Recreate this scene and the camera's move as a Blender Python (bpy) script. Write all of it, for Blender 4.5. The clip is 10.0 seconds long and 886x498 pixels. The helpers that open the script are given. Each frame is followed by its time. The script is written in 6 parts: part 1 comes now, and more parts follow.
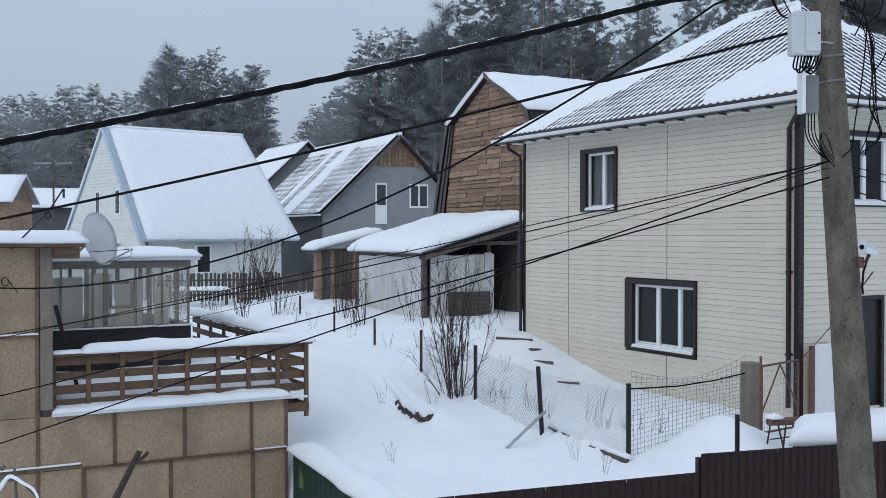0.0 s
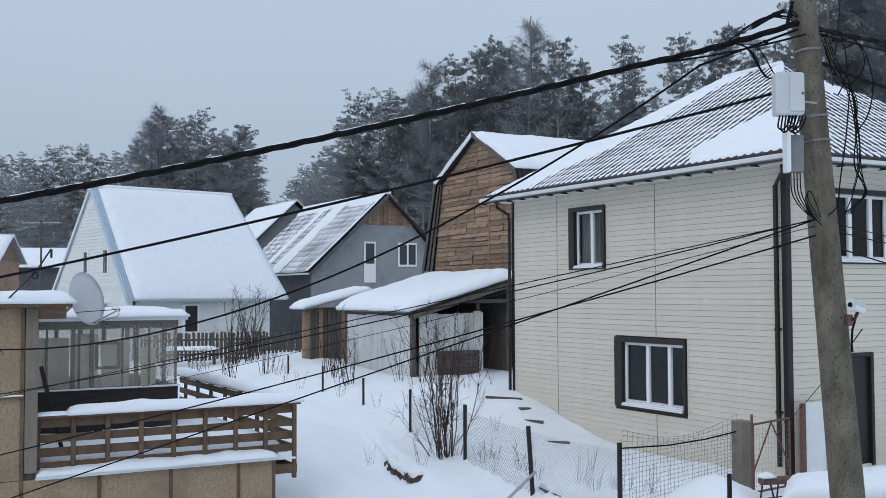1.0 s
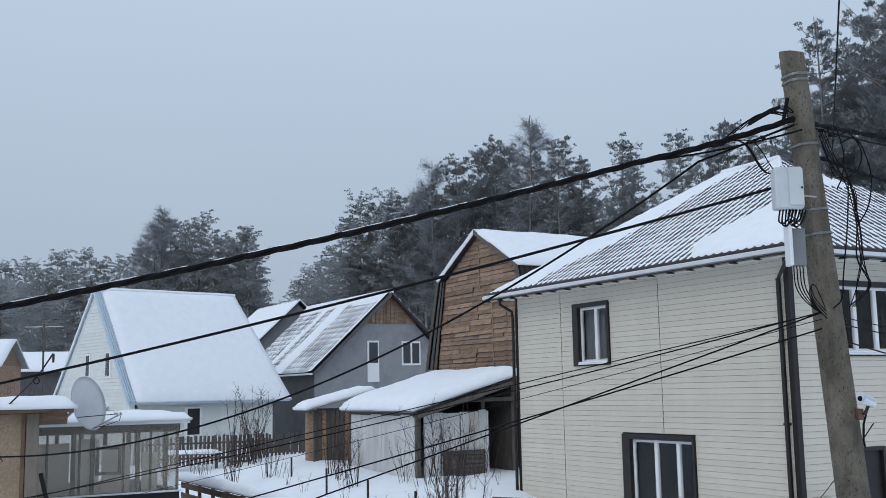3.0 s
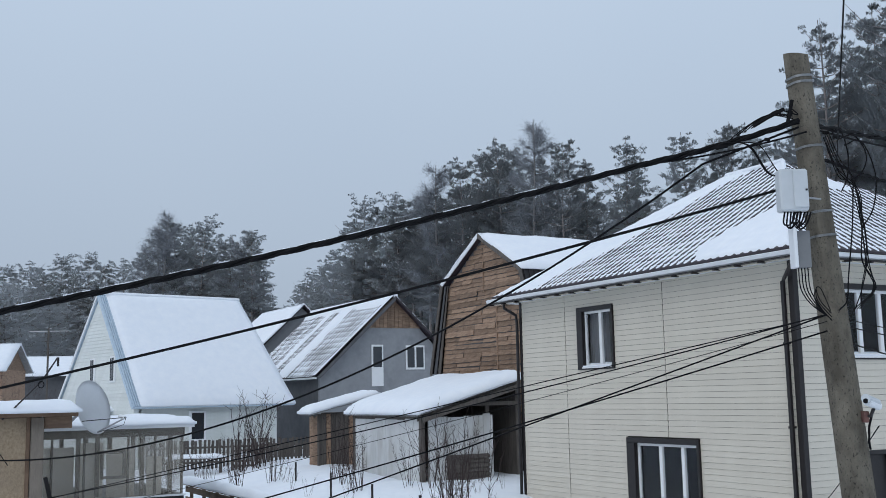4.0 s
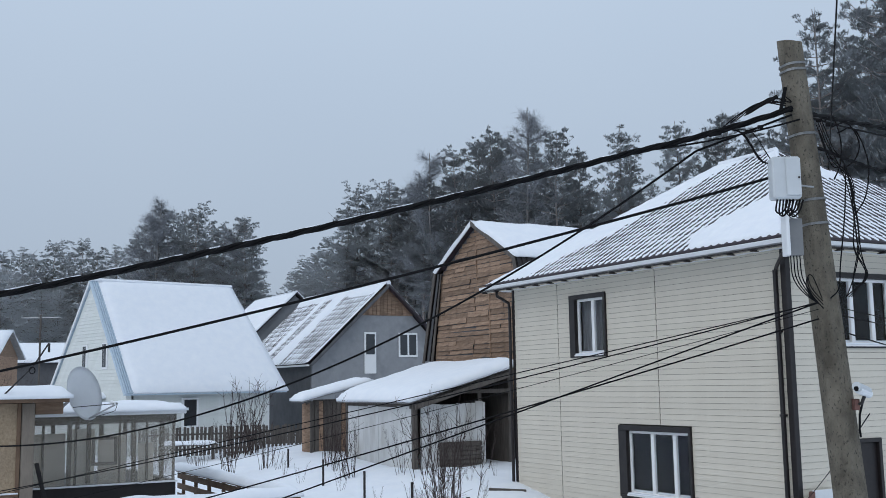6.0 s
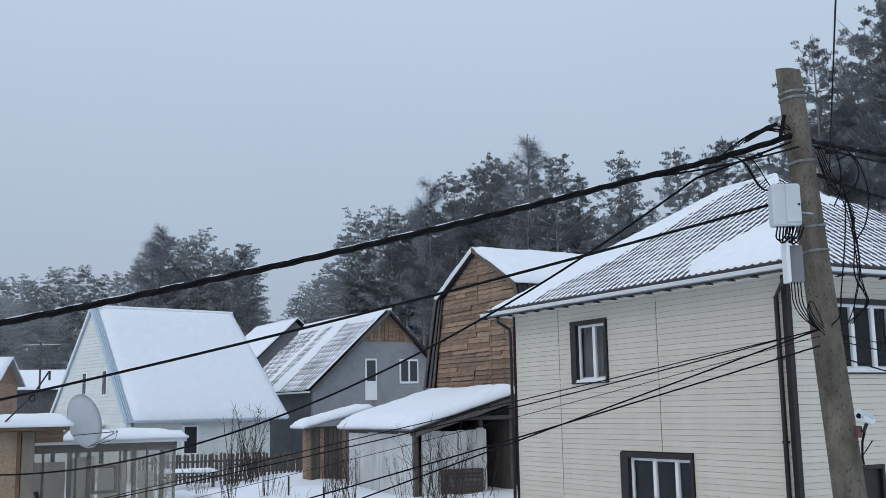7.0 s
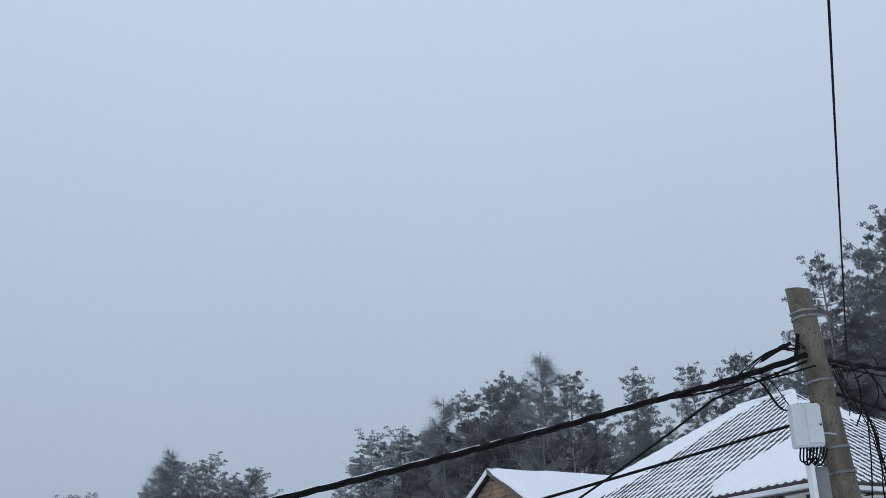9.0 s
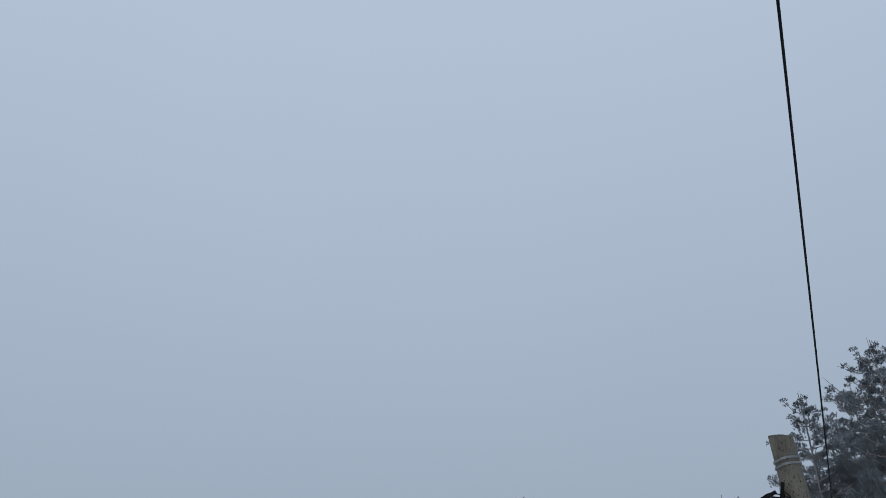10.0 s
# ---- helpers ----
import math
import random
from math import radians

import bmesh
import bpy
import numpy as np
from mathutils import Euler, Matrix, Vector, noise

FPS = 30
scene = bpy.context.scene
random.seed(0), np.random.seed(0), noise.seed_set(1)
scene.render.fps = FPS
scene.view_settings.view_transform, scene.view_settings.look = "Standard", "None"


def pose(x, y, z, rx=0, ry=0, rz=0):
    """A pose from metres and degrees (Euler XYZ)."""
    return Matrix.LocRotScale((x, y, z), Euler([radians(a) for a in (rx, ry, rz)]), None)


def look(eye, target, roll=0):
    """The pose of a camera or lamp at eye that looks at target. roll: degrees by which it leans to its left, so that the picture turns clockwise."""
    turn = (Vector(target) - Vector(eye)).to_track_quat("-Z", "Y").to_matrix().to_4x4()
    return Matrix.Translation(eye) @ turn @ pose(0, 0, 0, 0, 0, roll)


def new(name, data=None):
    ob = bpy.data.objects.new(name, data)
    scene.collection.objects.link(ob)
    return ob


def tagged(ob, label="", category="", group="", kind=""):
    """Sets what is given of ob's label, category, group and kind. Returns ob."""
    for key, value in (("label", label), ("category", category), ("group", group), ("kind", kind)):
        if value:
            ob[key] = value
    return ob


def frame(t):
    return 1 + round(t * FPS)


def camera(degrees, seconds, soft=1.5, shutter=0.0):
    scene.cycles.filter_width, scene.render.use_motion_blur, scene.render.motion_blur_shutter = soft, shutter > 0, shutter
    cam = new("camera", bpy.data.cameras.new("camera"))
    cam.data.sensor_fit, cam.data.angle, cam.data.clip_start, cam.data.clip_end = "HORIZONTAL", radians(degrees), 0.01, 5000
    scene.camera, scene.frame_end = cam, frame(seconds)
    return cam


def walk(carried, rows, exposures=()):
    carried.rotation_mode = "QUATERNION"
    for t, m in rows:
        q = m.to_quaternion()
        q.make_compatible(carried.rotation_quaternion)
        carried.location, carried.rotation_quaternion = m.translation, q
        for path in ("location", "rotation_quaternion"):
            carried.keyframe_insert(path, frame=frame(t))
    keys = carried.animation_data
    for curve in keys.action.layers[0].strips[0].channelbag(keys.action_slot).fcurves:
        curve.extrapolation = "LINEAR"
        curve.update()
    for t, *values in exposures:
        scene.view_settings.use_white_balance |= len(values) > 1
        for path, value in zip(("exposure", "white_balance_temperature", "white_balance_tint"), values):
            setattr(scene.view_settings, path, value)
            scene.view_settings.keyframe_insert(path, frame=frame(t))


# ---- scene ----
# the camera: held by hand at an upper window, it tilts up from the yards to the sky
cam = camera(46.06, 10.0, soft=0.5)
walk(cam, [
    (0.0, pose(0.000, -0.000, 3.400, 89.20, 0.00, 0.00)),
    (0.5, pose(0.000, -0.010, 3.406, 90.74, 0.11, -0.25)),
    (1.0, pose(-0.004, 0.005, 3.408, 92.40, 0.22, -0.62)),
    (1.5, pose(-0.003, 0.000, 3.418, 94.15, 0.42, -0.84)),
    (2.0, pose(0.000, 0.003, 3.421, 95.83, 0.69, -0.82)),
    (2.5, pose(-0.003, 0.014, 3.422, 97.20, 0.93, -0.60)),
    (4.0, pose(-0.011, 0.022, 3.408, 98.00, 1.13, -0.16)),
    (4.5, pose(-0.004, 0.023, 3.401, 97.58, 1.09, -0.26)),
    (5.0, pose(-0.003, 0.035, 3.395, 97.19, 1.03, -0.40)),
    (6.5, pose(0.003, 0.047, 3.404, 97.67, 0.97, -0.57)),
    (7.0, pose(-0.000, 0.034, 3.411, 98.75, 1.07, -0.49)),
    (7.5, pose(-0.003, 0.025, 3.418, 100.28, 1.22, -0.30)),
    (8.0, pose(-0.006, 0.028, 3.432, 102.67, 1.38, 0.01)),
    (8.5, pose(-0.009, 0.024, 3.438, 106.19, 1.56, 0.30)),
    (9.0, pose(-0.008, 0.032, 3.463, 110.74, 1.77, 0.41)),
    (9.5, pose(-0.000, 0.006, 3.489, 115.37, 1.89, 0.17)),
    (10.0, pose(0.004, 0.003, 3.496, 118.46, 2.19, -0.51)),
], exposures=((0.0, 0.0), (1.0, 0.0), (2.5, -0.04), (7.0, -0.04), (8.0, -0.06), (8.5, -0.08), (9.0, -0.15), (9.5, -0.36), (10.0, -0.48)))

# ---- sky and sun: an even overcast, brighter towards the zenith ----
world = bpy.data.worlds.new("overcast")
scene.world = world
world.use_nodes = True
wn, wl = world.node_tree.nodes, world.node_tree.links
wn.clear()
w_out, w_bg = wn.new("ShaderNodeOutputWorld"), wn.new("ShaderNodeBackground")
w_sky, w_tc, w_sep = wn.new("ShaderNodeTexSky"), wn.new("ShaderNodeTexCoord"), wn.new("ShaderNodeSeparateXYZ")
w_ramp, w_mix, w_dim = wn.new("ShaderNodeValToRGB"), wn.new("ShaderNodeMix"), wn.new("ShaderNodeMix")
w_noise, w_cloud = wn.new("ShaderNodeTexNoise"), wn.new("ShaderNodeMix")
w_sky.sky_type, w_sky.sun_disc = "NISHITA", False
w_sky.sun_elevation, w_sky.sun_rotation, w_sky.dust_density = radians(24), radians(250), 6.0
w_dim.data_type, w_dim.blend_type = "RGBA", "MULTIPLY"
w_dim.inputs[0].default_value = 1.0
w_dim.inputs[7].default_value = (0.1, 0.1, 0.1, 1)
wl.new(w_sky.outputs[0], w_dim.inputs[6])
wl.new(w_tc.outputs["Generated"], w_sep.inputs[0])
wl.new(w_sep.outputs[2], w_ramp.inputs[0])
SKY_STOPS = ((0.0, (0.39, 0.465, 0.57)), (0.13, (0.445, 0.54, 0.67)), (0.34, (0.52, 0.635, 0.79)),
             (0.62, (0.64, 0.77, 0.95)), (1.0, (0.78, 0.89, 1.04)))
while len(w_ramp.color_ramp.elements) < len(SKY_STOPS):
    w_ramp.color_ramp.elements.new(0.5)
for stop, (at, rgb) in zip(w_ramp.color_ramp.elements, SKY_STOPS):
    stop.position, stop.color = at, (*rgb, 1)
w_noise.inputs["Scale"].default_value, w_noise.inputs["Detail"].default_value = 1.6, 3.0
wl.new(w_tc.outputs["Generated"], w_noise.inputs["Vector"])
w_cloud.data_type, w_cloud.blend_type = "RGBA", "SOFT_LIGHT"
w_cloud.inputs[0].default_value = 0.12
wl.new(w_ramp.outputs[0], w_cloud.inputs[6])
wl.new(w_noise.outputs["Fac"], w_cloud.inputs[7])
w_mix.data_type = "RGBA"
w_mix.inputs[0].default_value = 0.94
wl.new(w_dim.outputs[2], w_mix.inputs[6])
wl.new(w_cloud.outputs[2], w_mix.inputs[7])
wl.new(w_mix.outputs[2], w_bg.inputs[0])
w_bg.inputs[1].default_value = 1.0
wl.new(w_bg.outputs[0], w_out.inputs[0])

sun_data = bpy.data.lights.new("sun", "SUN")
sun_data.energy, sun_data.angle, sun_data.color = 0.5, radians(40), (1.0, 0.96, 0.92)
sun = new("sun", sun_data)
sun.matrix_world = look((-20, -30, 40), (0, 20, 0))


# ---- materials ----
def shade(name, one, two, scale=6.0, rough=0.7, bump=0.2, bump_scale=40.0, metal=0.0, grain=(1, 1, 1), third=None,
          third_scale=1.2, third_cut=(0.55, 0.7), per_object=0.0, per_island=0.0, specular=0.4):
    """A surface of two colours mixed by fine grain, with a third in larger patches, and fine relief."""
    m = bpy.data.materials.new(name)
    m.use_nodes = True
    n, l = m.node_tree.nodes, m.node_tree.links
    b = n["Principled BSDF"]
    tc, mp, no, ra, mix = (n.new(k) for k in ("ShaderNodeTexCoord", "ShaderNodeMapping", "ShaderNodeTexNoise", "ShaderNodeValToRGB", "ShaderNodeMix"))
    mp.inputs["Scale"].default_value = grain
    l.new(tc.outputs["Object"], mp.inputs[0])
    l.new(mp.outputs[0], no.inputs["Vector"])
    no.inputs["Scale"].default_value, no.inputs["Detail"].default_value, no.inputs["Roughness"].default_value = scale, 6.0, 0.65
    ra.color_ramp.elements[0].position, ra.color_ramp.elements[1].position = 0.32, 0.68
    l.new(no.outputs["Fac"], ra.inputs[0])
    mix.data_type = "RGBA"
    mix.inputs[6].default_value, mix.inputs[7].default_value = (*one, 1), (*two, 1)
    l.new(ra.outputs[0], mix.inputs[0])
    colour = mix.outputs[2]
    if third:
        n2, r2, m2 = n.new("ShaderNodeTexNoise"), n.new("ShaderNodeValToRGB"), n.new("ShaderNodeMix")
        n2.inputs["Scale"].default_value, n2.inputs["Detail"].default_value = third_scale, 5.0
        l.new(mp.outputs[0], n2.inputs["Vector"])
        r2.color_ramp.elements[0].position, r2.color_ramp.elements[1].position = third_cut
        l.new(n2.outputs["Fac"], r2.inputs[0])
        m2.data_type = "RGBA"
        m2.inputs[7].default_value = (*third, 1)
        l.new(r2.outputs[0], m2.inputs[0])
        l.new(colour, m2.inputs[6])
        colour = m2.outputs[2]
    if per_object or per_island:
        src = n.new("ShaderNodeObjectInfo").outputs["Random"] if per_object else n.new("ShaderNodeNewGeometry").outputs["Random Per Island"]
        amount = per_object or per_island
        mr, hs = n.new("ShaderNodeMapRange"), n.new("ShaderNodeHueSaturation")
        mr.inputs["To Min"].default_value, mr.inputs["To Max"].default_value = 1 - amount, 1 + amount
        l.new(src, mr.inputs["Value"])
        l.new(mr.outputs[0], hs.inputs["Value"])
        l.new(colour, hs.inputs["Color"])
        colour = hs.outputs[0]
    l.new(colour, b.inputs["Base Color"])
    b.inputs["Roughness"].default_value, b.inputs["Metallic"].default_value = rough, metal
    b.inputs["Specular IOR Level"].default_value = specular
    if bump:
        n3, bp = n.new("ShaderNodeTexNoise"), n.new("ShaderNodeBump")
        n3.inputs["Scale"].default_value, n3.inputs["Detail"].default_value = bump_scale, 4.0
        l.new(mp.outputs[0], n3.inputs["Vector"])
        bp.inputs["Strength"].default_value, bp.inputs["Distance"].default_value = bump, 0.02
        l.new(n3.outputs["Fac"], bp.inputs["Height"])
        l.new(bp.outputs[0], b.inputs["Normal"])
    return m


def glass(name, tint=(0.9, 0.95, 1.0), rough=0.0):
    m = bpy.data.materials.new(name)
    m.use_nodes = True
    b = m.node_tree.nodes["Principled BSDF"]
    b.inputs["Base Color"].default_value = (*tint, 1)
    b.inputs["Transmission Weight"].default_value, b.inputs["Roughness"].default_value, b.inputs["IOR"].default_value = 1.0, rough, 1.25
    return m


SNOW = shade("snow", (0.80, 0.84, 0.90), (0.86, 0.89, 0.93), 3.0, 0.75, 0.35, 9.0, specular=0.2)
GROUND = shade("snowy_ground", (0.80, 0.84, 0.90), (0.86, 0.89, 0.93), 2.0, 0.8, 0.9, 6.0, specular=0.2)
SIDING = shade("cream_vinyl_siding", (0.61, 0.565, 0.48), (0.655, 0.61, 0.52), 2.0, 0.45, 0.05, 30, per_object=0.025)
SIDING_PALE = shade("pale_siding", (0.62, 0.65, 0.62), (0.70, 0.72, 0.70), 3.0, 0.5, 0.05, 30, per_object=0.04)
BROWN_METAL = shade("dark_brown_metal", (0.012, 0.010, 0.011), (0.022, 0.018, 0.018), 5, 0.45, 0.1, 60)
TILE = shade("plum_brown_metal_tile", (0.026, 0.020, 0.026), (0.045, 0.034, 0.042), 5, 0.45, 0.1, 30)
WHITE_PVC = shade("white_pvc", (0.78, 0.79, 0.8), (0.82, 0.83, 0.83), 3, 0.35, 0.03, 50)
WHITE_METAL = shade("white_painted_metal", (0.70, 0.72, 0.74), (0.76, 0.78, 0.8), 4, 0.45, 0.05, 50)
GLASS = glass("window_glass")
# near black: the shade of unlit rooms is put into this colour
ROOM = shade("room_shade_black", (0.028, 0.026, 0.024), (0.045, 0.042, 0.038), 3, 0.9, 0.0)
CURTAIN = shade("grey_curtain", (0.30, 0.30, 0.31), (0.42, 0.42, 0.43), 9, 0.9, 0.2, 30, grain=(1, 1, 0.1))
LOG = shade("brown_rough_boards", (0.20, 0.125, 0.083), (0.36, 0.25, 0.175), 3, 0.85, 0.5, 30, grain=(1, 1, 5), third=(0.13, 0.09, 0.068), third_scale=2.0, third_cut=(0.56, 0.8), per_object=0.28)
GREY_WOOD = shade("grey_weathered_wood", (0.075, 0.066, 0.060), (0.14, 0.125, 0.112), 4, 0.9, 0.5, 40, grain=(4, 4, 0.5), per_object=0.18)
DECK_WOOD = shade("brown_stained_wood", (0.10, 0.062, 0.040), (0.17, 0.11, 0.072), 4, 0.8, 0.4, 40, per_object=0.15)
OSB = shade("weathered_particle_board", (0.26, 0.187, 0.118), (0.43, 0.335, 0.232), 26, 0.85, 0.5, 60, grain=(1, 1, 0.8), third=(0.20, 0.155, 0.112), third_scale=1.6, third_cut=(0.48, 0.75), per_object=0.07)
PLASTER = shade("grey_plaster", (0.24, 0.25, 0.265), (0.30, 0.31, 0.325), 2, 0.9, 0.3, 25, third=(0.21, 0.22, 0.235))
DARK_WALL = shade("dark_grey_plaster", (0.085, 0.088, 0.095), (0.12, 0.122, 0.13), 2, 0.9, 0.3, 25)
CONCRETE = shade("stained_concrete", (0.17, 0.155, 0.125), (0.26, 0.235, 0.19), 5, 0.9, 0.6, 60, grain=(1, 1, 0.35), third=(0.10, 0.092, 0.078), third_scale=2.2, third_cut=(0.52, 0.66))
POLE = shade("pitted_stained_concrete", (0.09, 0.079, 0.061), (0.215, 0.192, 0.152), 6, 0.95, 1.0, 110, grain=(1, 1, 0.6), third=(0.035, 0.032, 0.026), third_scale=62.0, third_cut=(0.58, 0.70))
TRIM = shade("grey_brown_trim_board", (0.16, 0.135, 0.11), (0.24, 0.205, 0.17), 8, 0.85, 0.4, 50, grain=(1, 1, 0.3))
DARK_GREY = shade("dark_grey_enamel", (0.16, 0.165, 0.17), (0.2, 0.205, 0.21), 5, 0.5, 0.05, 50)
CABLE = shade("black_cable_sheath", (0.004, 0.004, 0.005), (0.009, 0.009, 0.010), 20, 0.75, 0.0, specular=0.12)
STEEL = shade("galvanised_steel", (0.35, 0.36, 0.37), (0.46, 0.47, 0.48), 15, 0.5, 0.1, 60, metal=0.7)
GREY_BOX = shade("grey_enamel_box", (0.50, 0.53, 0.55), (0.57, 0.60, 0.62), 4, 0.4, 0.03, 50)
RUST = shade("red_brown_rusty_steel", (0.12, 0.06, 0.05), (0.19, 0.10, 0.085), 14, 0.8, 0.3, 60)
FENCE_BROWN = shade("chocolate_profiled_sheet", (0.042, 0.022, 0.021), (0.058, 0.031, 0.029), 5, 0.5, 0.1, 60, per_object=0.08)
SLATE = shade("grey_asbestos_slate", (0.22, 0.22, 0.22), (0.32, 0.32, 0.32), 6, 0.9, 0.4, 40)
SHED_SHEET = shade("whitewashed_sheet", (0.52, 0.53, 0.53), (0.64, 0.65, 0.65), 3, 0.8, 0.25, 30, grain=(1, 1, 0.3), third=(0.40, 0.39, 0.37), per_object=0.06)
BLUE_METAL = shade("pale_blue_roof_sheet", (0.42, 0.52, 0.62), (0.52, 0.61, 0.69), 5, 0.4, 0.05, 40)
GREEN_PAINT = shade("flaking_green_paint", (0.009, 0.030, 0.022), (0.018, 0.052, 0.036), 6, 0.7, 0.4, 40, third=(0.16, 0.22, 0.05), third_scale=0.8, third_cut=(0.64, 0.70))
EARTH = shade("brown_frozen_earth", (0.035, 0.026, 0.023), (0.10, 0.072, 0.056), 9, 0.95, 0.8, 20)
BARK = shade("pine_bark", (0.22, 0.205, 0.20), (0.30, 0.275, 0.26), 8, 0.95, 0.6, 20, grain=(1, 1, 0.3))
BIRCH_BARK = shade("birch_bark", (0.18, 0.175, 0.175), (0.26, 0.255, 0.25), 5, 0.9, 0.3, 20)
TWIG = shade("dark_twig_bark", (0.035, 0.024, 0.024), (0.065, 0.046, 0.042), 9, 0.9, 0.2, 40)
# birch twigs are lightened too, the haze being put into their colour
HAZE_TWIG = shade("haze_paled_twigs", (0.20, 0.212, 0.235), (0.27, 0.285, 0.31), 9, 0.9, 0.0)
# haze over the wood is put into these needle colours, paler for farther trees
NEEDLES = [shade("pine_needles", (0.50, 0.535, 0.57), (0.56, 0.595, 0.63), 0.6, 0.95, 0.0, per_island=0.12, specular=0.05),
           shade("haze_paled_needles", (0.74, 0.785, 0.825), (0.79, 0.83, 0.87), 0.5, 0.95, 0.0, per_island=0.10, specular=0.05),
           shade("far_haze_needles", (0.82, 0.86, 0.90), (0.85, 0.89, 0.93), 0.5, 0.95, 0.0, per_island=0.08, specular=0.05)]
for needle in NEEDLES:
    # fine tufts take light from above and through from below, flattening contrast like haze
    nn, nl = needle.node_tree.nodes, needle.node_tree.links
    thin, both, upward = nn.new("ShaderNodeBsdfTranslucent"), nn.new("ShaderNodeMixShader"), nn.new("ShaderNodeCombineXYZ")
    upward.inputs[2].default_value = 1.0
    nl.new(upward.outputs[0], nn["Principled BSDF"].inputs["Normal"])
    nl.new(upward.outputs[0], thin.inputs["Normal"])
    nl.new(nn["Principled BSDF"].inputs["Base Color"].links[0].from_socket, thin.inputs[0])
    both.inputs[0].default_value = 0.5
    nl.new(nn["Principled BSDF"].outputs[0], both.inputs[1])
    nl.new(thin.outputs[0], both.inputs[2])
    nl.new(both.outputs[0], nn["Material Output"].inputs["Surface"])
FILM = bpy.data.materials.new("cloudy_film")
FILM.use_nodes = True
fn, fl = FILM.node_tree.nodes, FILM.node_tree.links
f_mix, f_clear = fn.new("ShaderNodeMixShader"), fn.new("ShaderNodeBsdfTransparent")
fn["Principled BSDF"].inputs["Base Color"].default_value = (0.56, 0.52, 0.45, 1)
fn["Principled BSDF"].inputs["Roughness"].default_value = 0.35
f_dirt, f_range = fn.new("ShaderNodeTexNoise"), fn.new("ShaderNodeMapRange")
f_dirt.inputs["Scale"].default_value = 2.5
f_range.inputs["To Min"].default_value, f_range.inputs["To Max"].default_value = 0.08, 0.30
fl.new(f_dirt.outputs["Fac"], f_range.inputs["Value"])
fl.new(f_range.outputs[0], f_mix.inputs[0])
fl.new(f_clear.outputs[0], f_mix.inputs[1])
fl.new(fn["Principled BSDF"].outputs[0], f_mix.inputs[2])
fl.new(f_mix.outputs[0], fn["Material Output"].inputs["Surface"])
CREAM_PANEL = shade("cream_painted_panel", (0.74, 0.69, 0.60), (0.80, 0.75, 0.66), 3, 0.6, 0.1, 30)
MESH_WIRE = shade("grey_fence_wire", (0.20, 0.21, 0.22), (0.28, 0.29, 0.30), 10, 0.6, 0.0, metal=0.4)


# ---- building helpers ----
GRID = pose(6.35, 18.9, 0, 0, 0, 28.75)  # the lot lines: x along the house front, y along its side
AT = {}


def root(name, base, label, category, group="", m=GRID, kind=""):
    """The empty at the base of a thing whose parts are given in the coordinates of m."""
    ob = new(name)
    ob.empty_display_size = 0.2
    ob.matrix_world = m @ Matrix.Translation(base)
    AT[ob] = Vector(base)
    return tagged(ob, label, category, group, kind)


def mesh_of(name, bm, material, shift=None, smooth=False):
    me = bpy.data.meshes.new(name)
    if shift:
        bmesh.ops.translate(bm, verts=bm.verts, vec=-shift)
    bm.to_mesh(me)
    bm.free()
    if smooth:
        me.polygons.foreach_set("use_smooth", [True] * len(me.polygons))
    me.materials.append(material)
    return me


def part(name, bm, material, parent, label="", smooth=False):
    base = AT[parent]
    ob = new(name, mesh_of(name, bm, material, base, smooth))
    ob.parent = parent
    AT[ob] = base
    return tagged(ob, label)


def thing(name, bm, material, label, category, group="", base=(0, 0, 0), m=GRID, kind="", smooth=False):
    """A thing of one mesh."""
    ob = new(name, mesh_of(name, bm, material, Vector(base), smooth))
    ob.matrix_world = m @ Matrix.Translation(base)
    AT[ob] = Vector(base)
    return tagged(ob, label, category, group, kind)


def box(x0, x1, y0, y1, z0, z1, bevel=0.0, bm=None):
    bm = bm or bmesh.new()
    made = bmesh.ops.create_cube(bm, size=1, matrix=Matrix.Translation(((x0 + x1) / 2, (y0 + y1) / 2, (z0 + z1) / 2))
                                 @ Matrix.Diagonal((abs(x1 - x0), abs(y1 - y0), abs(z1 - z0), 1)))
    if bevel:
        edges = list({e for v in made["verts"] for e in v.link_edges})
        bmesh.ops.bevel(bm, geom=edges, offset=bevel, segments=1, affect="EDGES")
    return bm


def prism(pts, extrude, bm=None):
    """A polygon of 3D points pushed along a vector into a solid."""
    bm = bm or bmesh.new()
    a = [bm.verts.new(p) for p in pts]
    b = [bm.verts.new(Vector(p) + Vector(extrude)) for p in pts]
    n = len(pts)
    bm.faces.new(a)
    bm.faces.new(b[::-1])
    for i in range(n):
        bm.faces.new((a[i], b[i], b[(i + 1) % n], a[(i + 1) % n]))
    bmesh.ops.recalc_face_normals(bm, faces=bm.faces)
    return bm


def tube(pts, r0, r1=None, sides=6, bm=None):
    """A round tube along points, tapering from r0 to r1."""
    bm = bm or bmesh.new()
    r1 = r0 if r1 is None else r1
    pts = [Vector(p) for p in pts]
    rings = []
    side = None
    for i, p in enumerate(pts):
        d = (pts[min(i + 1, len(pts) - 1)] - pts[max(i - 1, 0)]).normalized()
        if side is None:
            side = d.orthogonal().normalized()
        side = (side - d * side.dot(d)).normalized()
        up = d.cross(side)
        r = r0 + (r1 - r0) * i / max(1, len(pts) - 1)
        rings.append([bm.verts.new(p + (side * math.cos(k * 2 * math.pi / sides) + up * math.sin(k * 2 * math.pi / sides)) * r) for k in range(sides)])
    for a, b in zip(rings, rings[1:]):
        for k in range(sides):
            bm.faces.new((a[k], a[(k + 1) % sides], b[(k + 1) % sides], b[k]))
    bm.faces.new(rings[0][::-1])
    bm.faces.new(rings[-1])
    return bm


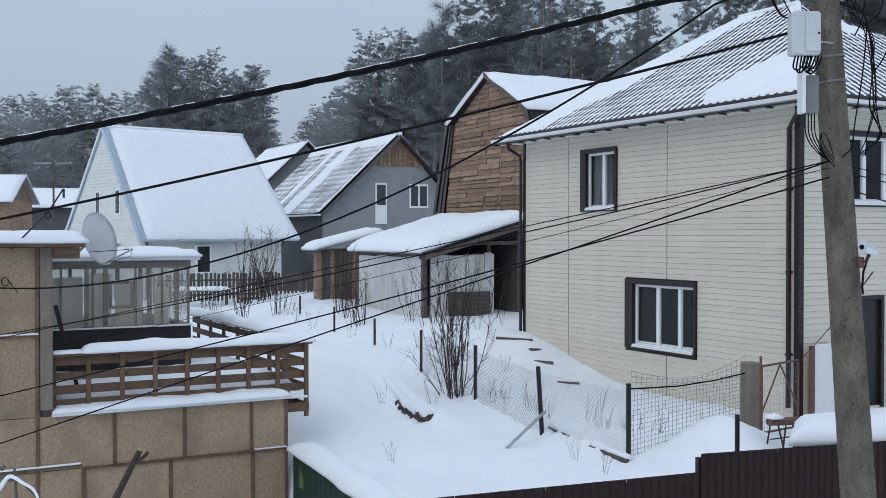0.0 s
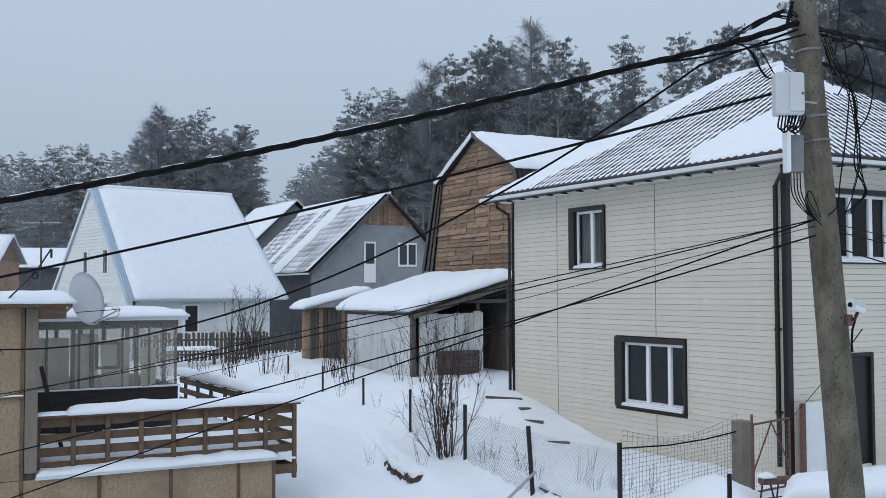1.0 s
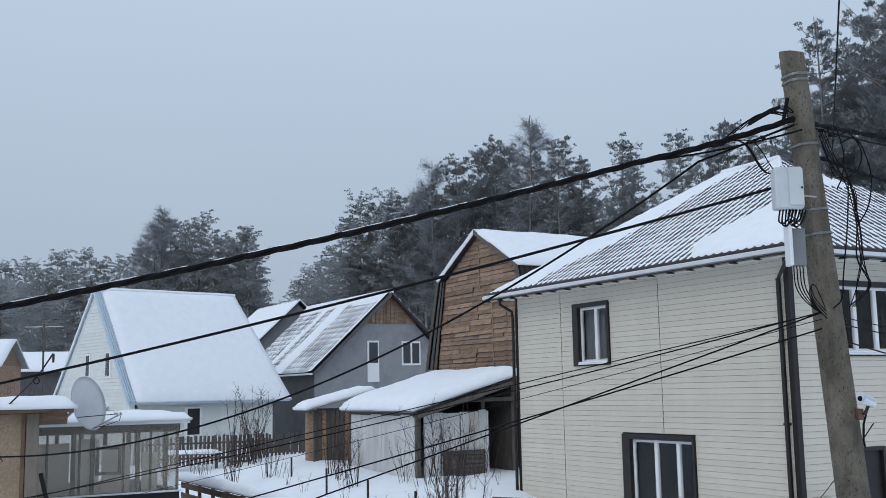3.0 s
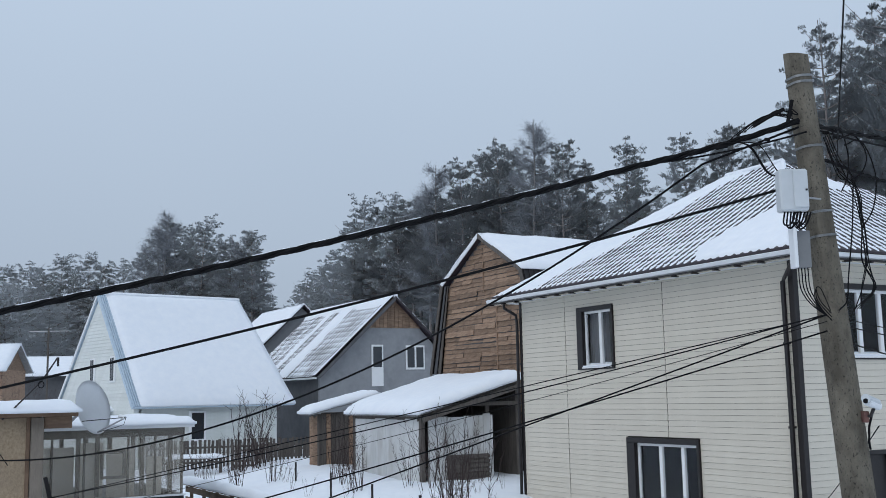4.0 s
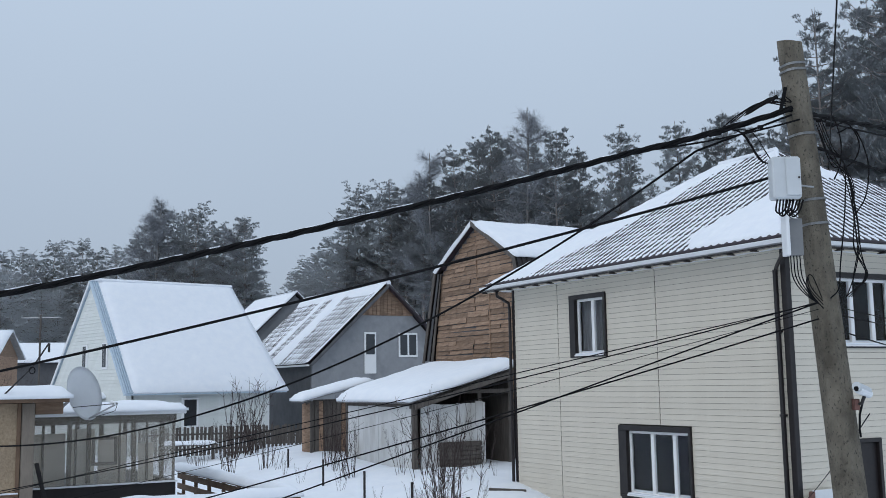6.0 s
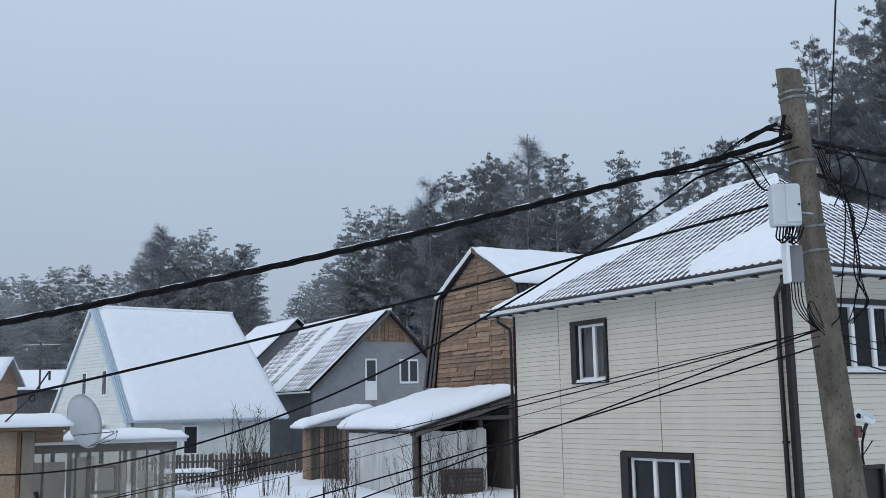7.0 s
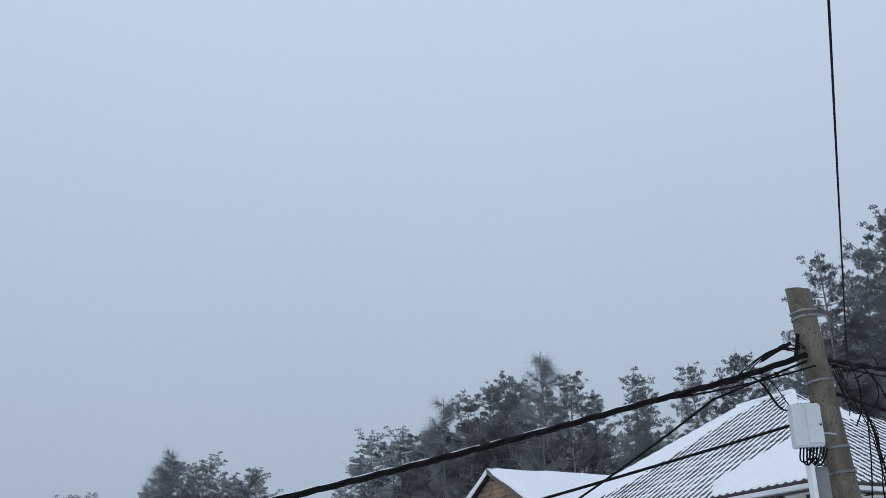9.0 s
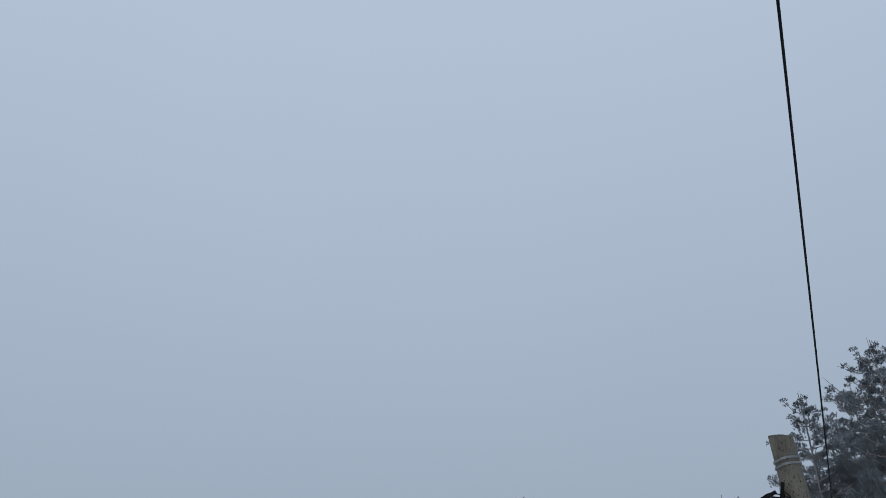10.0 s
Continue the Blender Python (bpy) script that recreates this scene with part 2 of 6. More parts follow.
def curve(pts, n=5):
    """A smooth line through points."""
    p = [Vector(q) for q in pts]
    p = [p[0] * 2 - p[1]] + p + [p[-1] * 2 - p[-2]]
    out = []
    for a, b, c, d in zip(p, p[1:], p[2:], p[3:]):
        for i in range(n):
            t = i / n
            out.append(0.5 * (2 * b + (c - a) * t + (2 * a - 5 * b + 4 * c - d) * t * t + (3 * b - a - 3 * c + d) * t ** 3))
    out.append(p[-2])
    return out


def arrays(name, verts, faces, material, smooth=False):
    """A mesh from numpy arrays."""
    me = bpy.data.meshes.new(name)
    me.from_pydata(np.asarray(verts, float).tolist(), [], np.asarray(faces, int).tolist())
    me.materials.append(material)
    if smooth:
        me.polygons.foreach_set("use_smooth", [True] * len(me.polygons))
    return me


def sweep_snow(corners, thick, seed=0, cell=0.12, droop=0.06, rough=0.03, round_off=0.25):
    """A pillow of snow on a four-cornered surface: corners in turn, rounded off to its rims, with drooping edges."""
    p = [Vector(c) for c in corners]
    nu = max(4, int(max((p[1] - p[0]).length, (p[2] - p[3]).length) / cell))
    nv = max(4, int(max((p[3] - p[0]).length, (p[2] - p[1]).length) / cell))
    lu, lv = (p[1] - p[0]).length, (p[3] - p[0]).length
    bm = bmesh.new()
    top, low = [], []
    for j in range(nv + 1):
        rt, rl = [], []
        for i in range(nu + 1):
            u, v = i / nu, j / nv
            q = (p[0] * (1 - u) + p[1] * u) * (1 - v) + (p[3] * (1 - u) + p[2] * u) * v
            edge = min(min(u, 1 - u) * lu, min(v, 1 - v) * lv)
            k = min(1.0, edge / round_off)
            h = thick * math.sqrt(max(0.0, 1 - (1 - k) ** 2))
            n1 = noise.noise(Vector((q.x * 0.9, q.y * 0.9, seed + q.z))) + 0.5 * noise.noise(Vector((q.x * 2.6, q.y * 2.6, seed + 7)))
            h = max(0.004, h * (1 + 0.12 * n1) + rough * n1 * k)
            out = Vector((0, 0, 0))
            if edge < 1e-6:
                c = (p[0] + p[1] + p[2] + p[3]) / 4
                away = (q - c)
                away.z = 0
                out = away.normalized() * 0.03 * (1 + n1)
            rt.append(bm.verts.new(q + out + Vector((0, 0, h if edge > 1e-6 else thick * 0.25))))
            rl.append(bm.verts.new(q + out - Vector((0, 0, droop * (0.6 + 0.5 * n1) if edge < 1e-6 else 0.0))))
        top.append(rt)
        low.append(rl)
    for j in range(nv):
        for i in range(nu):
            bm.faces.new((top[j][i], top[j][i + 1], top[j + 1][i + 1], top[j + 1][i]))
            bm.faces.new((low[j][i], low[j + 1][i], low[j + 1][i + 1], low[j][i + 1]))
    for i in range(nu):
        bm.faces.new((low[0][i], low[0][i + 1], top[0][i + 1], top[0][i]))
        bm.faces.new((low[nv][i + 1], low[nv][i], top[nv][i], top[nv][i + 1]))
    for j in range(nv):
        bm.faces.new((low[j + 1][0], low[j][0], top[j][0], top[j + 1][0]))
        bm.faces.new((low[j][nu], low[j + 1][nu], top[j + 1][nu], top[j][nu]))
    bmesh.ops.recalc_face_normals(bm, faces=bm.faces)
    return bm


def step(a, b, x):
    t = min(1.0, max(0.0, (x - a) / (b - a)))
    return t * t * (3 - 2 * t)


GINV = GRID.inverted()


def ground_z(x, y):
    """Height of the snow at a place."""
    a, b, _ = GINV @ Vector((x, y, 0))
    z = step(4.0, 9.5, b) * (0.52 + 0.42 * step(-4.0, -0.5, a)) + 0.22 * step(12, 28, b)
    z -= 0.9 * step(-3.4, -6.5, b)
    z += 0.25 * step(-3.6, -2.6, a) * step(-3.0, -1.6, b) * step(0.2, -1.0, b)
    z -= 1.15 * step(-8.72, -8.98, a) * step(2.3, 1.9, b)
    z += 0.56 * math.exp(-((x - 4.25) ** 2 / 0.34 + (y - 15.45) ** 2 / 1.2)) + 0.22 * math.exp(-((x - 3.6) ** 2 / 0.8 + (y - 15.9) ** 2 / 0.6))
    z += 0.40 * math.exp(-((x + 2.5) ** 2 / 1.3 + (y - 21.2) ** 2 / 3.0)) + 0.16 * math.exp(-((x + 1.7) ** 2 / 0.3 + (y - 18.9) ** 2 / 0.8))
    s, u = (x + 0.75) * 0.96 + (y - 20.0) * 0.27, (y - 20.3) * 0.96 - (x + 0.75) * 0.27
    if abs(u) < 4 and -0.5 < s < 6:
        z += 0.30 * step(-0.06, 0.16, s + 0.12 * noise.noise(Vector((0, u * 1.6, 4)))) * math.exp(-max(0.0, s) / 1.3) * step(3.2, 1.6, abs(u))
    if -2.4 < b < 6 and -6 < a < -3:
        line = float(np.interp(b, (-1.26, 0.62, 3.72), (-4.78, -5.06, -4.49)))
        z += 0.20 * step(-0.14, 0.10, a - line) * step(-3.5, -4.2, a) * step(-1.3, -0.6, b) * step(5.0, 3.6, b)
    far = max(0.0, y - 58)
    z += (far * far / (far + 30)) * (0.10 + 0.0016 * max(-45.0, min(60.0, x))) * (1 if y < 250 else 250 / y)
    near = 1 - step(30, 60, y)
    z += near * (0.09 * noise.noise(Vector((x * 0.45, y * 0.45, 0))) + 0.07 * noise.noise(Vector((x * 1.2, y * 0.9, 3))) + 0.022 * noise.noise(Vector((x * 3.4, y * 3.4, 5))))
    z += (1 - near) * 0.5 * noise.noise(Vector((x * 0.05, y * 0.05, 0)))
    return z


# ---- the ground: one sheet of snow to the horizon ----
def build_ground():
    n = 390
    k = np.sinh(np.linspace(-1, 1, n) * 5.6)
    xs, ys = -1.0 + k * 5.5, 19.0 + k * 5.5
    verts = [(x, y, ground_z(x, y)) for y in ys for x in xs]
    i = np.arange(n * (n - 1)).reshape(n - 1, n)[:, :-1].ravel()
    faces = np.stack([i, i + 1, i + n + 1, i + n], 1)
    ob = new("ground", arrays("ground", verts, faces, GROUND, True))
    return tagged(ob, "deep fresh snow over sloping yards and hillside", "ground", kind="structure")


build_ground()


# ---- kinds of building parts ----
def span_boxes(lo, hi, z0, z1, openings):
    """The rectangles of a wall around its openings (lo, hi, z0, z1)."""
    cuts = sorted({lo, hi, *[o[0] for o in openings], *[o[1] for o in openings]})
    for a, b in zip(cuts, cuts[1:]):
        z = z0
        for o in sorted([o for o in openings if o[0] <= a and o[1] >= b], key=lambda o: o[2]):
            if o[2] > z:
                yield a, b, z, o[2]
            z = o[3]
        if z < z1:
            yield a, b, z, z1


def wall(parent, name, axis, lo, hi, z0, z1, near, far, openings, material):
    bm = bmesh.new()
    for a, b, c, d in span_boxes(lo, hi, z0, z1, openings):
        box(near, far, a, b, c, d, bm=bm) if axis == "y" else box(a, b, near, far, c, d, bm=bm)
    return part(name, bm, material, parent)


PLANKS = {}


def plank_mesh(length, pitch, material, lip=0.016, open_joint=0.004):
    key = (round(length, 3), pitch, material.name, lip, open_joint)
    if key not in PLANKS:
        h = pitch - open_joint
        bm = prism([(0, 0, 0), (0, -lip, 0), (0, -lip, 0.006), (0, -0.004, h), (0, 0, h)], (length, 0, 0))
        PLANKS[key] = mesh_of("plank", bm, material)
    return PLANKS[key]


def planks(parent, axis, face, seams, z0, z1, pitch, openings, material, lip=0.015, gap=0.006):
    """Courses of boards on a wall, cut at the seams and round the openings; they look towards -x or -y of the lot."""
    z = z0
    while z < z1 - 0.02:
        for s0, s1 in zip(seams, seams[1:]):
            blocks = [(o[0], o[1]) for o in openings if o[2] < z + pitch * 0.6 and o[3] > z + pitch * 0.4]
            runs, at = [], s0
            for o0, o1 in sorted(blocks):
                if o1 <= s0 or o0 >= s1:
                    continue
                if o0 > at:
                    runs.append((at, o0))
                at = max(at, o1)
            if at < s1:
                runs.append((at, s1))
            for r0, r1 in runs:
                if r1 - r0 < 0.03:
                    continue
                ob = new("plank", plank_mesh(r1 - r0 - gap, pitch, material, lip))
                ob.parent = parent
                if axis == "x":
                    place = Matrix.Translation((r0 + gap / 2, face, z))
                else:
                    place = Matrix.Translation((face, r1 - gap / 2, z)) @ Matrix.Rotation(-math.pi / 2, 4, "Z")
                ob.matrix_basis = Matrix.Translation(-AT[parent]) @ place
        z += pitch


def window(parent, axis, face, lo, hi, z0, z1, mullions, casing=0.09, casing_mat=None, proud=0.05, snow=True, curtain=None, deep=0.0):
    """A window in an opening: dark casing, white frame, bars, panes, sill. It looks towards -x or -y."""
    def bx(a0, a1, d0, d1, c0, c1, bev=0.0):
        return box(face + d0, face + d1, a0, a1, c0, c1, bev) if axis == "y" else box(a0, a1, face + d0, face + d1, c0, c1, bev)
    w = part("window", bx(lo + casing, hi - casing, 0.10, 0.14, z0 + casing, z0 + casing + 0.05), WHITE_PVC, parent, "white plastic window with dark brown casing")
    if casing_mat:
        for a0, a1, c0, c1 in ((lo, hi, z1 - casing, z1), (lo, hi, z0, z0 + casing * 0.6), (lo, lo + casing * (0.7 if not deep else 0.6), z0 + casing * 0.6, z1 - casing), (hi - casing * (1 + deep), hi, z0 + casing * 0.6, z1 - casing)):
            part("casing", bx(a0, a1, -proud, 0.10, c0, c1, 0.006), casing_mat, w, "dark brown metal casing")
    i0, i1, k0, k1 = lo + casing * 0.7, hi - casing * (1 + deep), z0 + casing * 0.6, z1 - casing
    f = 0.06
    for a0, a1, c0, c1 in ((i0, i1, k1 - f, k1), (i0, i1, k0, k0 + f), (i0, i0 + f, k0 + f, k1 - f), (i1 - f, i1, k0 + f, k1 - f)):
        part("frame", bx(a0, a1, 0.03, 0.10, c0, c1, 0.008), WHITE_PVC, w)
    edges = [i0 + f] + list(mullions) + [i1 - f]
    for mpos in mullions:
        part("mullion", bx(mpos - 0.05, mpos + 0.05, 0.028, 0.10, k0 + f, k1 - f, 0.008), WHITE_PVC, w)
    for e0, e1 in zip(edges, edges[1:]):
        p = part("pane", bx(e0 + 0.01, e1 - 0.01, 0.06, 0.075, k0 + f, k1 - f), GLASS, w)
        p.visible_shadow = False
    part("sill", bx(i0, i1, -proud - 0.03, 0.10, k0 - 0.03, k0, 0.005), WHITE_PVC, w)
    if snow:
        part("sill_snow", bx(i0 + 0.01, i1 - 0.01, -proud - 0.02, 0.06, k0, k0 + 0.035, 0.012), SNOW, w, "strip of snow on the sill")
    if curtain:
        c0, c1, depth = curtain
        n = 40
        bm = bmesh.new()
        rows = []
        for c in (k0 - 0.1, k1 + 0.1):
            rows.append([bm.verts.new((face + depth + 0.03 * math.sin(k * 1.3), c0 + (c1 - c0) * k / n, c) if axis == "y" else (c0 + (c1 - c0) * k / n, face + depth + 0.03 * math.sin(k * 1.3), c)) for k in range(n + 1)])
        for k in range(n):
            bm.faces.new((rows[0][k], rows[0][k + 1], rows[1][k + 1], rows[1][k]))
        bmesh.ops.solidify(bm, geom=bm.faces, thickness=0.004)
        part("curtain", bm, CURTAIN, w, "pale grey curtain hanging behind the glass")
    return w


def facet_frame(e0, e1, r0, r1):
    """Origin, unit eave direction, unit up-slope direction, normal and sizes of a roof facet."""
    e0, e1, r0, r1 = (Vector(v) for v in (e0, e1, r0, r1))
    ex = (e1 - e0).normalized()
    up = (r0 - e0)
    x_r0 = up.dot(ex)
    up = up - ex * x_r0
    rise = up.length
    up.normalize()
    nrm = ex.cross(up)
    if nrm.z < 0:
        nrm = -nrm
    return e0, ex, up, nrm, (e1 - e0).length, rise, x_r0, (r1 - e0).dot(ex)


def facet_grid(frame_, du, rows, height):
    o, ex, up, nrm, width, rise, xl, xr = frame_
    cols = int(width / du) + 1
    verts, faces = [], []
    for d in rows:
        t = d / rise
        lo, hi = xl * t, width + (xr - width) * t
        for i in range(cols + 1):
            x = min(hi, max(lo, i * width / cols))
            p = o + ex * x + up * d + nrm * height(x, d, min(x - lo, hi - x))
            verts.append(p[:])
    n = cols + 1
    for j in range(len(rows) - 1):
        for i in range(cols):
            a = j * n + i
            faces.append((a, a + 1, a + n + 1, a + n))
    return verts, faces


def tile_h(x, d, rise, wave=0.21, course=0.35):
    down = rise - d
    return 0.042 * (0.5 + 0.5 * math.cos(2 * math.pi * x / wave)) + 0.016 * ((down / course) % 1.0)


def tiled_facet(parent, e0, e1, r0, r1, cover, wave=0.21, course=0.35, label=""):
    """A facet of stepped metal tile with snow lying on it. cover(x, d, edge): snow's depth over the sheet's low line."""
    fr = facet_frame(e0, e1, r0, r1)
    rise = fr[5]
    rows = [0.0]
    k = 0
    while rise - k * course > 0:
        d = rise - k * course
        rows += [d - 0.002, d + 0.002] if k else [d]
        rows.append(d - course * 0.5)
        k += 1
    rows = sorted({round(r, 4) for r in rows if 0 <= r <= rise})
    v, f = facet_grid(fr, wave / 6, rows, lambda x, d, e: tile_h(x, d, rise, wave, course))
    me = arrays("roof_sheet", [Vector(p) - AT[parent] for p in v], f, TILE)
    ob = new("roof_sheet", me)
    ob.parent = parent
    AT[ob] = AT[parent]
    tagged(ob, label or "dark plum metal tile sheet")
    n = max(8, int(rise / (course / 5)))
    v, f = facet_grid(fr, wave / 5, [rise * i / n for i in range(n + 1)], lambda x, d, e: cover(x, d, e) + 0.25 * tile_h(x, d, rise, wave, course))
    me = arrays("roof_snow", [Vector(p) - AT[parent] for p in v], f, SNOW, True)
    ob = new("roof_snow", me)
    ob.parent = parent
    AT[ob] = AT[parent]
    tagged(ob, "snow lying in the roof's valleys")
    return fr


def slab(parent, name, pts, thick, material, label=""):
    """A flat sheet through coplanar points, with thickness downwards."""
    return part(name, prism(pts, (0, 0, -thick)), material, parent, label)


# ---- the cream house ----
def cream_house():
    h = root("house", (4.2, 4.4, 0), "two-storey house with cream siding and snowy hipped metal-tile roof", "house")
    low = (2.49, 4.75, 0.91, 2.43)
    upp = (5.07, 6.41, 3.93, 5.38)
    win = (1.18, 2.90, 3.92, 5.34)
    door = (1.28, 2.24, 0.12, 2.25)
    F = -0.14  # the street front
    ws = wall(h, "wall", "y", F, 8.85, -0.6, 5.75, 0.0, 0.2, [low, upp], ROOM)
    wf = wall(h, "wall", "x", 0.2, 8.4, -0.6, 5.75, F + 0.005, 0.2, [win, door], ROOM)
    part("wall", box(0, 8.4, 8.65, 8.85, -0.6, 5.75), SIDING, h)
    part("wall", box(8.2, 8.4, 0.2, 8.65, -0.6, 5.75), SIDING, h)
    # inner floors and partitions are added as a shade-coloured backing for the windows
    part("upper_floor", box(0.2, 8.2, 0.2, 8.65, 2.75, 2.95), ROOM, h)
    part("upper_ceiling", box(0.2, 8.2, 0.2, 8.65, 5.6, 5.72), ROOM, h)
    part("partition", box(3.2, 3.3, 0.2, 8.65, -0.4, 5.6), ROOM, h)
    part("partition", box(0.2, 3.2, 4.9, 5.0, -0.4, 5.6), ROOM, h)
    planks(ws, "y", -0.001, [-0.05, 3.41, 6.93, 8.80], -0.3, 5.72, 0.115, [low, upp], SIDING, gap=0.022)
    planks(wf, "x", F - 0.001, [0.09, 3.6, 7.1, 8.4], -0.3, 5.72, 0.115, [win, door], SIDING)
    window(h, "y", 0.0, low[0], low[1], low[2], low[3], [3.06, 3.74], 0.11, BROWN_METAL, 0.06, deep=1.4)
    window(h, "y", 0.0, upp[0], upp[1], upp[2], upp[3], [5.62], 0.10, BROWN_METAL, 0.06, deep=1.1, curtain=(5.55, 6.3, 0.25))
    window(h, "x", F, win[0], win[1], win[2], win[3], [1.75, 2.33], 0.10, BROWN_METAL, 0.05)
    d = part("door", box(door[0] + 0.08, door[1] - 0.08, F + 0.02, F + 0.08, door[2] + 0.03, door[3] - 0.08, 0.01), BROWN_METAL, h, "dark brown steel entrance door")
    for a0, a1, c0, c1 in ((door[0], door[0] + 0.08, door[2], door[3]), (door[1] - 0.08, door[1], door[2], door[3]), (door[0] + 0.08, door[1] - 0.08, door[3] - 0.08, door[3])):
        part("casing", box(a0, a1, F - 0.05, F + 0.1, c0, c1, 0.006), BROWN_METAL, d)
    part("lock_plate", box(1.60, 1.65, F + 0.005, F + 0.02, 1.28, 1.40, 0.004), STEEL, d, "steel lock plate")
    part("handle", tube([(1.62, F + 0.02, 1.12), (1.62, F - 0.035, 1.12), (1.74, F - 0.04, 1.12)], 0.01), STEEL, d, "steel lever handle")
    # corner boards and rain pipes
    part("corner_board", box(-0.035, 0.09, F - 0.035, F + 0.09, -0.3, 5.72, 0.006), BROWN_METAL, h, "dark brown corner board")
    part("corner_board", box(-0.03, 0.03, 8.80, 8.89, 0.2, 5.72, 0.006), BROWN_METAL, h, "dark brown corner board")
    pipe = part("downpipe", box(-0.12, -0.05, F + 0.13, F + 0.20, 0.25, 5.35, 0.008), BROWN_METAL, h, "dark brown rain pipe")
    part("elbow", tube([(-0.085, F + 0.165, 5.30), (-0.10, F + 0.12, 5.38), (-0.45, -0.55, 5.62), (-0.52, -0.62, 5.74)], 0.036, sides=6), BROWN_METAL, pipe)
    for zc in (1.2, 2.7, 4.2):
        part("clip", box(-0.128, 0.0, F + 0.12, F + 0.21, zc, zc + 0.04), BROWN_METAL, pipe)
    pipe = part("downpipe", tube([(-0.42, 8.98, 5.70), (-0.42, 8.98, 5.58), (-0.10, 8.93, 5.40), (-0.08, 8.92, 5.2), (-0.08, 8.92, 0.9)], 0.04, sides=8), BROWN_METAL, h, "dark brown rain pipe")
    # roof: hip planes, tiled towards the yard and the street
    ez, rz = 5.84, 8.70
    c = [(-0.5, -0.62, ez), (8.9, -0.62, ez), (8.9, 9.35, ez), (-0.5, 9.35, ez)]
    r0, r1 = (4.2, 3.75, rz), (4.2, 5.6, rz)

    def side_cover(x, d, e):
        # x runs from the street corner to the far corner
        n1 = noise.noise(Vector((x * 0.5, d * 0.5, 2)))
        n2 = noise.noise(Vector((x * 2.2, d * 2.2, 4)))
        street = 1 - step(2.35 + 0.5 * n1, 2.6 + 0.5 * n1, x - 0.30 * min(d, 0.7) + 0.36 * max(0.0, d - 0.9))
        back = step(8.05 - 0.52 * d + 0.5 * n1, 8.6 - 0.52 * d + 0.5 * n1, x)
        rim = 1 - step(0.1, 0.35, e)
        return -0.05 * step(0.16, 0.04, d) + 0.0265 + 0.005 * n2 + 0.004 * n1 + 0.05 * step(0.02, 0.2, d) * max(street * (0.75 + 0.4 * n1), back * 0.8, rim * 0.5)

    def street_cover(x, d, e):
        n1 = noise.noise(Vector((x * 0.6, d * 0.6, 12)))
        n2 = noise.noise(Vector((x * 2.2, d * 2.2, 14)))
        return -0.05 * step(0.16, 0.04, d) + 0.0265 + 0.006 * n2 + 0.045 * max(0.0, step(1.2, 2.4, d + n1) * step(2.6, 1.0, x + n1), 0.7 * step(0.3, 0.5, n1))

    tiled_facet(h, c[0], c[3], r0, r1, side_cover)
    tiled_facet(h, c[1], c[0], r0, r0, street_cover)
    slab(h, "roof_plane", [c[1], c[2], r1, r0], 0.05, TILE)
    slab(h, "roof_plane", [c[2], c[3], r1], 0.05, TILE)
    part("soffit", box(-0.48, 8.88, -0.60, 9.33, ez - 0.12, ez - 0.06), WHITE_METAL, h)
    for b0, b1, a0, a1 in ((-0.65, 9.38, -0.53, -0.48), (-0.65, -0.60, -0.48, 8.9)):
        part("fascia", box(a0, a1, b0, b1, ez - 0.17, ez + 0.0, 0.005), SIDING, h, "cream fascia board")
    gut = [(0.0, 0.0), (0.02, -0.055), (0.06, -0.075), (0.10, -0.055), (0.12, 0.0), (0.105, 0.0), (0.09, -0.045), (0.06, -0.06), (0.03, -0.045), (0.015, 0.0)]
    part("gutter", prism([(-0.53 - x, -0.72, ez - 0.03 + y * 1.3) for x, y in gut], (0, 10.2, 0)), WHITE_METAL, h, "white rain gutter with snow along it")
    part("gutter", prism([(-0.6, -0.65 - x, ez - 0.03 + y * 1.3) for x, y in gut], (9.5, 0, 0)), WHITE_METAL, h, "white rain gutter")
    # thin dark strip along the bottom lip of each gutter
    part("gutter_seam", box(-0.66, -0.53, -0.70, 9.46, ez - 0.152, ez - 0.132, 0.004), BROWN_METAL, h)
    part("gutter_seam", box(-0.53, 8.9, -0.78, -0.65, ez - 0.152, ez - 0.132, 0.004), BROWN_METAL, h)
    part("eave_edge", box(-0.55, -0.49, -0.62, 9.35, ez + 0.002, ez + 0.055, 0.006), TILE, h, "dark rim of the lowest tile course")
    part("eave_edge", box(-0.5, 8.9, -0.67, -0.61, ez + 0.002, ez + 0.055, 0.006), TILE, h)
    for i in range(17):
        part("bracket", box(-0.65, -0.48, 0.0 + i * 0.58, 0.07 + i * 0.58, ez - 0.185, ez - 0.15, 0.006), BROWN_METAL, h)
    for i in range(9):
        part("bracket", box(0.2 + i * 0.58, 0.27 + i * 0.58, -0.77, -0.6, ez - 0.185, ez - 0.15, 0.006), BROWN_METAL, h)
    part("gutter_snow", box(-0.645, -0.555, -0.66, 9.46, ez - 0.055, ez - 0.022, 0.008), SNOW, h)
    hip = tube([Vector(c[0]) + Vector((0, 0, 0.05)), Vector(r0) + Vector((0, 0, 0.05))], 0.06, sides=8)
    part("hip_cap", hip, SNOW, h, "snowy hip ridge")
    part("hip_cap", tube([Vector(c[3]) + Vector((0, 0, 0.0)), Vector(r1) + Vector((0, 0, 0.0))], 0.06, sides=8), SNOW, h, "snowy hip ridge")
    part("ridge_cap", tube([Vector(r0) + Vector((0, 0, 0.05)), Vector(r1) + Vector((0, 0, 0.05))], 0.08, sides=8), SNOW, h, "snowy ridge")


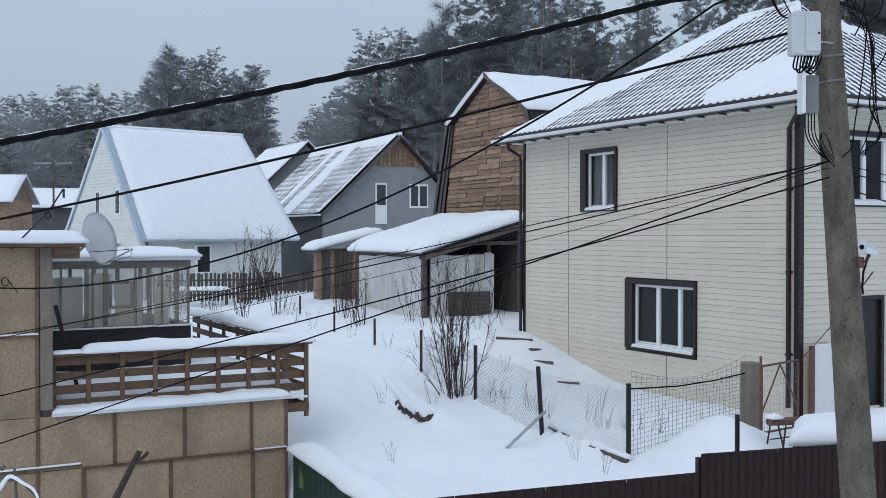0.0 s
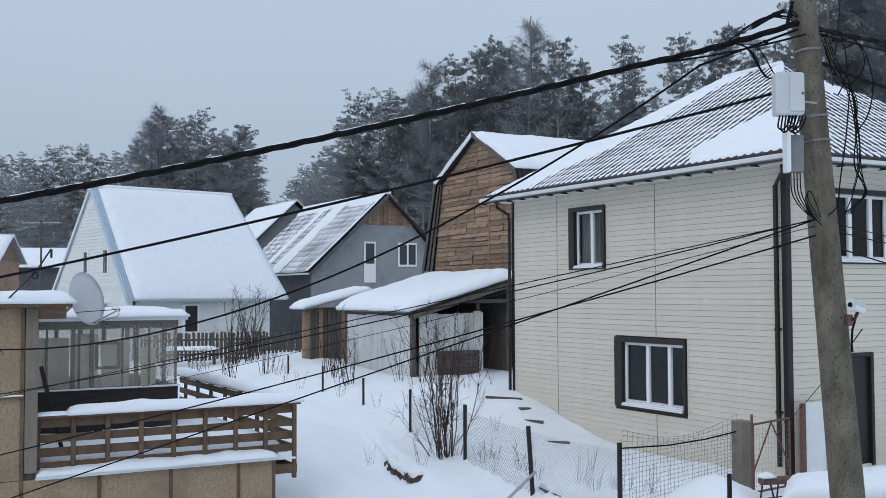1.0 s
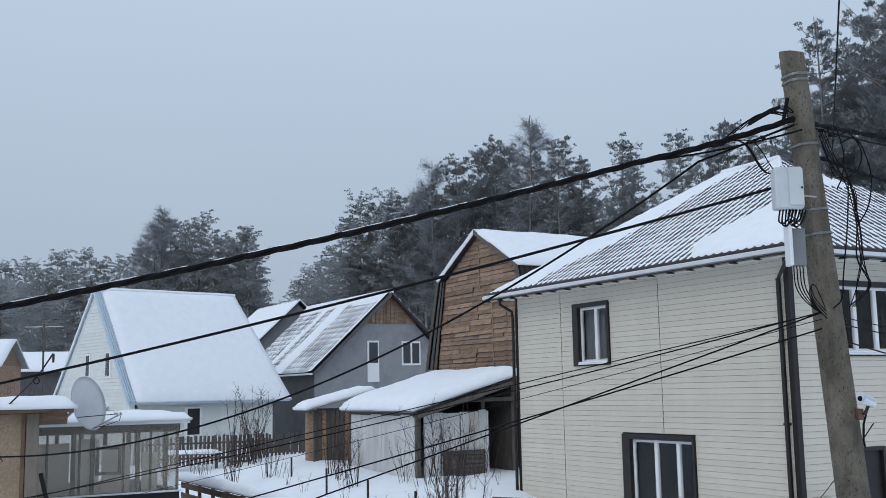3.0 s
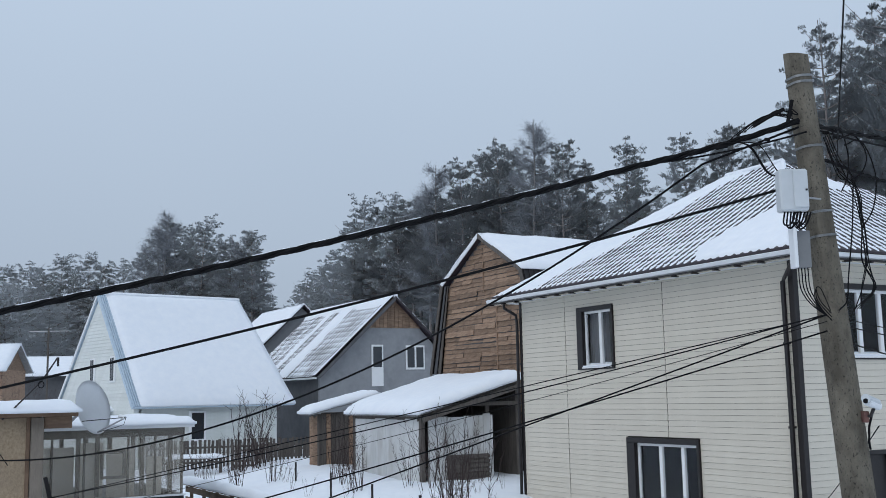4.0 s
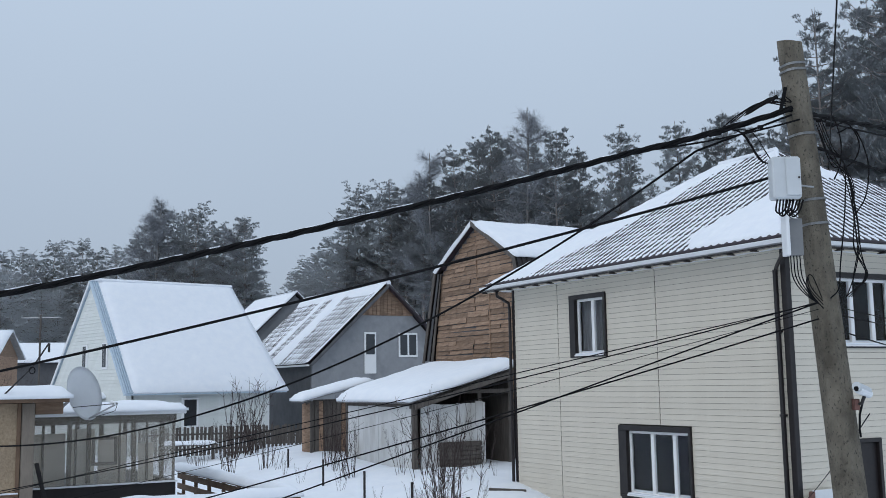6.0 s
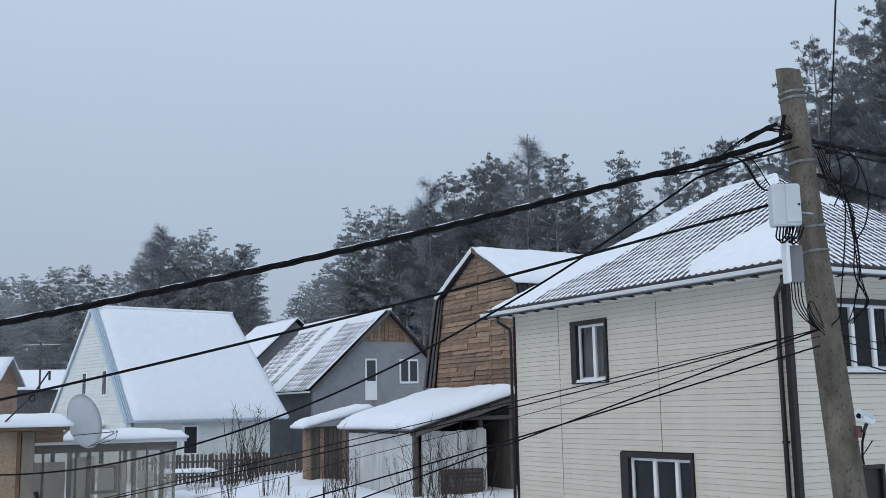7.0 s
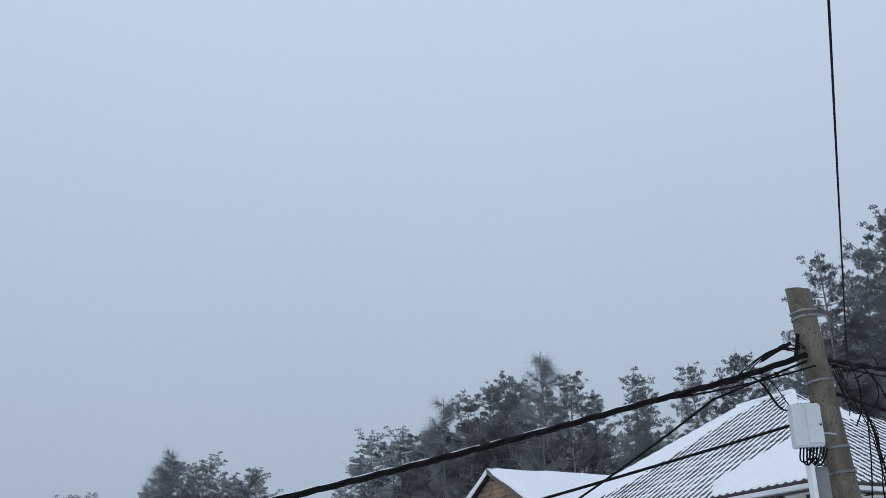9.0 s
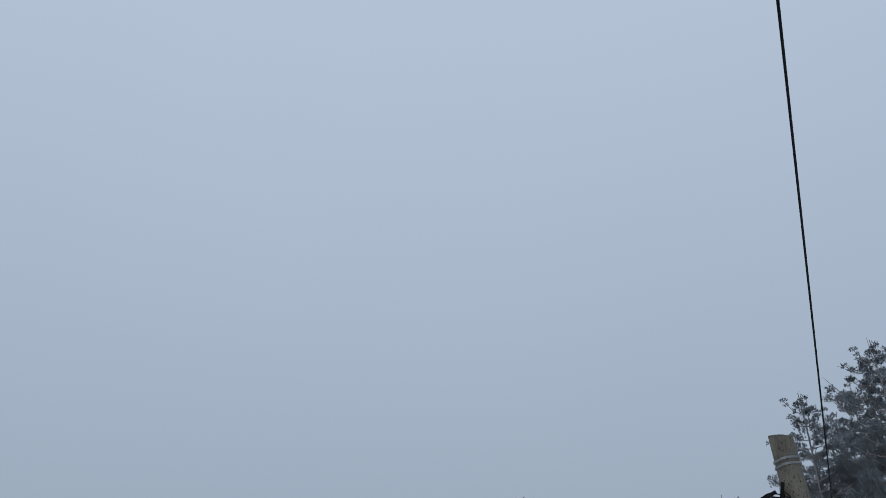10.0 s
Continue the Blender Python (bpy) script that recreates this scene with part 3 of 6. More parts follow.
# ---- the brown gambrel house ----
def gambrel_house():
    h = root("house", (7.4, 17.05, 0.8), "unfinished house with brown rough-board gable under a gambrel roof", "house")
    b, g = 17.05, 3.95
    prof = [(b - 3.1, 0.4), (b - 3.1, 4.2), (b - 2.52, 7.35), (b, 8.85), (b + 2.52, 7.35), (b + 3.1, 4.2), (b + 3.1, 0.4)]
    gable = part("wall", prism([(g, y, z) for y, z in prof], (0.15, 0, 0)), DARK_WALL, h)
    part("wall", prism([(g + 7, y, z) for y, z in prof], (0.15, 0, 0)), DARK_WALL, h)
    part("wall", box(g + 0.15, g + 7, b - 3.1, b - 2.95, 0.4, 4.2), LOG, h)
    part("wall", box(g + 0.15, g + 7, b + 2.95, b + 3.1, 0.4, 4.2), LOG, h)
    # rough boards, course by course, in bays that end at uneven joints
    z, rng = 2.4, random.Random(4)
    while z < 8.65:
        pitch = rng.choice((0.13, 0.15, 0.17, 0.19))
        w = float(np.interp(z + pitch, [0, 4.2, 7.35, 8.85], [3.08, 3.08, 2.5, 0.02]))
        if w > 0.15:
            seams = [b - 0.75 + rng.uniform(-0.04, 0.04)] if z < 6.9 else [b + 0.05]
            seams += [c + rng.uniform(-0.5, 0.5) for c in (b - 1.9, b + 0.6, b + 1.9) if rng.random() < 0.55]
            cuts = [b - w, *sorted(c for c in seams if b - w + 0.25 < c < b + w - 0.25), b + w]
            for s0, s1 in zip(cuts, cuts[1:]):
                if s1 - s0 < 0.1:
                    continue
                ob = new("board", plank_mesh(max(0.1, math.floor((s1 - s0) * 20) / 20), pitch, LOG, rng.choice((0.015, 0.025, 0.035)), rng.choice((0.008, 0.018))))
                ob.parent = gable
                ob.matrix_basis = Matrix.Translation(-AT[gable]) @ Matrix.Translation((g - 0.002 - rng.uniform(0, 0.03), s1, z)) @ Matrix.Rotation(-math.pi / 2 + rng.uniform(-0.012, 0.012), 4, "Z") @ Matrix.Rotation(rng.uniform(-0.012, 0.012), 4, "Y")
        z += pitch
    for y, z0, z1 in ((b - 0.75, 2.4, 6.9), (b + 0.05, 6.9, 8.2)):
        part("joint_strip", box(g - 0.055, g - 0.03, y - 0.03, y + 0.03, z0, z1, 0.004), LOG, gable)
    # roof sheets with snow on the upper slopes and ribbed dark sheet on the steep ones
    o, far = g - 0.25, g + 7.0
    for sgn in (-1, 1):
        e, k, t = (b + sgn * 3.64, 4.2), (b + sgn * 2.7, 7.40), (b, 8.92)
        up = part("roof_slope", prism([(o, k[0], k[1]), (o, t[0], t[1]), (o, t[0], t[1] - 0.1), (o, k[0], k[1] - 0.1)], (far - o, 0, 0)), TILE, h)
        part("roof_snow", sweep_snow([(o, k[0] + sgn * 0.04, k[1]), (far, k[0] + sgn * 0.04, k[1]), (far, t[0], t[1]), (o, t[0], t[1])], 0.13, 3, 0.25, 0.02, 0.02, 0.12), SNOW, h, "smooth snow on the roof", True)
        low = part("roof_slope", prism([(o + 0.02, e[0], e[1]), (o + 0.02, k[0], k[1] - 0.02), (o + 0.02, k[0] - sgn * 0.08, k[1] - 0.02), (o + 0.02, e[0] - sgn * 0.1, e[1])], (far - o, 0, 0)), BROWN_METAL, h, "dark steep lower roof slope")
        for i in range(12):
            x = o + 0.05 + i * 0.2
            part("rib", prism([(x, e[0] + sgn * 0.03, e[1]), (x, k[0] + sgn * 0.03, k[1] - 0.02), (x, k[0], k[1] - 0.02), (x, e[0], e[1])], (0.05, 0, 0)), BROWN_METAL, low)
        part("barge_board", prism([(o - 0.03, e[0], e[1] - 0.06), (o - 0.03, k[0], k[1]), (o - 0.03, k[0] - sgn * 0.16, k[1] - 0.06), (o - 0.03, e[0] - sgn * 0.16, e[1] - 0.06)], (0.03, 0, 0)), GREY_WOOD, h)
        part("soffit_board", prism([(o + 0.06, e[0] - sgn * 0.17, e[1]), (o + 0.06, k[0] - sgn * 0.17, k[1] - 0.06), (o + 0.06, k[0] - sgn * 0.26, k[1] - 0.06), (o + 0.06, e[0] - sgn * 0.36, e[1])], (0.03, 0, 0)), DARK_WALL, h)
        part("soffit_board", prism([(o + 0.12, e[0] - sgn * 0.37, e[1]), (o + 0.12, k[0] - sgn * 0.27, k[1] - 0.06), (o + 0.12, k[0] - sgn * 0.32, k[1] - 0.06), (o + 0.12, e[0] - sgn * 0.56, e[1])], (0.03, 0, 0)), GREY_WOOD, h)
        part("barge_board", prism([(o - 0.03, k[0], k[1] + 0.02), (o - 0.03, t[0], t[1] + 0.02), (o - 0.03, t[0], t[1] - 0.16), (o - 0.03, k[0] - sgn * 0.13, k[1] - 0.06)], (0.03, 0, 0)), WHITE_METAL if sgn > 0 else GREY_WOOD, h)


# ---- the grey house with a wooden gable peak ----
def grey_house():
    h = root("house", (7.5, 36.4, 0.8), "grey plastered house with plank gable peak and snow-striped tile roof", "house")
    a, b, e, r = 7.42, 31.36, 4.46, 8.15
    hw = 3.75
    win = (8.10, 9.12, 4.67, 5.83)
    dr = (6.29, 6.90, 3.9, 5.85)
    wl_ = bmesh.new()
    for x0, x1, z0, z1 in span_boxes(a - hw, a + hw, 0.4, 4.3, []):
        box(x0, x1, b, b + 0.2, z0, z1, bm=wl_)
    w = part("wall", wl_, PLASTER, h)
    part("wall", prism([(a - hw, b, 4.3), (a + hw, b, 4.3), (a + hw - 2.3, b, 6.65), (a - hw + 2.3, b, 6.65)], (0, 0.2, 0)), PLASTER, h)
    pk = part("gable_peak", prism([(a - 1.50, b - 0.02, 6.65), (a + 1.50, b - 0.02, 6.65), (a, b - 0.02, 8.1)], (0, 0.2, 0)), LOG, h, "brown plank gable peak")
    for i in range(-6, 7):
        x = a + i * 0.2
        part("plank", box(x - 0.09, x + 0.09, b - 0.045, b - 0.02, 6.67, 8.05 - abs(x - a) * 0.97 - 0.1), LOG, pk)
    # side and back walls are coloured darker than the front
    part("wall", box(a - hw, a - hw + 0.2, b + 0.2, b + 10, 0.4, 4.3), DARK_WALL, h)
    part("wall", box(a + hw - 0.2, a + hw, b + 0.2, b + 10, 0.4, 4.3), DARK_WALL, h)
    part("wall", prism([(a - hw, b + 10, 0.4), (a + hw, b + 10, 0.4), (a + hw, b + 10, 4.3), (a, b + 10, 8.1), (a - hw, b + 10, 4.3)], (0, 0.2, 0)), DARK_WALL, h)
    for lo, hi, z0, z1, mull, lab in ((*win, [8.61], "white window"), (*dr, [], "white balcony door with upper pane")):
        f = part("window", box(lo, hi, b - 0.05, b - 0.005, z0, z1, 0.01), WHITE_PVC, h, lab)
        edges = [lo + 0.08, *[v for mm in mull for v in (mm - 0.05, mm + 0.05)], hi - 0.08]
        zz = z0 + (0.9 if not mull else 0.1)
        for i in range(0, len(edges), 2):
            part("pane", box(edges[i], edges[i + 1], b - 0.06, b - 0.045, zz, z1 - 0.09), PANE_DARK, f)
    eL, eR = a - 4.05, a + 4.05
    b0, b1 = b - 0.4, b + 10.3
    ez = e - 0.1

    def cover(x, d, edge):
        n1 = noise.noise(Vector((x * 0.7, d * 0.7, 22)))
        n2 = noise.noise(Vector((x * 2.5, d * 0.9, 24)))
        lane = max(step(0.85, 0.45, abs(x - 4.9 + 0.3 * n1)), step(0.28, 0.12, abs(x - 6.9 + 0.2 * n1)), step(0.62, 0.3, x + 0.2 * n1), step(4.9, 5.3, d + 0.4 * n1))
        return 0.0285 + 0.010 * n2 + 0.005 * n1 + 0.07 * lane
    tiled_facet(h, (eL, b0, ez), (eL, b1, ez), (a, b0, r), (a, b1, r), cover, 0.22, 0.4)
    slab(h, "roof_plane", [(eR, b0, ez), (eR, b1, ez), (a, b1, r), (a, b0, r)], 0.06, TILE)
    fall = (r - ez) / 4.05
    for i in range(15):
        x, x1 = a + 0.27 * i, a + 0.27 * i + 0.30
        zt, z1 = r - fall * 0.27 * i, r - fall * (0.27 * i + 0.30)
        part("tile_edge", prism([(x, b0 - 0.03, zt), (x1, b0 - 0.03, z1 + 0.03), (x1, b0 - 0.03, z1 - 0.13), (x, b0 - 0.03, zt - 0.12)], (0, 0.3, 0)), TILE, h)
        if i % 4 != 2:
            part("tile_snow", prism([(x, b0 - 0.025, zt + 0.003), (x1 - 0.04, b0 - 0.025, z1 + 0.063), (x1 - 0.04, b0 - 0.025, z1 + 0.085), (x, b0 - 0.025, zt + 0.03)], (0, 0.28, 0)), SNOW, h)
    part("barge_board", prism([(eL, b0 - 0.03, ez - 0.02), (a, b0 - 0.03, r), (a, b0 - 0.03, r - 0.2), (eL + 0.15, b0 - 0.03, ez - 0.08)], (0, 0.04, 0)), DARK_WALL, h)
    part("gutter", box(eL - 0.1, eL, b0, b1, ez - 0.1, ez - 0.02, 0.01), WHITE_METAL, h)
    part("ridge_snow", tube([(a, b0, r + 0.05), (a, b1, r + 0.05)], 0.12, sides=8), SNOW, h)


# ---- the pale house with the great snowy roof ----
def pale_house():
    m = pose(-11.9, 41.0, 0, 0, 0, 40)
    h = root("house", (3.4, 3.9, 0.8), "pale sided house under a steep roof deep in snow", "house", m=m)
    L_, ez, rz, half = 6.9, 3.19, 7.93, 3.9
    g = part("wall", prism([(0.1, 0.22, 0.4), (0.1, 8.2, 0.4), (0.1, 8.2, 3.3), (0.1, 3.9, 7.80), (0.1, 0.22, 3.2)], (0.2, 0, 0)), SIDING_PALE, h)
    z = 0.8
    while z < 7.6:
        lo, hi = (0.22, 8.2) if z + 0.14 < 3.2 else (0.24 + (z + 0.14 - 3.2) * 0.80, 8.2 - max(0.0, z + 0.14 - 3.3) * 0.95)
        if hi - lo > 0.2:
            ob = new("plank", plank_mesh(round(hi - lo, 2), 0.14, SIDING_PALE, 0.02))
            ob.parent = g
            ob.matrix_basis = Matrix.Translation(-AT[g]) @ Matrix.Translation((0.099, hi, z)) @ Matrix.Rotation(-math.pi / 2, 4, "Z")
        z += 0.14
    fr = part("wall", box(0.7, L_ - 0.2, 0.5, 0.7, 0.4, 3.2), SIDING_PALE, h)
    z = 0.8
    while z < 3.1:
        ob = new("plank", plank_mesh(L_ - 0.72, 0.14, SIDING_PALE, 0.02))
        ob.parent = fr
        ob.matrix_basis = Matrix.Translation(-AT[fr]) @ Matrix.Translation((0.51, 0.499, z))
        z += 0.14
    part("wall", box(L_ - 0.4, L_ - 0.2, 0.7, 7.1, 0.4, 3.2), SIDING_PALE, h)
    part("wall", box(0.7, L_ - 0.2, 7.1, 7.3, 0.4, 3.2), SIDING_PALE, h)
    part("wall", prism([(L_ - 0.4, 0.5, 3.2), (L_ - 0.4, 7.3, 3.2), (L_ - 0.4, 3.9, 7.6)], (0.2, 0, 0)), SIDING_PALE, h)
    for y0, y1, z0, z1 in ((2.05, 2.55, 4.2, 5.27), (4.15, 4.62, 4.25, 5.25)):
        w = part("window", box(0.03, 0.1, y0, y1, z0, z1, 0.01), WHITE_PVC, h, "narrow white gable window")
        part("pane", box(0.015, 0.03, y0 + 0.10, y1 - 0.22, z0 + 0.07, z1 - 0.07), PANE_DARK, w)
        part("pane", box(0.015, 0.03, y1 - 0.17, y1 - 0.07, z0 + 0.07, z1 - 0.07), PANE_DARK, w)
    d = part("window", box(2.55, 3.30, 0.42, 0.5, 1.75, 2.98, 0.01), WHITE_PVC, h, "white window under the eaves")
    part("pane", box(2.66, 3.20, 0.405, 0.42, 1.85, 2.90), PANE_DARK, d)
    for sgn in (-1, 1):
        y_e = 0.1 if sgn < 0 else 8.45
        rs = part("roof_slope", prism([(0, y_e, ez), (L_ + 0.45, y_e, ez), (L_ - 0.24, half, rz), (0, half, rz)], (0, 0, -0.07)), BLUE_METAL, h, "pale blue ribbed roof sheet")
        if sgn < 0:
            for i in range(4):
                x = 0.01 + i * 0.09
                part("rib", prism([(x, y_e, ez + 0.01), (x, half, rz + 0.01), (x, half, rz + 0.05), (x, y_e - 0.03, ez + 0.04)], (0.05, 0, 0)), BLUE_METAL, rs)
        lo = 0.34 if sgn < 0 else 0.1
        part("roof_snow", sweep_snow([(lo, y_e, ez + 0.02), (L_ + 0.47, y_e, ez + 0.02), (L_ - 0.22, half, rz + 0.02), (lo, half, rz + 0.02)], 0.16, 9, 0.3, 0.05, 0.03, 0.3), SNOW, h, "deep smooth snow on the roof", True)
    part("ridge_cap", tube([(-0.05, half, rz + 0.05), (L_ - 0.2, half, rz + 0.05)], 0.08, sides=8), SNOW, h)
    part("barge_board", prism([(-0.03, 0.1, ez - 0.02), (-0.03, half, rz + 0.05), (-0.03, half, rz - 0.10), (-0.03, 0.2, ez - 0.08)], (0.04, 0, 0)), BLUE_METAL, h)
    part("barge_board", prism([(-0.03, 8.5, ez - 0.05), (-0.03, half, rz + 0.05), (-0.03, half, rz - 0.09), (-0.03, 8.38, ez - 0.10)], (0.04, 0, 0)), WHITE_METAL, h)
    part("porch_roof", sweep_snow([(-1.3, 2.2, 2.75), (0.45, 2.2, 3.15), (0.45, 6.8, 3.15), (-1.3, 6.8, 2.75)], 0.2, 5, 0.25), SNOW, h, "low snowy lean-to at the gable", True)
    part("porch_wall", box(-1.2, 0.45, 2.3, 6.7, 0.4, 2.7), SIDING_PALE, h)


PANE_DARK = shade("dark_window_pane", (0.02, 0.024, 0.03), (0.035, 0.04, 0.047), 2, 0.06, 0.0, specular=0.8)


def back_house():
    """Small roofs that show past the larger ones."""
    m = pose(-10.3, 58.0, 0.42, 0, 0, 28.75)
    h = root("house", (3, 3, 0.8), "small grey house under a snowy gable roof", "house", m=m)
    part("wall", box(0.3, 5.7, 0.3, 7, 0.0, 5.6), PLASTER, h)
    part("wall", prism([(0.3, 0.3, 5.6), (5.7, 0.3, 5.6), (3, 0.3, 8.1)], (0, 6.5, 0)), PLASTER, h)
    for sgn in (-1, 1):
        part("roof_slope", prism([(3 + sgn * 3.1, 0, 5.4), (3, 0, 8.3), (3, 0, 8.2), (3 + sgn * 3.0, 0, 5.35)], (0, 7.2, 0)), TILE, h)
        part("roof_snow", sweep_snow([(3 + sgn * 3.1, 0, 5.42), (3, 0, 8.32), (3, 7.2, 8.32), (3 + sgn * 3.1, 7.2, 5.42)], 0.14, 4, 0.4), SNOW, h, "snow on the roof", True)
    for k, (x, y, w, d, z, rise) in enumerate(((-30.2, 69.0, 6, 6, 5.3, 1.3), (-31.6, 56.5, 8, 5, 5.3, 1.5))):
        m2 = pose(x, y, 0, 0, 0, 12 - 6 * k)
        s = root("house", (w / 2, d / 2, 0.5), "distant small house with brown walls and snowy roof", "house", m=m2)
        part("wall", box(0.3, w - 0.3, 0.3, d - 0.3, 0.0, z), DARK_WALL if k == 0 else LOG, s)
        part("wall", prism([(0.3, 0.3, z), (0.3, d - 0.3, z), (0.3, d / 2, z + rise - 0.15)], (w - 0.6, 0, 0)), LOG, s)
        for sgn in (-1, 1):
            part("roof_slope", prism([(0, d / 2 + sgn * (d / 2 + 0.2), z - 0.1), (0, d / 2, z + rise), (0, d / 2, z + rise - 0.1), (0, d / 2 + sgn * (d / 2), z - 0.12)], (w, 0, 0)), SLATE, s)
            part("roof_snow", sweep_snow([(0, d / 2 + sgn * (d / 2 + 0.2), z - 0.08), (w, d / 2 + sgn * (d / 2 + 0.2), z - 0.08), (w, d / 2, z + rise), (0, d / 2, z + rise)], 0.15, 8, 0.4), SNOW, s, "snow on the roof", True)
        wn_ = part("window", box(w / 2 - 0.5, w / 2 + 0.5, 0.24, 0.3, 1.6, 2.7), WHITE_PVC, s)
        part("pane", box(w / 2 - 0.42, w / 2 + 0.42, 0.225, 0.24, 1.68, 2.62), PANE_DARK, wn_)


cream_house()
gambrel_house()
grey_house()
pale_house()
back_house()


# ---- sheds between the houses ----
def big_shed():
    h = root("shed", (1.5, 16.5, 1.0), "low lean-to shed of whitewashed sheets under deep snow", "shed")
    a0, a1, b0, b1 = -0.22, 3.2, 13.93, 18.7
    zl, zh = 2.90, 3.90
    fr = part("wall", box(a0 + 0.02, a0 + 0.05, b0 + 0.1, b1, 0.3, zl - 0.25), GREY_WOOD, h)
    b = b0 + 0.16
    rng = random.Random(2)
    while b < b1 - 0.2:
        w = rng.uniform(0.5, 0.95)
        part("sheet", box(a0 - 0.02 - rng.uniform(0, 0.02), a0 + 0.018, b, min(b + w - 0.015, b1), 0.4, zl - 0.16 - rng.uniform(0, 0.06), 0.004), SHED_SHEET, fr)
        b += w
    for b in (b0 + 0.06, b1):
        part("post", box(a0 - 0.06, a0 + 0.08, b - 0.07, b + 0.07, 0.2, zl - 0.03, 0.01), GREY_WOOD, h)
    side = part("wall", box(a0 + 0.25, 2.08, b0 + 0.06, b0 + 0.09, 0.6, 2.75), GREY_WOOD, h)
    x = a0 + 0.2
    while x < 2.05:
        w = rng.uniform(0.55, 0.8)
        part("sheet", box(x, min(2.12, x + w - 0.012), b0 + 0.01, b0 + 0.055, 0.75, 2.82 + rng.uniform(-0.06, 0.03), 0.004), SHED_SHEET, side)
        x += w
    part("post", box(2.02, 2.14, b0 + 0.1, b0 + 0.22, 0.3, 3.40, 0.01), GREY_WOOD, h)
    part("edge_board", box(2.12, 2.19, b0 - 0.01, b0 + 0.05, 0.7, 2.80, 0.006), SHED_SHEET, h)
    pn = part("panel", box(0.55, 1.98, b0 - 0.10, b0 - 0.07, 0.85, 1.66), GREY_WOOD, h, "dark slatted panel leaning at the shed")
    for k in range(6):
        part("slat", box(0.52, 2.0, b0 - 0.125, b0 - 0.10, 0.88 + k * 0.13, 0.97 + k * 0.13 + 0.01 * (k % 2), 0.004), GREY_WOOD, pn)
    part("beam", box(a0 + 0.3, a1, b0 - 0.1, b0 - 0.02, 3.08, 3.2, 0.006), GREY_WOOD, h)
    # near-black sheet inside the open bay, its shade put into the colour
    part("back_wall", box(2.15, 3.55, b0 + 3.0, b0 + 3.1, 0.3, 3.7), BROWN_METAL, h)
    part("back_wall", box(a1 - 0.1, a1, b0 + 0.1, b1, 0.3, zh - 0.15), GREY_WOOD, h)
    part("back_wall", box(a0, a1, b1 - 0.1, b1, 0.3, zl - 0.1), GREY_WOOD, h)
    # corrugated slate: waves run up the slope
    n = 260
    verts, faces = [], []
    for i in range(n + 1):
        y = b0 - 0.3 + (b1 - b0 + 0.5) * i / n
        wv = 0.022 * math.cos(2 * math.pi * y / 0.13)
        for x, z in ((a0 - 0.32, zl - 0.06), (a1, zh)):
            verts += [(x, y, z + wv), (x, y, z + wv - 0.012)]
    for i in range(n):
        k = i * 4
        faces += [(k, k + 2, k + 6, k + 4), (k + 1, k + 5, k + 7, k + 3), (k, k + 4, k + 5, k + 1)]
    ob = new("roof_sheet", arrays("roof_sheet", [Vector(v) - AT[h] for v in verts], faces, SLATE))
    ob.parent = h
    AT[ob] = AT[h]
    part("rafter", prism([(a0 - 0.1, b0 - 0.27, zl - 0.12), (a1, b0 - 0.27, zh - 0.12), (a1, b0 - 0.27, zh - 0.28), (a0 - 0.1, b0 - 0.27, zl - 0.26)], (0, 0.06, 0)), GREY_WOOD, h)
    part("rafter", prism([(a0 - 0.1, b0 + 0.1, zl - 0.1), (a1, b0 + 0.1, zh - 0.1), (a1, b0 + 0.1, zh - 0.26), (a0 - 0.1, b0 + 0.1, zl - 0.24)], (0, 0.06, 0)), GREY_WOOD, h)
    part("beam", box(a0 - 0.02, a0 + 0.08, b0 - 0.2, b1, zl - 0.22, zl - 0.09), GREY_WOOD, h)
    part("roof_snow", sweep_snow([(a0 - 0.33, b0 - 0.32, zl - 0.03), (a1, b0 - 0.32, zh + 0.02), (a1, b1 + 0.2, zh + 0.02), (a0 - 0.33, b1 + 0.2, zl - 0.03)], 0.33, 6, 0.12, 0.03, 0.0, 0.5), SNOW, h, "thick rounded blanket of snow", True)


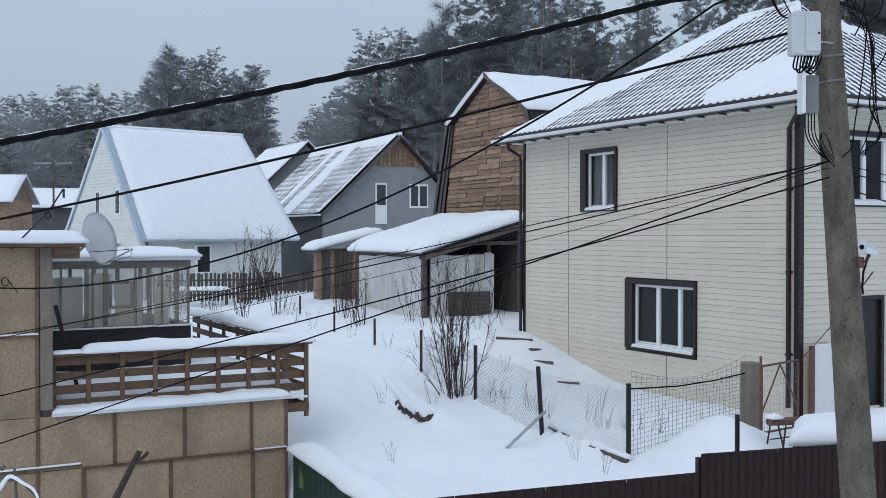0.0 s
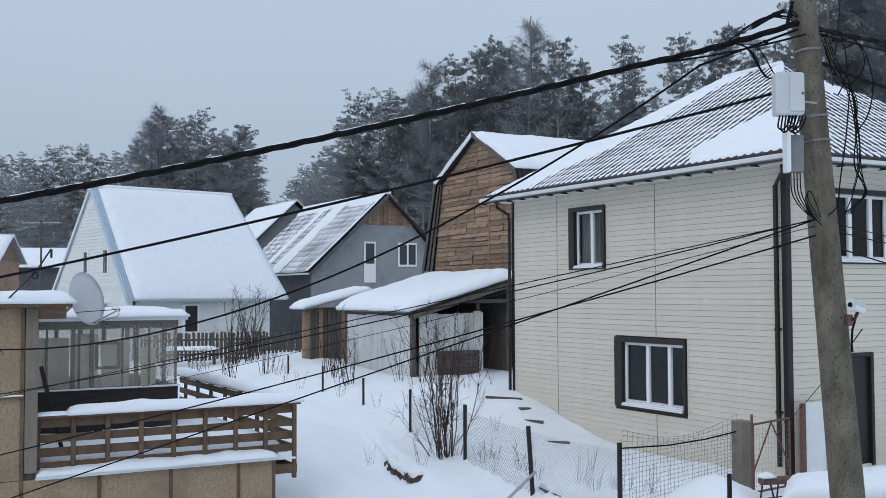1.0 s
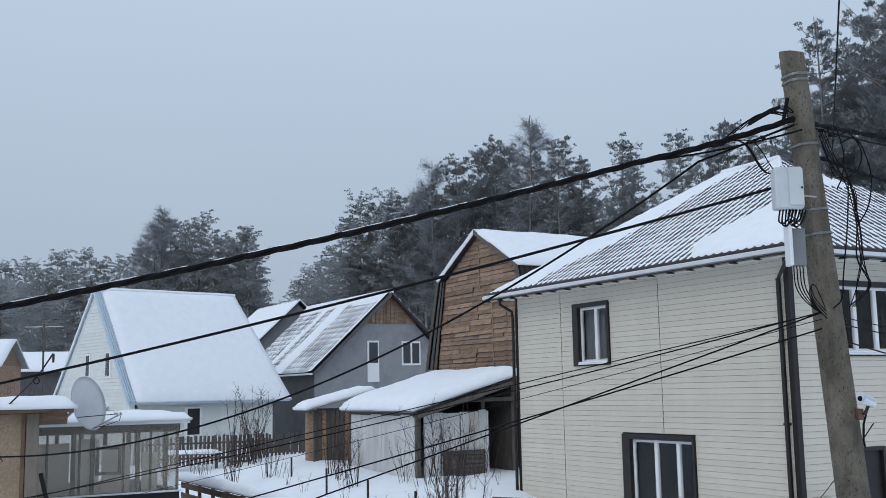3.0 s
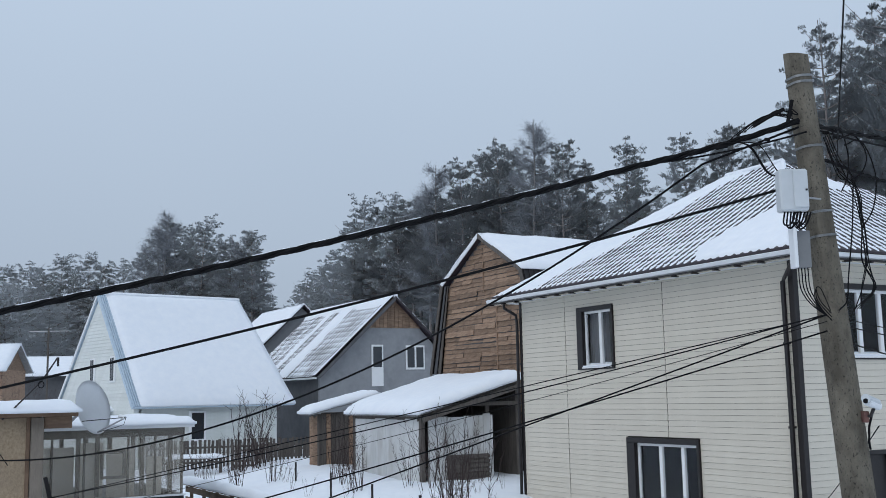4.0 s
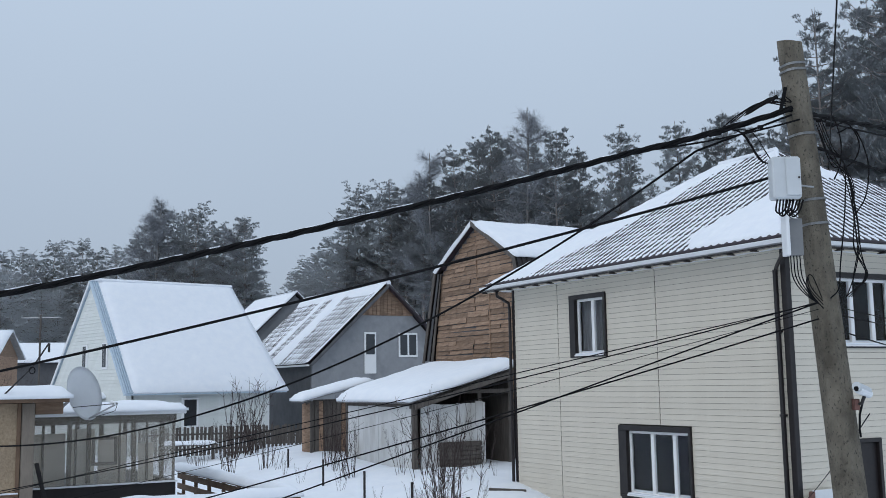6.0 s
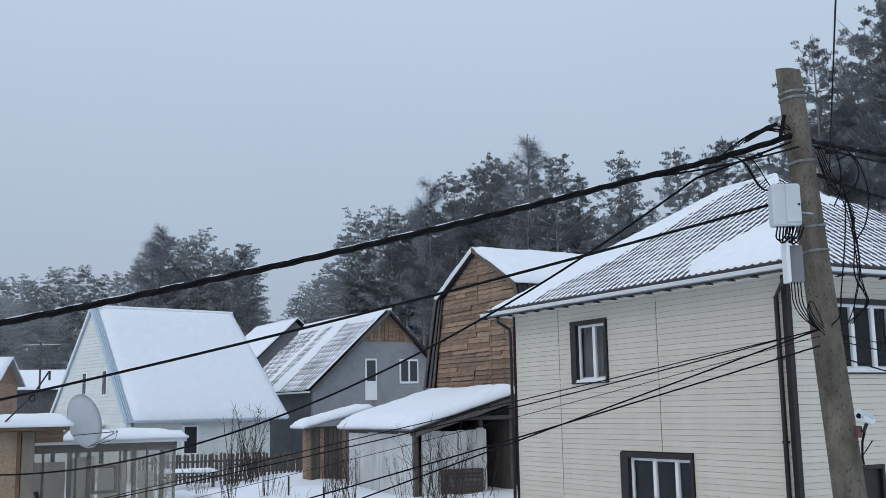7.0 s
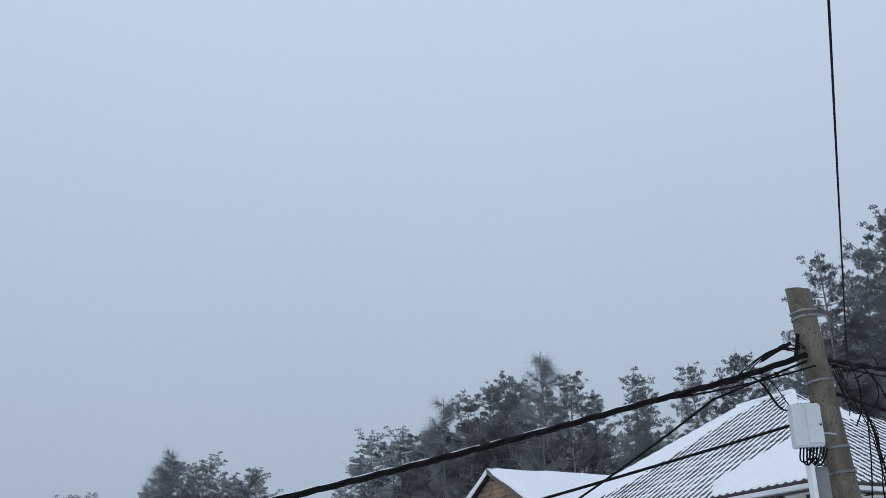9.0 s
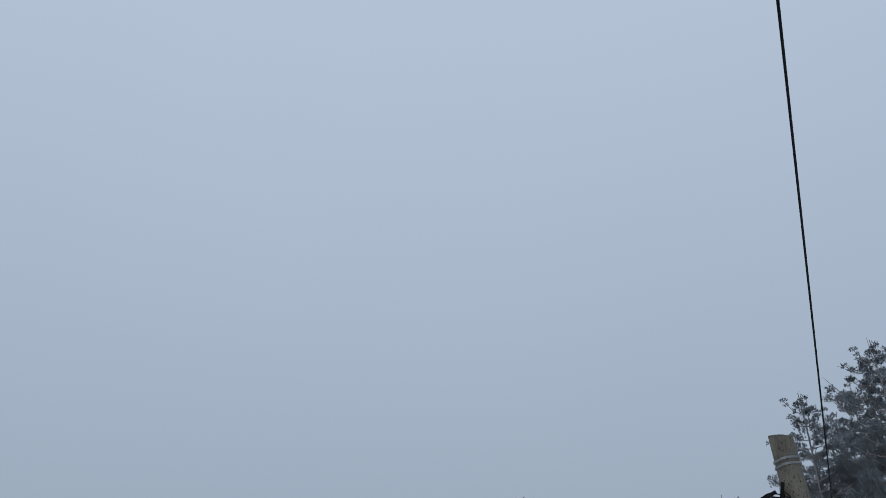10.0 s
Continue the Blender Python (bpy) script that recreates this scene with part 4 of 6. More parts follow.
def small_shed():
    h = root("shed", (0.3, 21.2, 1.0), "small brown plank shed under thick snow", "shed")
    a0, a1, b0, b1 = -0.73, 1.2, 20.6, 21.5
    part("post", box(a0, a0 + 0.12, b0 + 0.1, b0 + 0.22, 0.3, 2.85), GREY_WOOD, h)
    w = part("wall", box(a0 + 0.05, a0 + 0.1, b0 + 0.2, b1, 0.3, 2.8), GREY_WOOD, h)
    for i in range(5):
        y = b0 + 0.2 + i * 0.16
        part("plank", box(a0 + 0.02, a0 + 0.05, y + 0.006, y + 0.154, 0.4, 2.78 - 0.03 * (i % 3)), LOG, w)
    w2 = part("wall", box(a0 + 0.12, a1, b0 + 0.15, b0 + 0.2, 0.3, 2.9), GREY_WOOD, h)
    for i in range(14):
        x = a0 + 0.14 + i * 0.17
        part("plank", box(x, x + 0.15, b0 + 0.12, b0 + 0.15, 0.4, 2.85), LOG if i % 5 == 1 else GREY_WOOD, w2)
    part("roof_sheet", prism([(a0 - 0.4, b0 - 0.2, 2.88), (a1 + 0.3, b0 - 0.2, 3.50), (a1 + 0.3, b0 - 0.2, 3.44), (a0 - 0.4, b0 - 0.2, 2.82)], (0, b1 - b0 + 0.3, 0)), SLATE, h)
    part("roof_snow", sweep_snow([(a0 - 0.42, b0 - 0.22, 2.89), (a1 + 0.3, b0 - 0.22, 3.51), (a1 + 0.3, b1 + 0.1, 3.51), (a0 - 0.42, b1 + 0.1, 2.89)], 0.24, 16, 0.12, 0.05, 0.02, 0.4), SNOW, h, "thick blanket of snow", True)



big_shed()
small_shed()


# ---- the neighbouring building: board-clad wall, terrace, film porch ----
def terrace_building():
    h = root("house", (-11.5, 4.5, -0.9), "low outbuilding clad in weathered particle board with a snowy terrace", "outbuilding")
    y = 1.96
    core = part("wall", box(-16.5, -8.97, y + 0.03, y + 0.25, -1.3, 0.80), GREY_WOOD, h)
    high = part("wall", box(-16.5, -12.45, y + 0.03, y + 0.25, 0.80, 3.22), GREY_WOOD, h)
    part("wall", box(-9.17, -8.97, y + 0.25, 8.7, -1.3, 0.80), GREY_WOOD, h)
    part("wall", box(-12.65, -12.45, y + 0.25, 8.7, 0.80, 3.22), OSB, h)
    part("wall", box(-16.5, -9.17, 8.5, 8.7, -1.3, 0.8), GREY_WOOD, h)
    # boards with dark cover strips over the joints
    def boards(parent, x_edges, z0, z1):
        for x0, x1 in zip(x_edges, x_edges[1:]):
            part("board", box(x0 + 0.004, x1 - 0.004, y, y + 0.028, z0 + 0.004, z1 - 0.004, 0.003), OSB, parent)
    up = [-16.4, -15.2, -14.0, -12.62, -11.59, -10.57, -9.54, -8.975]
    boards(core, up, 0.07, 0.84)
    boards(core, [-16.4, -15.2, -14.0, -12.62, -12.02, -10.78, -9.52, -8.975], -1.3, 0.07)
    boards(high, [-16.4, -15.2, -14.0, -12.64], 0.84, 1.98)
    boards(high, [-16.4, -15.2, -14.0, -12.64], 1.98, 3.22)
    for x in up[1:-1]:
        if x > -12.5:
            part("cover_strip", box(x - 0.025, x + 0.025, y - 0.018, y - 0.001, 0.08, 0.84, 0.004), DECK_WOOD, core)
    for x in (-12.02, -10.78, -9.52):
        part("cover_strip", box(x - 0.03, x + 0.03, y - 0.018, y - 0.001, -1.3, 0.05, 0.004), DECK_WOOD, core)
    part("cover_strip", box(-12.66, -12.61, y - 0.02, y - 0.001, -1.3, 3.22, 0.004), DECK_WOOD, h)
    part("corner_post", box(-12.60, -12.43, y - 0.02, y + 0.25, 0.93, 3.22, 0.01), TRIM, h)
    part("corner_post", box(-9.0, -8.95, y - 0.02, y + 0.06, -1.3, 0.82, 0.005), DECK_WOOD, h)
    part("ledge", box(-12.0, -8.96, y - 0.045, y - 0.002, 0.045, 0.075, 0.004), DECK_WOOD, h)
    part("ledge", box(-16.4, -12.05, y - 0.06, y - 0.002, 0.10, 0.13, 0.004), DECK_WOOD, h)
    part("ledge_snow", box(-16.4, -12.06, y - 0.058, y - 0.004, 0.131, 0.155, 0.008), SNOW, h)
    part("ledge_snow", box(-9.5, -8.97, y - 0.043, y - 0.004, 0.076, 0.094, 0.006), SNOW, h)
    part("ledge", box(-16.4, -12.62, y - 0.05, y - 0.002, 1.97, 2.0, 0.004), DECK_WOOD, h)
    part("ledge_snow", box(-16.4, -12.62, y - 0.048, y - 0.004, 2.0, 2.022, 0.006), SNOW, h)
    # terrace edge
    part("terrace_floor", box(-12.45, -8.97, y - 0.05, 8.7, 0.842, 0.875), DECK_WOOD, h)
    part("drip_edge", box(-12.46, -8.93, y - 0.10, y - 0.052, 0.84, 0.882, 0.006), WHITE_METAL, h, "white metal drip edge")
    part("terrace_snow", sweep_snow([(-12.42, y - 0.11, 0.882), (-8.95, y - 0.11, 0.882), (-8.95, y + 0.42, 0.882), (-12.42, y + 0.42, 0.882)], 0.10, 31, 0.06, 0.01, 0.05, 0.12), SNOW, h, "snow lying along the terrace edge", True)
    part("terrace_snow", sweep_snow([(-12.4, y + 0.40, 0.877), (-8.62, y + 0.40, 0.877), (-8.62, 8.6, 0.877), (-12.4, 8.6, 0.877)], 0.22, 33, 0.14, 0.0, 0.03, 0.2), SNOW, h, "deep snow on the terrace", True)
    # roof of the higher part
    part("roof_board", box(-16.6, -12.02, y - 0.25, 6.5, 3.225, 3.29, 0.008), DECK_WOOD, h)
    part("eave_beam", box(-12.42, -12.05, y + 0.05, y + 0.2, 3.06, 3.222, 0.006), LOG, h)
    part("roof_snow", sweep_snow([(-16.6, y - 0.27, 3.29), (-12.0, y - 0.27, 3.29), (-12.0, 6.5, 3.29), (-16.6, 6.5, 3.29)], 0.16, 41, 0.12, 0.02, 0.02, 0.18), SNOW, h, "smooth snow on the flat roof", True)
    return h


def terrace_rail():
    h = root("railing", (-10.5, 2.15, 0.876), "brown wooden terrace railing topped with snow", "railing")
    y0 = 2.12
    xs = [-12.40 + i * 0.478 for i in range(9)]
    for i, x in enumerate(xs):
        z = 0.50 if i == 8 else 0.80
        part("post", box(x - 0.032, x + 0.032, y0 - 0.03, y0 + 0.03, z, 1.66, 0.006), DECK_WOOD, h)
    for i, z in enumerate((0.92, 1.11, 1.31, 1.52)):
        part("board", box(-12.43, -8.55, y0 + 0.032, y0 + 0.055, z, z + 0.115 + 0.01 * (i % 2), 0.004), DECK_WOOD, h)
    part("top_board", box(-12.45, -8.50, y0 - 0.10, y0 + 0.10, 1.66, 1.70, 0.006), DECK_WOOD, h)
    part("rail_snow", sweep_snow([(-12.0, y0 - 0.13, 1.70), (-8.48, y0 - 0.13, 1.70), (-8.48, y0 + 0.14, 1.70), (-12.0, y0 + 0.14, 1.70)], 0.13, 51, 0.05, 0.015, 0.05, 0.12), SNOW, h, "long cushion of snow on the rail", True)
    part("rail_snow", sweep_snow([(-12.44, y0 - 0.1, 1.70), (-12.0, y0 - 0.1, 1.70), (-12.0, y0 + 0.1, 1.70), (-12.44, y0 + 0.1, 1.70)], 0.05, 52, 0.05, 0.0, 0.02, 0.08), SNOW, h, "", True)
    # the side towards the yard
    xs_ = -8.56
    for i in range(1, 8):
        yy = y0 + i * 0.9
        part("post", box(xs_ - 0.03, xs_ + 0.03, yy - 0.035, yy + 0.035, 0.45, 1.66, 0.006), DECK_WOOD, h)
    for z in (0.62, 0.92, 1.11, 1.31, 1.52):
        part("board", box(xs_ - 0.055, xs_ - 0.032, y0 + 0.04, 8.7, z, z + 0.115, 0.004), DECK_WOOD, h)
    part("top_board", box(xs_ - 0.10, xs_ + 0.10, y0 + 0.11, 8.72, 1.66, 1.70, 0.006), DECK_WOOD, h)
    part("rail_snow", sweep_snow([(xs_ - 0.14, y0 + 0.10, 1.70), (xs_ + 0.14, y0 + 0.10, 1.70), (xs_ + 0.14, 8.75, 1.70), (xs_ - 0.14, 8.75, 1.70)], 0.14, 53, 0.06, 0.015, 0.05, 0.12), SNOW, h, "long cushion of snow on the rail", True)
    part("joist", box(-8.97, -8.53, y0 - 0.02, y0 + 0.03, 0.58, 0.72, 0.006), DECK_WOOD, h)
    part("joist_snow", box(-8.93, -8.56, y0 - 0.05, y0 + 0.03, 0.80, 0.835, 0.012), SNOW, h)


def film_porch():
    h = root("porch", (-10.8, 5.9, 0.877), "glazed porch with cloudy panes and a snowy flat roof", "porch")
    y, z0, z1 = 4.96, 1.81, 2.93
    x0, x1 = -12.4, -9.66
    part("base_wall", box(x0, x1, y, y + 0.1, 0.95, z0, 0.006), BROWN_METAL, h, "dark base panel")
    part("base_wall", box(x1 - 0.1, x1, y + 0.1, y + 3.0, 0.95, z0, 0.006), BROWN_METAL, h)
    part("film_pane", box(x0, x1, y + 2.9, y + 2.906, z0, z1 + 0.02), FILM, h, "cloudy plastic film")
    part("base_wall", box(x0, x1, y + 2.88, y + 2.98, 0.95, z0), SHED_SHEET, h)
    for i in range(6):
        part("stud", box(x0 + 0.2 + i * 0.45, x0 + 0.27 + i * 0.45, y + 2.80, y + 2.88, z0, z1), GREY_WOOD, h)
    # pale panels added just behind the film to catch light and brighten the panes
    for p0, p1, c1 in ((x0 + 0.02, -11.46, 2.66), (-11.36, -10.98, 2.72), (-10.92, -10.45, 2.60), (-10.24, -9.98, 2.45)):
        part("inner_panel", box(p0, p1, y + 0.30, y + 0.33, 1.0, c1), CREAM_PANEL, h, "cream panel set close behind the film to brighten it")
    part("floor", box(x0, x1, y + 0.1, y + 2.9, 0.9, 0.96), GREY_WOOD, h)
    cols = [x0, -11.84, -11.48, -11.36, -11.12, -10.64, -10.42, -10.12, -9.94, x1]
    for i, x in enumerate((*cols[:-1], x1 - 0.06)):
        w = 0.035 if i % 2 else 0.07
        part("stud", box(x, x + w, y + 0.25 * (i % 3 == 1), y + 0.05 + 0.25 * (i % 3 == 1), z0, z1, 0.004), GREY_WOOD, h)
    # grey strip for the darker band along the top of the panes
    part("rail", box(x0, x1, y + 0.002, y + 0.05, z1 - 0.12, z1 + 0.02, 0.004), GREY_WOOD, h)
    part("ledge", box(x0, x1 + 0.02, y - 0.05, y - 0.016, z0 - 0.03, z0, 0.004), WHITE_METAL, h, "pale ledge under the panes")
    part("film_pane", box(x0 + 0.02, x1 - 0.02, y - 0.012, y - 0.006, z0, z1 + 0.02), FILM, h, "cloudy plastic film")
    part("film_pane", box(x1 - 0.005, x1 + 0.001, y + 0.06, y + 2.95, z0, z1 + 0.02), FILM, h, "cloudy plastic film")
    fr = part("window", box(-11.08, -10.66, y - 0.004, y + 0.04, 2.12, 2.17), GREY_WOOD, h, "small wooden casement behind the film")
    for a0, a1, c0, c1 in ((-11.08, -10.66, 2.54, 2.59), (-11.08, -11.03, 2.17, 2.54), (-10.71, -10.66, 2.17, 2.54)):
        part("frame", box(a0, a1, y - 0.004, y + 0.04, c0, c1), GREY_WOOD, fr)
    part("roof_board", box(x0 - 0.05, x1 + 0.12, y - 0.2, y + 3.1, z1 + 0.02, z1 + 0.08, 0.006), WHITE_METAL, h)
    part("roof_snow", sweep_snow([(x0 - 0.05, y - 0.22, z1 + 0.08), (x1 + 0.13, y - 0.22, z1 + 0.08), (x1 + 0.13, y + 3.1, z1 + 0.08), (x0 - 0.05, y + 3.1, z1 + 0.08)], 0.15, 61, 0.1, 0.015, 0.02, 0.15), SNOW, h, "smooth snow on the porch roof", True)


def satellite_dish():
    m = pose(0, 0, 0)
    c = Vector((-5.05, 15.35, 3.34))
    h = root("satellite_dish", (-5.25, 15.45, 2.9), "light grey satellite dish on a wall bracket", "satellite dish", m=m)
    n = Vector((0.88, -0.32, 0.22)).normalized()
    s = Vector((0, 0, 1)).cross(n).normalized()
    u = n.cross(s)
    bm = bmesh.new()
    rings, k = [], 28
    for i in range(7):
        r = i / 6
        ring = []
        for j in range(k):
            t = 2 * math.pi * j / k
            ring.append(bm.verts.new(c + (s * math.cos(t) * 0.38 + u * math.sin(t) * 0.40) * r + n * (0.10 * r * r - 0.10)))
            if i == 0:
                break
        rings.append(ring)
    for j in range(k):
        bm.faces.new((rings[0][0], rings[1][j], rings[1][(j + 1) % k]))
    for a, b in zip(rings[1:], rings[2:]):
        for j in range(k):
            bm.faces.new((a[j], b[j], b[(j + 1) % k], a[(j + 1) % k]))
    bmesh.ops.solidify(bm, geom=bm.faces, thickness=-0.006)
    part("reflector", bm, WHITE_METAL, h, "light grey shallow reflector", True)
    foot = c - u * 0.37
    lnb = c + n * 0.52 - u * 0.28
    part("feed_arm", tube([foot + n * 0.0, lnb], 0.012), STEEL, h)
    part("feed_strut", tube([c - s * 0.30 - u * 0.2, lnb], 0.006), BROWN_METAL, h)
    part("receiver", tube([lnb - n * 0.02, lnb - n * 0.02 + (c - lnb).normalized() * 0.10], 0.028, sides=10), WHITE_METAL, h, "small pale receiver head")
    part("bracket", tube([c - n * 0.11, c - n * 0.30 - Vector((0, 0, 0.05)), Vector((-5.45, 15.45, 3.1))], 0.022), STEEL, h)
    part("cable", tube([lnb, lnb - Vector((0.03, 0, 0.1)), lnb - Vector((0.15, 0, 0.14)), foot], 0.004), CABLE, h)


terrace_building()
terrace_rail()
film_porch()
satellite_dish()


# ---- fences ----
def sheet_fence():
    h = root("fence", (-6.5, -4.96, -0.9), "chocolate brown profiled metal fence along the street", "fence")
    y = -4.96

    def top(x):
        return 0.815 - 0.0358 * (x + 6.769) if x < -6.77 else 1.013 - 0.0487 * (x + 6.769)
    edges = [-11.9, -10.87, -9.84, -8.80, -7.79, -6.775, -6.765, -5.62, -4.47, -3.32, -2.17]
    for x0, x1 in zip(edges, edges[1:]):
        if x1 - x0 < 0.1:
            continue
        pts, x, pitch = [], x0 + 0.002, 0.115
        while x < x1 - 0.03:
            q = min(x + pitch, x1 - 0.002)
            pts += [(x, y), (x + (q - x) * 0.58, y), (x + (q - x) * 0.66, y + 0.012), (x + (q - x) * 0.92, y + 0.012)]
            x = q
        pts.append((x1 - 0.002, y))
        bm = bmesh.new()
        lo = [bm.verts.new((p[0], p[1], -1.3)) for p in pts]
        hi = [bm.verts.new((p[0], p[1], top(max(x0, min(x1, p[0]))) + (0.004 if p[1] == y else 0))) for p in pts]
        for k in range(len(pts) - 1):
            bm.faces.new((lo[k], lo[k + 1], hi[k + 1], hi[k]))
        bmesh.ops.solidify(bm, geom=bm.faces, thickness=0.004)
        part("panel", bm, FENCE_BROWN, h)
        part("post", box(x0 + 0.01, x0 + 0.06, y + 0.05, y + 0.10, -1.3, top(x0 + 0.05) - 0.05), FENCE_BROWN, h)
        zr = min(top(x0 + 0.01), top(x1 - 0.01)) - 0.3
        part("rail", box(x0, x1, y + 0.02, y + 0.045, zr, zr + 0.04), FENCE_BROWN, h)


def net(parent, name, p0, p1, z0, z1, cell, r, diagonal=True):
    """Fence wire between two posts: long straight wires, woven askew or square."""
    p0, p1 = Vector(p0), Vector(p1)
    L_ = (p1 - p0).length
    d = (p1 - p0) / L_
    bm = bmesh.new()
    hgt0, hgt1 = z1[0] - z0[0], z1[1] - z0[1]

    def pt(s, w):
        t = s / L_
        return p0 + d * s + Vector((0, 0, (z0[0] + (z0[1] - z0[0]) * t) + w * (hgt0 + (hgt1 - hgt0) * t)))
    H = (hgt0 + hgt1) / 2
    if diagonal:
        s = -H
        while s < L_:
            for flip in (0, 1):
                a, b = max(s, 0.0), min(s + H, L_)
                if b - a > 0.01:
                    wa, wb = (a - s) / H, (b - s) / H
                    if flip:
                        wa, wb = 1 - wa, 1 - wb
                    tube([pt(a, wa), pt(b, wb)], r, sides=3, bm=bm)
            s += cell
    else:
        rng = random.Random(7)
        s = 0.0
        while s <= L_:
            k = rng.uniform(-0.02, 0.02)
            tube([pt(min(L_, max(0, s)), 0), pt(min(L_, max(0, s + k)), 0.5), pt(min(L_, max(0, s - k)), 1)], r, sides=3, bm=bm)
            s += cell
        w = 0.0
        while w <= 1.0:
            k = rng.uniform(-0.015, 0.015)
            tube([pt(0, w), pt(L_ * 0.3, min(1, max(0, w + k))), pt(L_ * 0.7, min(1, max(0, w - k))), pt(L_, w)], r, sides=3, bm=bm)
            w += cell / H
    ob = part(name, bm, MESH_WIRE, parent)
    return ob


def chain_fence():
    h = root("fence", (-4.6, 3.0, 0.0), "sagging chain-link fence on dark steel posts in snow", "fence")
    posts = [(-4.78, -1.26, 0.02, 1.18, 0.0), (-5.02, 0.62, 0.05, 1.24, -0.09), (-4.49, 3.72, 0.07, 1.27, 0.0), (-4.02, 6.88, 0.45, 1.29, 0.0),
             (-3.23, 11.0, 0.5, 1.22, 0.0), (-2.97, 14.3, 0.55, 1.32, 0.0), (-2.41, 18.5, 0.6, 1.40, 0.0)]
    for x, y, z0, z1, lean in posts:
        r = 0.038 if y < 5 else 0.032
        part("post", tube([(x, y, z0 - 0.4), (x + lean, y - lean * 0.4, z1)], r, sides=8), BROWN_METAL, h)
    part("post", tube([(-5.18, -3.89, 0.0), (-5.18, -3.89, 1.15)], 0.03, sides=8), BROWN_METAL, h)
    for i, (p, q) in enumerate(zip(posts, posts[1:])):
        if i < 3:
            net(h, "wire_netting", (p[0], p[1], 0), (q[0], q[1], 0), (p[2] - 0.05, q[2] - 0.05), (p[3] - 0.12, q[3] - 0.12), 0.075, 0.0019)
    # square-mesh stretch up to the concrete gatepost
    g0, g1 = (-4.76, -1.28, 0), (-2.56, -1.40, 0)
    net(h, "square_netting", g0, g1, (0.10, 0.45), (1.10, 1.20), 0.065, 0.0032, False)
    part("slack_wire", tube([(-4.76, -1.28, 1.10), (-3.9, -1.33, 1.085), (-3.2, -1.37, 1.13), (-2.56, -1.40, 1.21)], 0.012, sides=6), CABLE, h)
    bm = bmesh.new()
    rng = random.Random(12)
    for i in range(24):
        t = i / 23
        x, y = -4.76 + 2.2 * t, -1.28 - 0.12 * t
        top = 1.36 - 0.22 * math.sin(t * math.pi) + 0.12 * t
        tube([(x, y, 1.1), (x + 0.06, y + 0.05, top)], 0.0032, sides=3, bm=bm)
    for w in (0.35, 0.7, 1.0):
        tube([(-4.70 + 2.2 * t, -1.24 - 0.12 * t, 1.1 + (0.26 - 0.22 * math.sin(t * math.pi) + 0.12 * t) * w) for t in [i / 10 for i in range(11)]], 0.0032, sides=3, bm=bm)
    part("loose_netting", bm, MESH_WIRE, h)


def gate():
    p = root("gatepost", (-2.46, -1.39, 0.0), "square concrete gatepost dusted with snow", "gatepost")
    part("shaft", box(-2.57, -2.34, -1.50, -1.28, -0.3, 1.38, 0.02), CONCRETE, p)
    part("hinge_pin", tube([(-2.70, -1.86, 0.1), (-2.70, -1.86, 1.53)], 0.02, sides=8), RUST, p)
    g = root("gate", (-1.8, -1.6, 0.2), "red-brown welded steel gate with wire infill", "gate")
    a, b = Vector((-2.66, -1.84, 0)), Vector((-1.72, -1.70, 0))
    z0, z1 = 0.34, 1.37

    def bar(p0, p1, r=0.02):
        part("bar", tube([p0, p1], r, sides=4), RUST, g)
    for q in (a, b):
        bar(q + Vector((0, 0, z0)), q + Vector((0, 0, z1)))
    bar(a + Vector((0, 0, z1)), b + Vector((0, 0, z1 + 0.03)))
    bar(a + Vector((0, 0, z0)), b + Vector((0, 0, z0)))
    mid = (a + b) / 2
    bar(a + Vector((0, 0, z0 + 0.3)), mid + Vector((0, 0, z1)), 0.013)
    bar(b + Vector((0, 0, z0 + 0.3)), mid + Vector((0, 0, z1)), 0.013)
    net(g, "wire_infill", a, b, (z0, z0), (z1, z1), 0.08, 0.0017, False)
    w = thing("board_panel", box(0.20, 0.74, -0.30, -0.26, -0.02, 1.41, 0.006), WHITE_METAL, "white board standing in front of the house", "board", base=(0.47, -0.28, 0))
    part("edge_strip", box(0.10, 0.18, -0.36, -0.28, -0.02, 1.40, 0.004), RUST, w)
    # saw-horse beside the gate
    s = root("sawhorse", (-2.75, -2.3, 0.2), "dark steel saw-horse with a snow-covered tray", "sawhorse")
    for x, lean in ((-2.95, -0.12), (-2.80, 0.10), (-2.62, -0.10), (-2.50, 0.10)):
        part("leg", tube([(x + lean, -2.33, 0.18), (x, -2.3, 0.58)], 0.014, sides=5), BROWN_METAL, s)
    part("brace", tube([(-2.98, -2.33, 0.36), (-2.50, -2.33, 0.36)], 0.010, sides=5), BROWN_METAL, s)
    part("tray", tube([(-2.98, -2.3, 0.62), (-2.42, -2.3, 0.58)], 0.065, sides=9), RUST, s, "rusty brown log on the saw-horse")
    part("snow_cap", sweep_snow([(-2.98, -2.38, 0.66), (-2.78, -2.38, 0.655), (-2.78, -2.22, 0.655), (-2.98, -2.22, 0.66)], 0.09, 71, 0.04, 0, 0.02, 0.1), SNOW, s, "", True)


